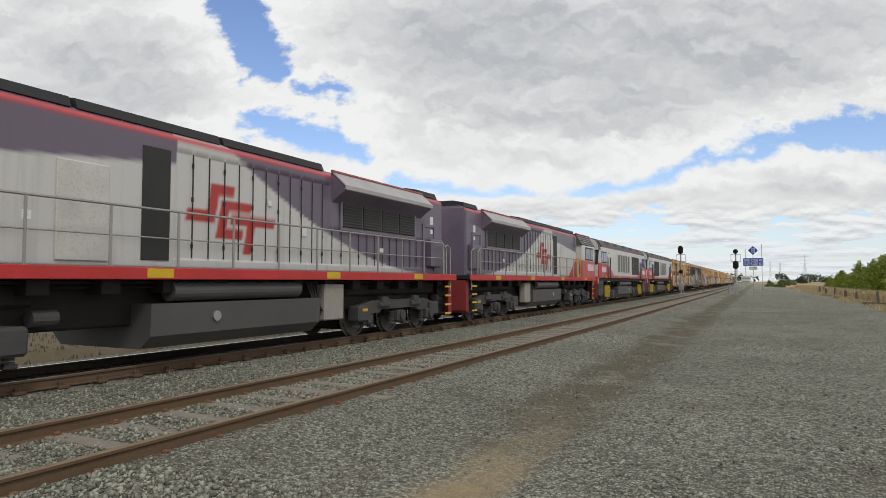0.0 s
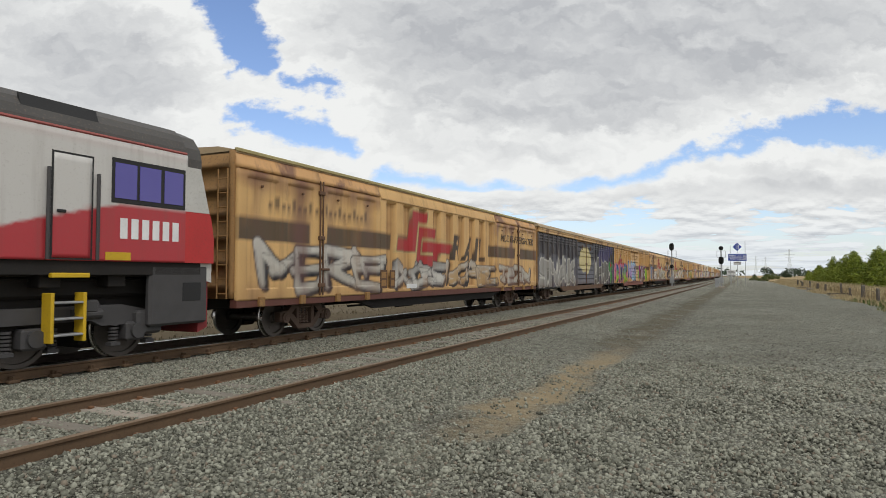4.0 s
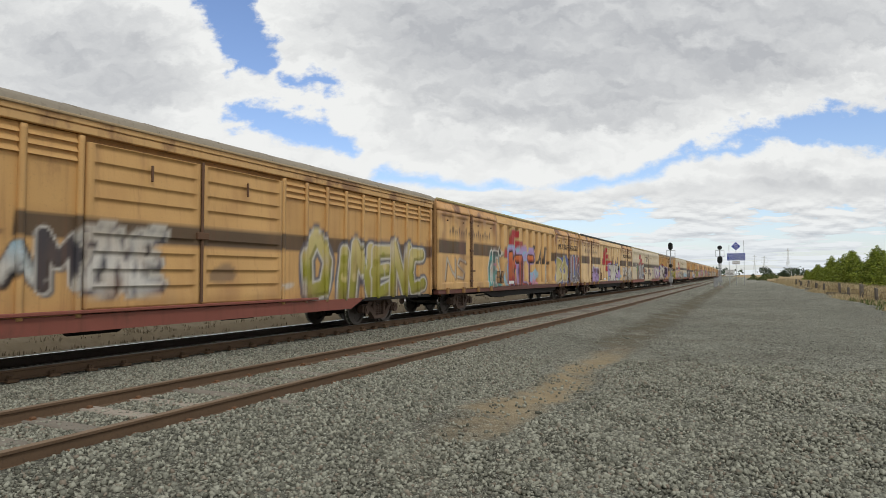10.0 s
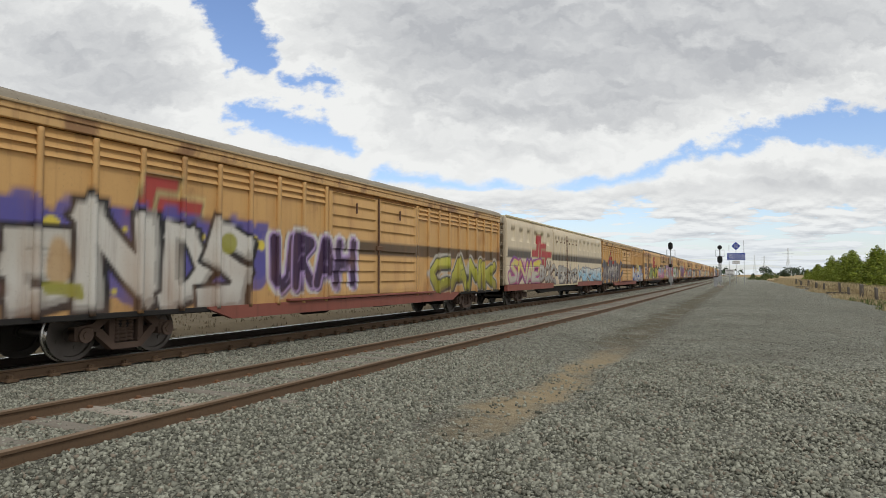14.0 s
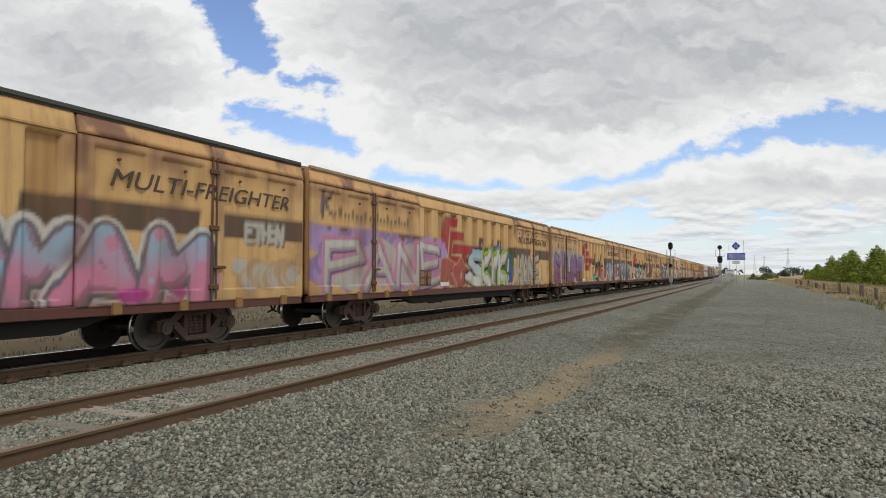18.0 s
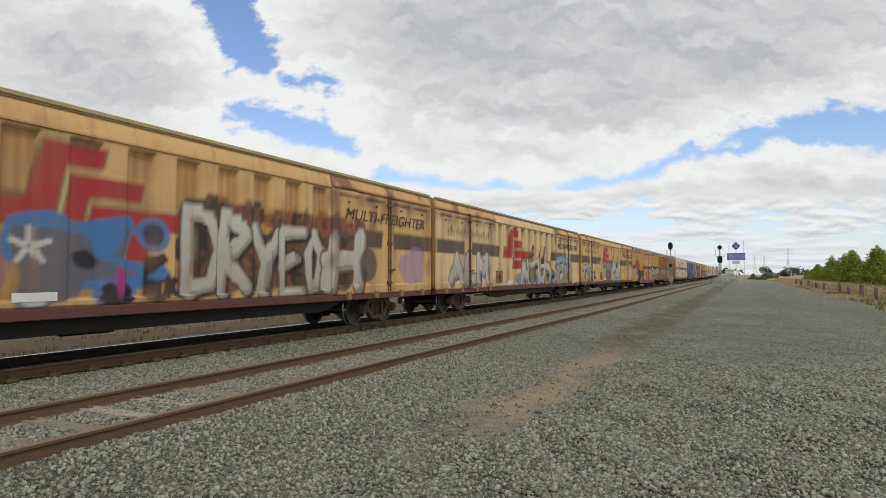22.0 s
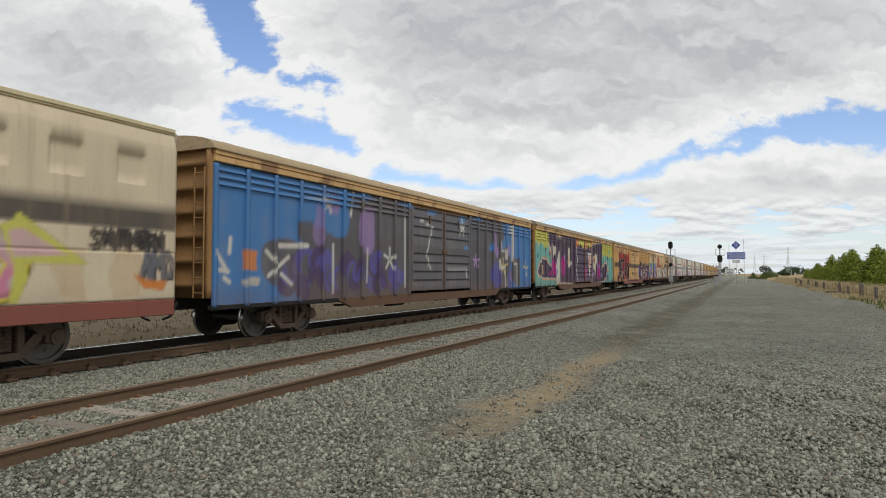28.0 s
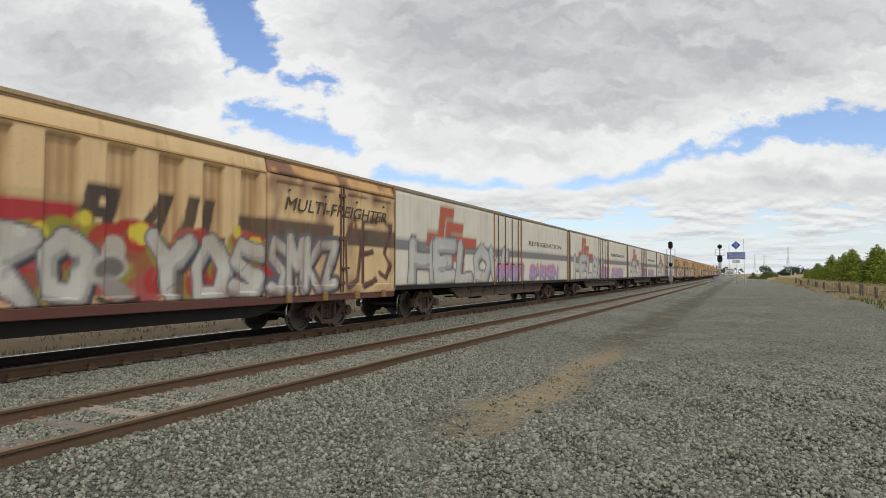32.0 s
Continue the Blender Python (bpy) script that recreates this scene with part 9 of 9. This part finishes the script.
def fence():
    rnd = random.Random(2)
    f = thing("old_fence", "leaning grey timber fence posts with slack wire along the yard edge", "fence")
    ys = [36, 44.5, 50, 57, 61.5, 70, 80, 91, 103, 112, 120, 126]
    tops = []
    for y in ys:
        x = 7.75 + 0.2 * math.sin(y) + 0.004 * y
        hgt, r = rnd.uniform(0.8, 1.1), rnd.uniform(0.07, 0.11)
        s = Shape().slab([(-r, -0.3), (r, -0.3), (r * 0.9, hgt - 0.05), (r * 0.3, hgt), (-r * 0.85, hgt - 0.08)], -r, r)
        part("post", fix_normals(s.mesh("post", TIMBER)), None, f, "grey weathered timber post", pose(x, y, 0.0, rnd.uniform(-4, 4), rnd.uniform(-4, 4), rnd.uniform(0, 50)))
        tops.append((x, y, hgt))
    for k in (0.35, 0.7):
        part("wire", Shape().tube([(x, y, hgt * k) for x, y, hgt in tops], 0.012, 4), RAILSIDE, f, "rusty wire")
    for x, y, a in ((7.0, 97.0, 20), (7.1, 88.0, -15), (7.6, 66.0, 35)):
        st = thing("fallen_timber", "weathered grey timber lying in the grass", "timber", at=pose(x, y, 0.12, 0, 6, a))
        part("log", Shape().slab([(-1.3, -0.12), (1.2, -0.14), (1.3, 0.1), (-1.1, 0.13)], -0.16, 0.16), TIMBER, st)


fence()


def blades(name, spots, mat, label, category, lo=0.25, hi=0.6, width=0.012, seed=1, n=3):
    """Grass: bent two-segment blades."""
    rs = np.random.RandomState(seed)
    P = np.repeat(np.asarray(spots, float), n, 0)
    m = len(P)
    P[:, :2] += rs.normal(0, 0.06, (m, 2))
    a, hgt, lean = rs.uniform(0, 6.28, m), rs.uniform(lo, hi, m), rs.uniform(0.05, 0.55, m)
    d = np.stack([np.cos(a), np.sin(a), 0 * a], 1)
    w = np.stack([-np.sin(a), np.cos(a), 0 * a], 1) * width * rs.uniform(0.7, 1.6, (m, 1))
    up = np.array([0, 0, 1.0])
    b0, b1 = P - w, P + w
    mid = P + up * (hgt * 0.6)[:, None] + d * (hgt * lean * 0.35)[:, None]
    tip = P + up * hgt[:, None] + d * (hgt * lean)[:, None]
    v = np.stack([b0, b1, mid + w * 0.7, mid - w * 0.7, tip], 1).reshape(-1, 3)
    k = np.arange(m)[:, None] * 5
    f = [tuple(q) for q in (k + np.array([0, 1, 2, 3])).tolist()] + [tuple(q) for q in (k + np.array([3, 2, 4])).tolist()]
    me = bpy.data.meshes.new(name)
    me.from_pydata(v.tolist(), [], f)
    me.materials.append(mat)
    return tagged(new(name, me), label, category, "", "stuff")


def grass():
    rs = np.random.RandomState(4)
    spots = []
    fringe = []
    for k in range(22000):
        y = 30 + 170 * rs.rand() ** 1.3
        off = abs(rs.normal(0, 1.0)) * 3.2 + rs.uniform(-0.3, 0.4)
        (spots if off > 1.9 else fringe).append((yard_edge(y) + off, y, 0.0))
    blades("dry_grass", spots, DRY, "straw-coloured dry grass behind the old fence", "grass", 0.4, 1.0, 0.018, 1)
    blades("grass_fringe", fringe, DRY, "short dry grass along the gravel edge", "grass", 0.08, 0.3, 0.014, 5, 2)
    spots = []
    for k in range(4500):
        y = 3 + 70 * rs.rand() ** 1.2
        x = rs.uniform(-23, -15.6)
        z = float(land_height(np.array(x), np.array(y))) if x < -16 else -0.1
        spots.append((x, y, z))
    blades("bank_grass", spots, DULL, "short dry grass on the low bank behind the line", "grass", 0.04, 0.13, 0.014, 2)
    spots = [(yard_edge(y) + rs.uniform(-0.2, 0.9), y, 0.0) for y in rs.uniform(38, 52, 160)]
    blades("green_weeds", spots, LEAF2, "low green weeds at the foot of the fence", "weeds", 0.12, 0.35, 0.02, 3)


grass()


def leaf_cloud(blobs, count, size, seed, flat=0.5):
    """Many small leaf pieces scattered through lumpy volumes: denser near their skin."""
    rs = np.random.RandomState(seed)
    v, f = [], []
    vol = np.array([b[3] ** 2 for b in blobs])
    for i in rs.choice(len(blobs), count, p=vol / vol.sum()):
        cx, cy, cz, r = blobs[i]
        d = rs.normal(size=3)
        d /= np.linalg.norm(d)
        p = np.array([cx, cy, cz]) + d * r * rs.uniform(0.55, 1.08) * np.array([1, 1, 0.85])
        a = rs.normal(size=3)
        a /= np.linalg.norm(a)
        b = np.cross(a, d)
        b /= np.linalg.norm(b) + 1e-6
        s = size * rs.uniform(0.6, 1.5)
        o = len(v)
        v += [tuple(p - a * s), tuple(p + b * s * flat), tuple(p + a * s), tuple(p - b * s * flat)]
        f.append((o, o + 1, o + 2, o + 3))
    s = Shape()
    s.v, s.f = v, f
    return s


def pine_shape(seed, hgt):
    rs = np.random.RandomState(seed)
    blobs = []
    for k in range(26):
        z = hgt * (0.12 + 0.86 * k / 25)
        spread_r = 0.42 * hgt * (1 - (z / hgt) ** 2.0) + 0.14
        blobs.append((0.0, 0.0, z, spread_r * 0.62 + 0.06))
        for j in range(2 + int(5 * (1 - z / hgt))):
            a = rs.uniform(0, 6.28)
            q = spread_r * rs.uniform(0.25, 1.0)
            blobs.append((q * math.cos(a), q * math.sin(a), z + rs.uniform(-0.15, 0.15), rs.uniform(0.28, 0.62) * (0.35 + 0.65 * (1 - z / hgt))))
    return leaf_cloud(blobs, 8500, 0.10, seed, 0.45), blobs


def bushes():
    protos = []
    for k in range(5):
        hgt = (4.5, 5.1, 4.0, 4.8, 5.5)[k]
        crown, blobs = pine_shape(20 + k, hgt)
        trunk = Shape().cyl((0, 0, -0.2), (0, 0, hgt * 0.85), 0.13, 10, 0.03)
        rs = np.random.RandomState(k)
        for j in range(9):
            a, z = rs.uniform(0, 6.28), hgt * rs.uniform(0.12, 0.7)
            q = 0.28 * hgt * (1 - z / hgt) + 0.25
            trunk.cyl((0, 0, z), (q * math.cos(a), q * math.sin(a), z + 0.35 * q), 0.04, 6, 0.012)
        protos.append((trunk.mesh("trunk", BARK), crown.mesh("crown", LEAF)))
    rnd = random.Random(8)
    y = 62.0
    while y < 188:
        for lane in range(2):
            trunk, crown = protos[rnd.randrange(5)]
            x = 14.2 + lane * 3.6 + rnd.uniform(-1.0, 1.0) + max(0, y - 150) * 0.012
            t = thing("pine_tree", "young bushy green pine in the belt beside the yard", "tree", "pines along the fence", at=pose(x, y + lane * 1.7, 0.0, 0, 0, rnd.uniform(0, 360)))
            k = rnd.uniform(0.82, 1.08) * (1.0 - 0.42 * min(1, max(0, y - 105) / 60))
            t.scale = (k * 1.25, k * 1.25, k)
            part("trunk", trunk, None, t)
            part("crown", crown, None, t, "dense bright green crown")
        y += rnd.uniform(4.0, 5.6)
    low = leaf_cloud([(-0.8, 0, 0.7, 0.8), (0.5, 0.2, 0.8, 0.9), (0, 0, 1.3, 0.7), (1.3, 0, 0.5, 0.6), (-1.5, 0.1, 0.4, 0.6)], 1500, 0.11, 77).mesh("foliage", LEAF2)
    for x, y, s in ((5.2, 215, 0.8), (3.2, 240, 0.9), (12.0, 330, 1.6), (9.0, 300, 1.3)):
        b = thing("bush", "rounded olive-green roadside bush", "bush", "bushes by the paddock", at=pose(x, y, 0.0))
        b.scale = (s, s, s)
        part("foliage", low, None, b)
        part("stem", Shape().cyl((0, 0, -0.2), (0, 0, 0.8), 0.06, 8, 0.03), BARK, b)


bushes()

# ---- distance ----


def far_woods():
    rs = np.random.RandomState(12)
    blobs = []
    for k in range(330):
        a = radians(rs.uniform(-62, 24))
        d = rs.uniform(650, 1500)
        x, y = d * math.sin(a), d * math.cos(a)
        r = rs.uniform(3.0, 6.5) * (1.3 if d > 1000 else 1)
        for j in range(3):
            blobs.append((x + rs.normal(0, r), y + rs.normal(0, r), r * rs.uniform(0.5, 1.3), r))
    far = leaf_cloud(blobs, 36000, 1.2, 13, 0.7).mesh("far_woods", FARLEAF)
    tagged(new("far_woods", far), "low dark line of distant trees along the horizon", "trees", "", "stuff")
    ball = leaf_cloud([(0, 0, 3.6, 2.8), (2.0, 0, 2.4, 2.3), (-2.2, 0.4, 2.4, 2.3), (0.4, 0, 5.2, 1.9), (0.9, 0, 1.6, 1.8), (-0.8, 0, 1.5, 1.8)], 2400, 0.28, 5).mesh("crown", FARLEAF)
    for x, y, s in ((29, 560, 0.85), (34, 600, 0.45), (17, 640, 0.5), (9, 700, 0.45)):
        t = thing("gum_tree", "rounded dark green tree far across the paddock", "tree", "distant paddock trees", at=pose(x, y, 0))
        t.scale = (s, s, s)
        part("trunk", Shape().cyl((0, 0, -0.3), (0, 0, 4.2), 0.3, 8, 0.18), BARK, t)
        part("crown", ball, None, t)


far_woods()


def pylon(x, y, hgt):
    p = thing("transmission_pylon", "grey lattice power pylon on the horizon", "pylon", "power pylons", at=pose(x, y, 0, 0, 0, 20))
    for sx in (-1, 1):
        for sy in (-1, 1):
            leg = Shape().cyl((sx * 3.5, sy * 3.5, 0), (sx * 0.7, sy * 0.7, hgt * 0.66), 0.2, 5).cyl((sx * 0.7, sy * 0.7, hgt * 0.66), (sx * 0.5, sy * 0.5, hgt), 0.16, 5)
            part("leg", leg, HAZEGALV, p)
    br = Shape()
    for k in range(7):
        z0, z1 = hgt * 0.66 * k / 7, hgt * 0.66 * (k + 1) / 7
        w0, w1 = 3.5 - 2.8 * k / 7, 3.5 - 2.8 * (k + 1) / 7
        for sy in (-1, 1):
            br.cyl((-w0, sy * w0, z0), (w1, sy * w1, z1), 0.1, 4).cyl((w0, sy * w0, z0), (-w1, sy * w1, z1), 0.1, 4)
    part("bracing", br, HAZEGALV, p)
    for z, w in ((hgt * 0.68, 6.0), (hgt * 0.8, 7.5), (hgt * 0.93, 5.0)):
        part("cross_arm", Shape().slab([(-0.3, 0), (0.3, 0), (0.3, 0.35), (-0.3, 0.35)], -w, w), HAZEGALV, p, at=(0, 0, z))


for px, py, ph in ((56.6, 1000, 38), (24, 1600, 46), (34, 1250, 34), (-260, 900, 40)):
    pylon(px, py, ph)


# ---- loose stones ----


def stones():
    rs = np.random.RandomState(9)
    # broken stone: jittered blocks with one corner knocked in
    base = np.array([(x, y, z) for x in (-1, 1) for y in (-1, 1) for z in (-1, 1)], float) * 0.75
    tri = np.array([(0, 1, 3), (0, 3, 2), (4, 6, 7), (4, 7, 5), (0, 4, 5), (0, 5, 1), (2, 3, 7), (2, 7, 6), (0, 2, 6), (0, 6, 4), (1, 5, 7), (1, 7, 3)])
    forms = []
    for k in range(24):
        q = base + rs.uniform(-0.32, 0.32, (8, 3))
        q[rs.randint(0, 8)] *= 0.45
        t = Euler(rs.uniform(0, 6.28, 3)).to_matrix()
        forms.append((q * np.array([1.0, rs.uniform(0.6, 0.95), rs.uniform(0.55, 0.9)])) @ np.array(t))
    n_near, n_mid, n_ball = 62000, 42000, 18000
    pos = []
    # the part of the yard in front of the camera
    r = 4.2 + 9.5 * rs.rand(n_near) ** 0.75
    a = radians(25) + np.radians(rs.uniform(-39, 37, n_near))
    pos.append(np.stack([-r * np.sin(a), r * np.cos(a), 0.013 + 0.018 * rs.rand(n_near) ** 1.5], 1))
    r = 11 + 60 * rs.rand(n_mid) ** 2.3
    a = radians(25) + np.radians(rs.uniform(-37, 37, n_mid))
    pos.append(np.stack([-r * np.sin(a), r * np.cos(a), rs.uniform(0.009, 0.022, n_mid)], 1))
    y = 3 + 22 * rs.rand(n_ball) ** 1.4
    x = np.where(rs.rand(n_ball) < 0.5, rs.uniform(-10.4, -7.55, n_ball), rs.uniform(-7.3, -5.85, n_ball))
    pos.append(np.stack([x, y, rs.uniform(0.014, 0.029, n_ball)], 1))
    P = np.concatenate(pos)
    bare = (np.abs(P[:, 0] + 2.85 + 0.2 * np.sin(P[:, 1] * 1.1)) < 0.6) & (P[:, 1] > 6.5) & (P[:, 1] < 17) & (rs.rand(len(P)) < 0.9)
    rails = np.zeros(len(P), bool)
    for rx in (-5.74, -7.41, TRACK_X + 0.752, TRACK_X - 0.752):
        rails |= np.abs(P[:, 0] - rx) < 0.12
    tie = (np.abs((P[:, 1] + 6.55 + 0.35) % 0.7 - 0.35) < 0.13) & (np.abs(P[:, 0] + 6.575) < 0.78) & (rs.rand(len(P)) < 0.62)
    P = P[~bare & ~rails & ~tie & (P[:, 0] > -10.35) & (P[:, 0] < 6.3)]
    m = len(P)
    ang = rs.uniform(0, 6.28, m)
    ca, sa = np.cos(ang), np.sin(ang)
    V = np.array(forms)[rs.randint(0, 24, m)] * P[:, 2][:, None, None]
    X = V[..., 0] * ca[:, None] - V[..., 1] * sa[:, None] + P[:, 0][:, None]
    Y = V[..., 0] * sa[:, None] + V[..., 1] * ca[:, None] + P[:, 1][:, None]
    Z = V[..., 2] + (yard_height(P[:, 0], P[:, 1]) + P[:, 2] * 0.25)[:, None]
    v = np.stack([X, Y, Z], -1).reshape(-1, 3).astype(np.float32)
    f = (tri[None] + (np.arange(m) * 8)[:, None, None]).reshape(-1, 3).astype(np.int32)
    me = bpy.data.meshes.new("loose_stones")
    me.vertices.add(len(v))
    me.vertices.foreach_set("co", v.ravel())
    me.loops.add(f.size)
    me.loops.foreach_set("vertex_index", f.ravel())
    me.polygons.add(len(f))
    me.polygons.foreach_set("loop_start", (np.arange(len(f)) * 3).astype(np.int32))
    me.update(calc_edges=True)
    me.materials.append(STONES)
    tagged(new("loose_stones", me), "loose angular grey crushed rock on the yard and ballast", "stones", "", "stuff")


stones()



def motions():
    """Rolls every vehicle along the line; wheels turn while they are near."""
    times = [0.0, 4.0, 8.0, 12.0, 16.0, 20.0, 24.0, 28.0, 32.0]
    for ob, front, length in TRAIN:
        turn = 180 if ob.get("reversed") else 0
        rows = []
        for t in times:
            y = SPEED * (front - t) - 4.58 + length / 2
            b, a = bend(y)
            rows.append((t, pose(TRACK_X - b, y, RAIL, 0, 0, math.degrees(a) + turn)))
        walk(ob, rows)
    fronts = {ob.name: (front, length) for ob, front, length in TRAIN}
    for w, owner, along, dy, r in ROLLING:
        front, length = fronts[owner.name]
        back = -1 if owner.get("reversed") else 1
        pass_t = front + (along * back + length / 2 - 4.58) / SPEED
        first, last = max(0.0, pass_t - 2.2), min(32.0, pass_t + 0.1)
        if last <= first:
            continue
        k0, k1 = math.ceil(first * FPS), math.floor(last * FPS)
        step = math.degrees(SPEED / FPS / r)
        rows = [(k / FPS, pose(0, dy, r, back * (k - k0) * step)) for k in range(k0, k1 + 1)]
        if k0 > 0:
            rows.insert(0, (0.0, rows[0][1]))
        if k1 < 32 * FPS:
            rows.append((32.0, rows[-1][1]))
        walk(w, rows)


motions()
